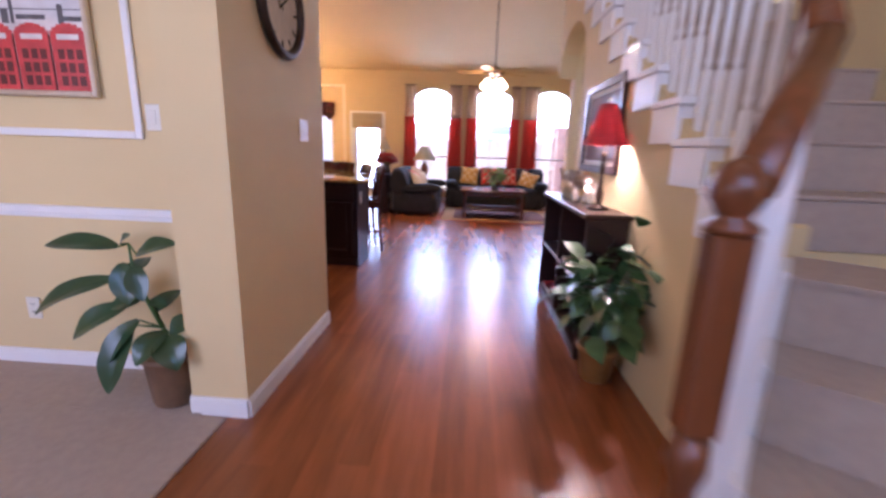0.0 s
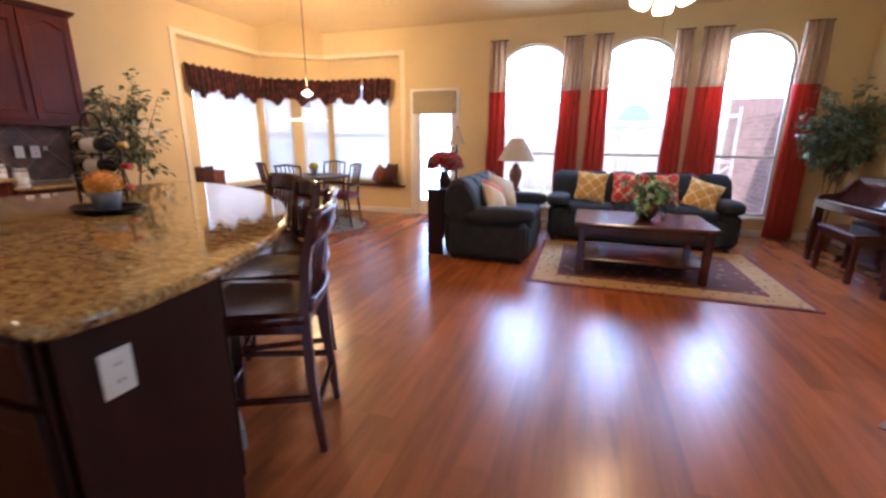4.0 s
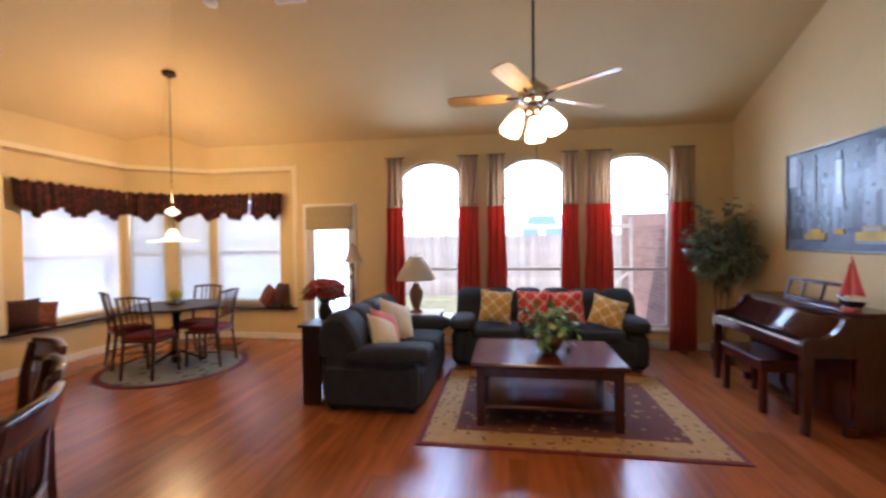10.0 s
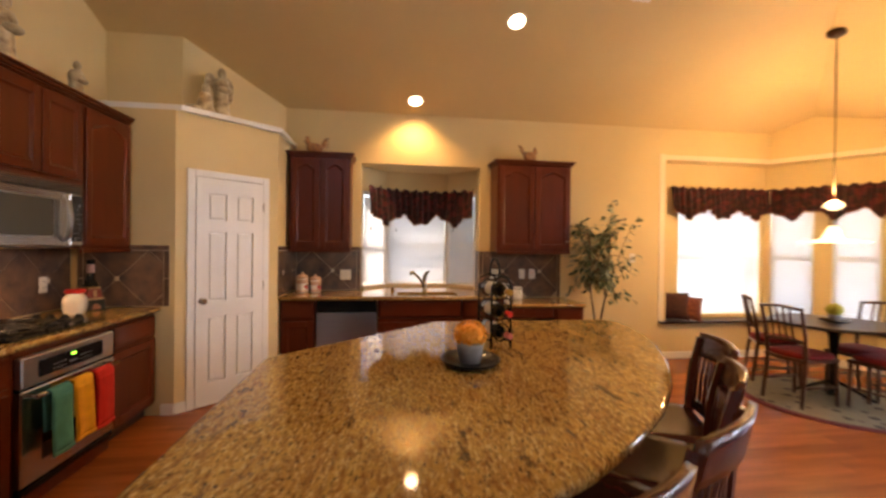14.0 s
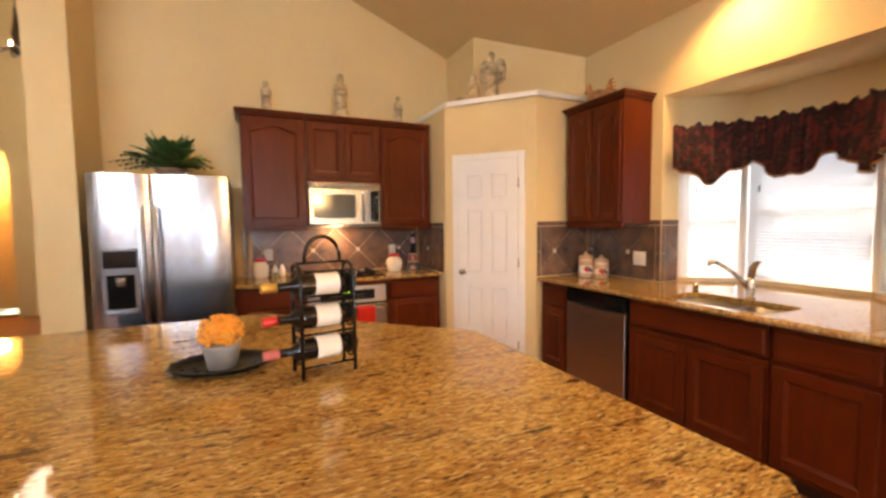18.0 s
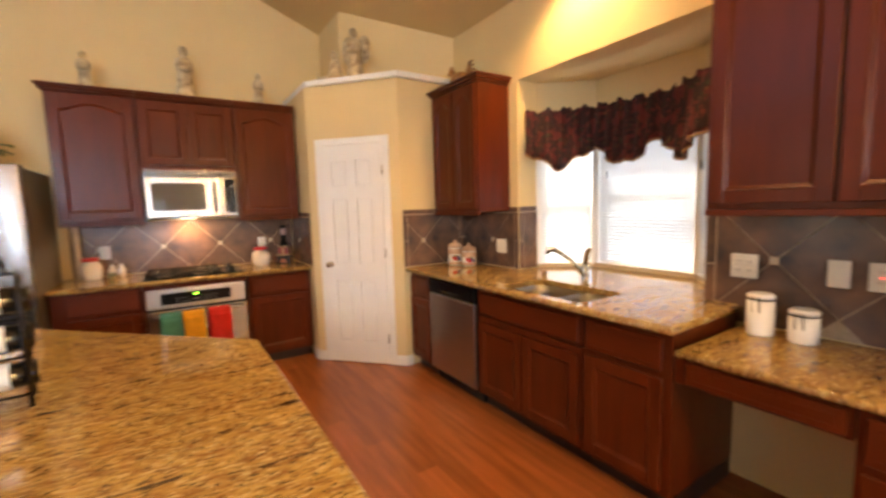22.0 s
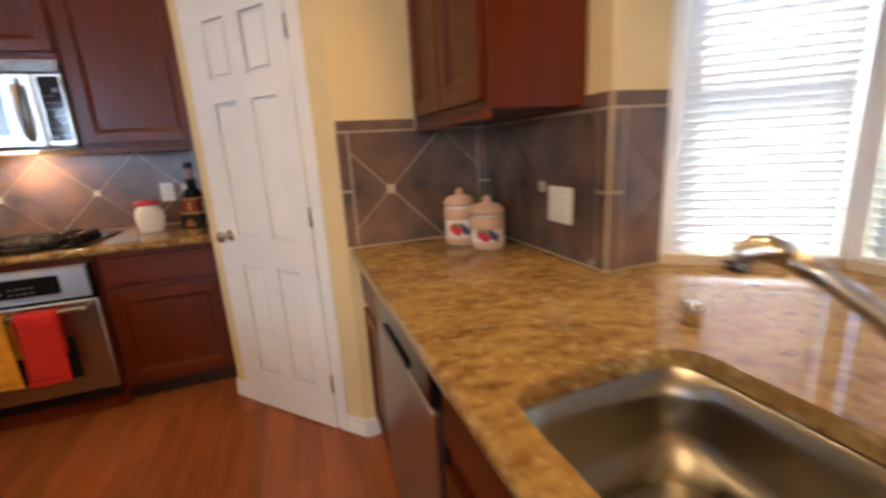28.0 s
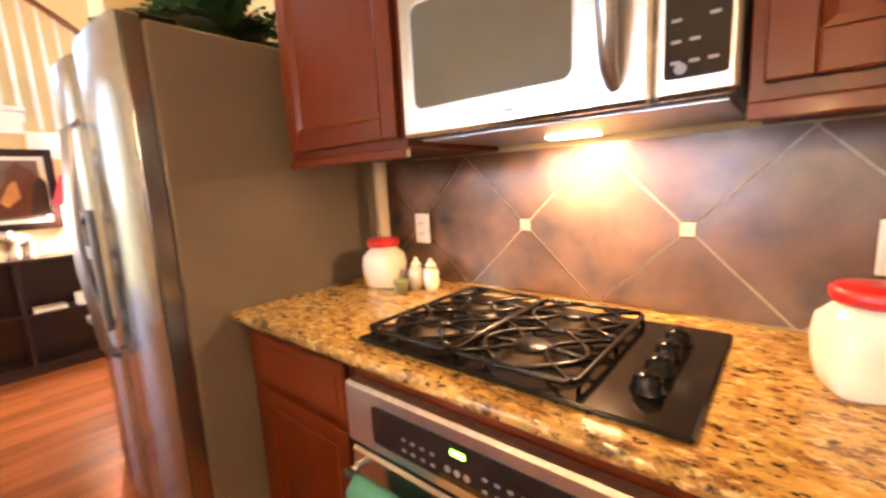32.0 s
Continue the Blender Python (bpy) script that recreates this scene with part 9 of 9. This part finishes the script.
def can_light(x, y, slope="w", power=60):
    z = ZE + SL * (x - XW)
    c = thing("recessed_light", "lit recessed ceiling light with a white ring", "ceiling light", pose(x, y, z - 0.004, 0, -SLOPE), "recessed lights")
    part("trim_ring", M().tube([(0.085 * math.cos(i * math.pi / 12), 0.085 * math.sin(i * math.pi / 12), 0) for i in range(24)], 0.012, 8, close=True, flat=0.5), WHITE, c)
    part("lamp_face", M().lathe([(0.075, -0.004), (0.073, -0.002)], 24), glow("recessed_bulb", (1.0, 0.80, 0.50), 6) if "recessed_bulb" not in bpy.data.materials else bpy.data.materials["recessed_bulb"], c, "glowing lamp face")
    lamp("recessed_lamp", "SPOT", pose(x + 0.02, y, z - 0.05, 0, 0), power, (1.0, 0.62, 0.26), 0.07, spot=128)


can_light(-3.91, 4.99, power=19)
can_light(-2.84, 5.86, power=17)
# this can is out of view, added at a guessed place near the cooktop
can_light(-2.30, 3.60, power=6)
can_light(-0.85, 4.50, power=11)
cv = thing("ceiling_vent", "white slatted air vent in the ceiling", "vent", pose(-2.40, 6.91, ZE + SL * (-2.40 - XW) - 0.006, 0, -SLOPE, 0), "ceiling vents")
part("frame", M().box(-0.16, 0.16, -0.09, -0.07, -0.006, 0.004, 0.002).box(-0.16, 0.16, 0.07, 0.09, -0.006, 0.004, 0.002).box(-0.16, -0.14, -0.07, 0.07, -0.006, 0.004, 0.002).box(0.14, 0.16, -0.07, 0.07, -0.006, 0.004, 0.002), WHITE, cv)
for i in range(7):
    part("slat", M().box(-0.14, 0.14, -0.062 + 0.02 * i, -0.052 + 0.02 * i, -0.004, 0.002), WHITE, cv)
copy_thing(cv, pose(-0.62, 8.30, ZE + SL * (YN - 8.30) - 0.006, -SLOPE))
sdt = thing("smoke_detector", "round white smoke detector on the sloping ceiling", "smoke detector", pose(-1.45, 8.29, ZE + SL * (YN - 8.29) - 0.002, -SLOPE))
part("base", M().lathe([(0.04, -0.012), (0.068, -0.010), (0.07, 0.0)], 22), WHITE, sdt)
part("cover", M().lathe([(0.008, -0.036), (0.045, -0.034), (0.058, -0.0125)], 22), IVORY, sdt)


# ---- backsplash tiles ----
def clip(poly, ax, lim, keep):
    out = []
    for p, q in zip(poly, poly[1:] + poly[:1]):
        a, b = (p[ax] - lim) * keep, (q[ax] - lim) * keep
        if a >= 0:
            out.append(p)
        if a * b < 0:
            f = a / (a - b)
            out.append((p[0] + f * (q[0] - p[0]), p[1] + f * (q[1] - p[1])))
    return out


def backsplash(name, at, w, z0, z1, u0, label, zc=1.152, border=True, edges=(0.045, 0.045)):
    """Diagonal slate tiles with small insets on a wall panel facing -y; u0: where one inset stands."""
    b = structure(name, M().box(0.001, w - 0.001, -0.004, -0.0005, z0 + 0.001, z1 - 0.001), GROUT, label, "backsplash")
    b.matrix_basis = at
    ea, eb = edges
    zt = z1 - 0.045 if border else z1
    D, g = 0.482, 0.0045
    ins = []
    for i in range(-3, 14):
        for j in range(-1, 3):
            cx, cz = u0 + (D / 2) * i, zc + (D / 2) * j
            if (i + j) % 2 == 0:
                continue
            h = D / 2 - g
            poly = [(cx - h, cz), (cx, cz - h), (cx + h, cz), (cx, cz + h)]
            for ax, lim, kp in ((0, ea + g, 1), (0, w - eb - g, -1), (1, z0 + g, 1), (1, zt - g, -1)):
                poly = clip(poly, ax, lim, kp) if len(poly) > 2 else []
            if len(poly) > 2 and max(p[0] for p in poly) - min(p[0] for p in poly) > 0.02:
                part("tile", M().prism(poly, 0.0042, 0.0095, RX), TILE, b)
    for i in range(-2, 12):
        x = u0 + D * i
        if ea + 0.03 < x < w - eb - 0.03:
            part("inset", M().box(x - 0.019, x + 0.019, -0.0115, -0.0044, zc - 0.019, zc + 0.019, 0.002), INSET, b, "cream stone inset")
    if border:
        n = max(1, round(w / 0.33))
        for i in range(n):
            part("border_tile", M().box(w * i / n + g, w * (i + 1) / n - g, -0.0095, -0.0042, zt + g, z1 - 0.0015, 0.001), TILE, b)
    for a, q in ((0.001, ea - g), (w - eb + g, w - 0.001)):
        if q - a > 0.01:
            for i in range(2):
                part("border_tile", M().box(a, q, -0.0095, -0.0042, z0 + (zt - z0) * i / 2 + g, z0 + (zt - z0) * (i + 1) / 2 - g, 0.001), TILE, b)
    return b


backsplash("backsplash_cooktop", P(-0.98, 2.102, 0, 180), 1.876, 0.917, 1.402, 0.680, "slate grey diagonal tile backsplash behind the cooktop", border=False, edges=(0.0, 0.0))
backsplash("backsplash_sink", P(XW + 0.002, 3.585, 0, 90), 0.785, 0.917, 1.435, 0.46, "slate grey diagonal tile backsplash beside the sink")
backsplash("backsplash_desk", P(XW + 0.002, 5.82, 0, 90), 1.06, 0.824, 1.402, 0.30, "slate grey diagonal tile backsplash over the desk", border=False)
backsplash("backsplash_pantry", P(-3.475, 3.582, 0, 180), 0.66, 0.917, 1.435, 0.205, "slate grey diagonal tile backsplash on the pantry wall")
backsplash("backsplash_pantry_side", pose(-2.858, 2.86, 0, 0, 0, 90) @ pose(-0.70, 0, 0), 0.70, 0.917, 1.435, 0.3, "slate grey diagonal tile backsplash on the pantry side")
backsplash("backsplash_bay_left", pose(XW, 4.372, 0, 0, 0, 180), 0.20, 0.917, 1.435, 0.2, "slate grey tiles on the window jamb", edges=(0.045, 0.0))
backsplash("backsplash_bay_right", pose(-4.34, 5.818, 0, 0, 0, 0), 0.20, 0.917, 1.402, 0.0, "slate grey tiles on the window jamb", border=False, edges=(0.0, 0.045))

# ---- floor planks ----
PW, PL = 0.125, 1.21
long_plank = M().box(0.0, PW, 0.0, PL, -0.011, 0.0).mesh("plank", PLANK)
floor = bpy.data.objects["floor"]
rnd = random.Random(9)
near, rest = [], M()
nx = int((3.40 - XW) / PW) + 9
for i in range(nx):
    x = XW + i * PW
    y = -2.2 - rnd.random() * PL
    while y < YN:
        y0, y1 = max(y, -2.2), min(y + PL, YN)
        cx, cy = x + PW / 2, (y0 + y1) / 2
        carpeted = (cx < 0.28 and cy < 1.60)
        if not carpeted and y1 - y0 > 0.02 and x + PW <= XE + 0.1:
            whole = y1 - y0 > PL - 0.001
            path = (0.2 < cx < 2.6 and cy < 4.6) or (-0.8 < cx < 2.2 and 4.4 < cy < 8.0) or (-3.5 < cx < -0.9 and 2.7 < cy < 5.6)
            if whole and path and len(near) < 300:
                near.append((x, y))
            else:
                rest.box(x, x + PW, y0, y1, -0.011, 0.0)
        y += PL
for x, y in near:
    part("plank", long_plank, None, floor, at=P(x, y, 0))
PLANK2 = PLANK.copy()
PLANK2.name = "laminate_plank_joined"
tn = PLANK2.node_tree
info = [k for k in tn.nodes if k.type == "OBJECT_INFO"][0]
geo = tn.nodes.new("ShaderNodeNewGeometry")
dst = info.outputs["Random"].links[0].to_socket
tn.links.new(geo.outputs["Random Per Island"], dst)
tagged(part("planks", rest, PLANK2, floor), kind="stuff")
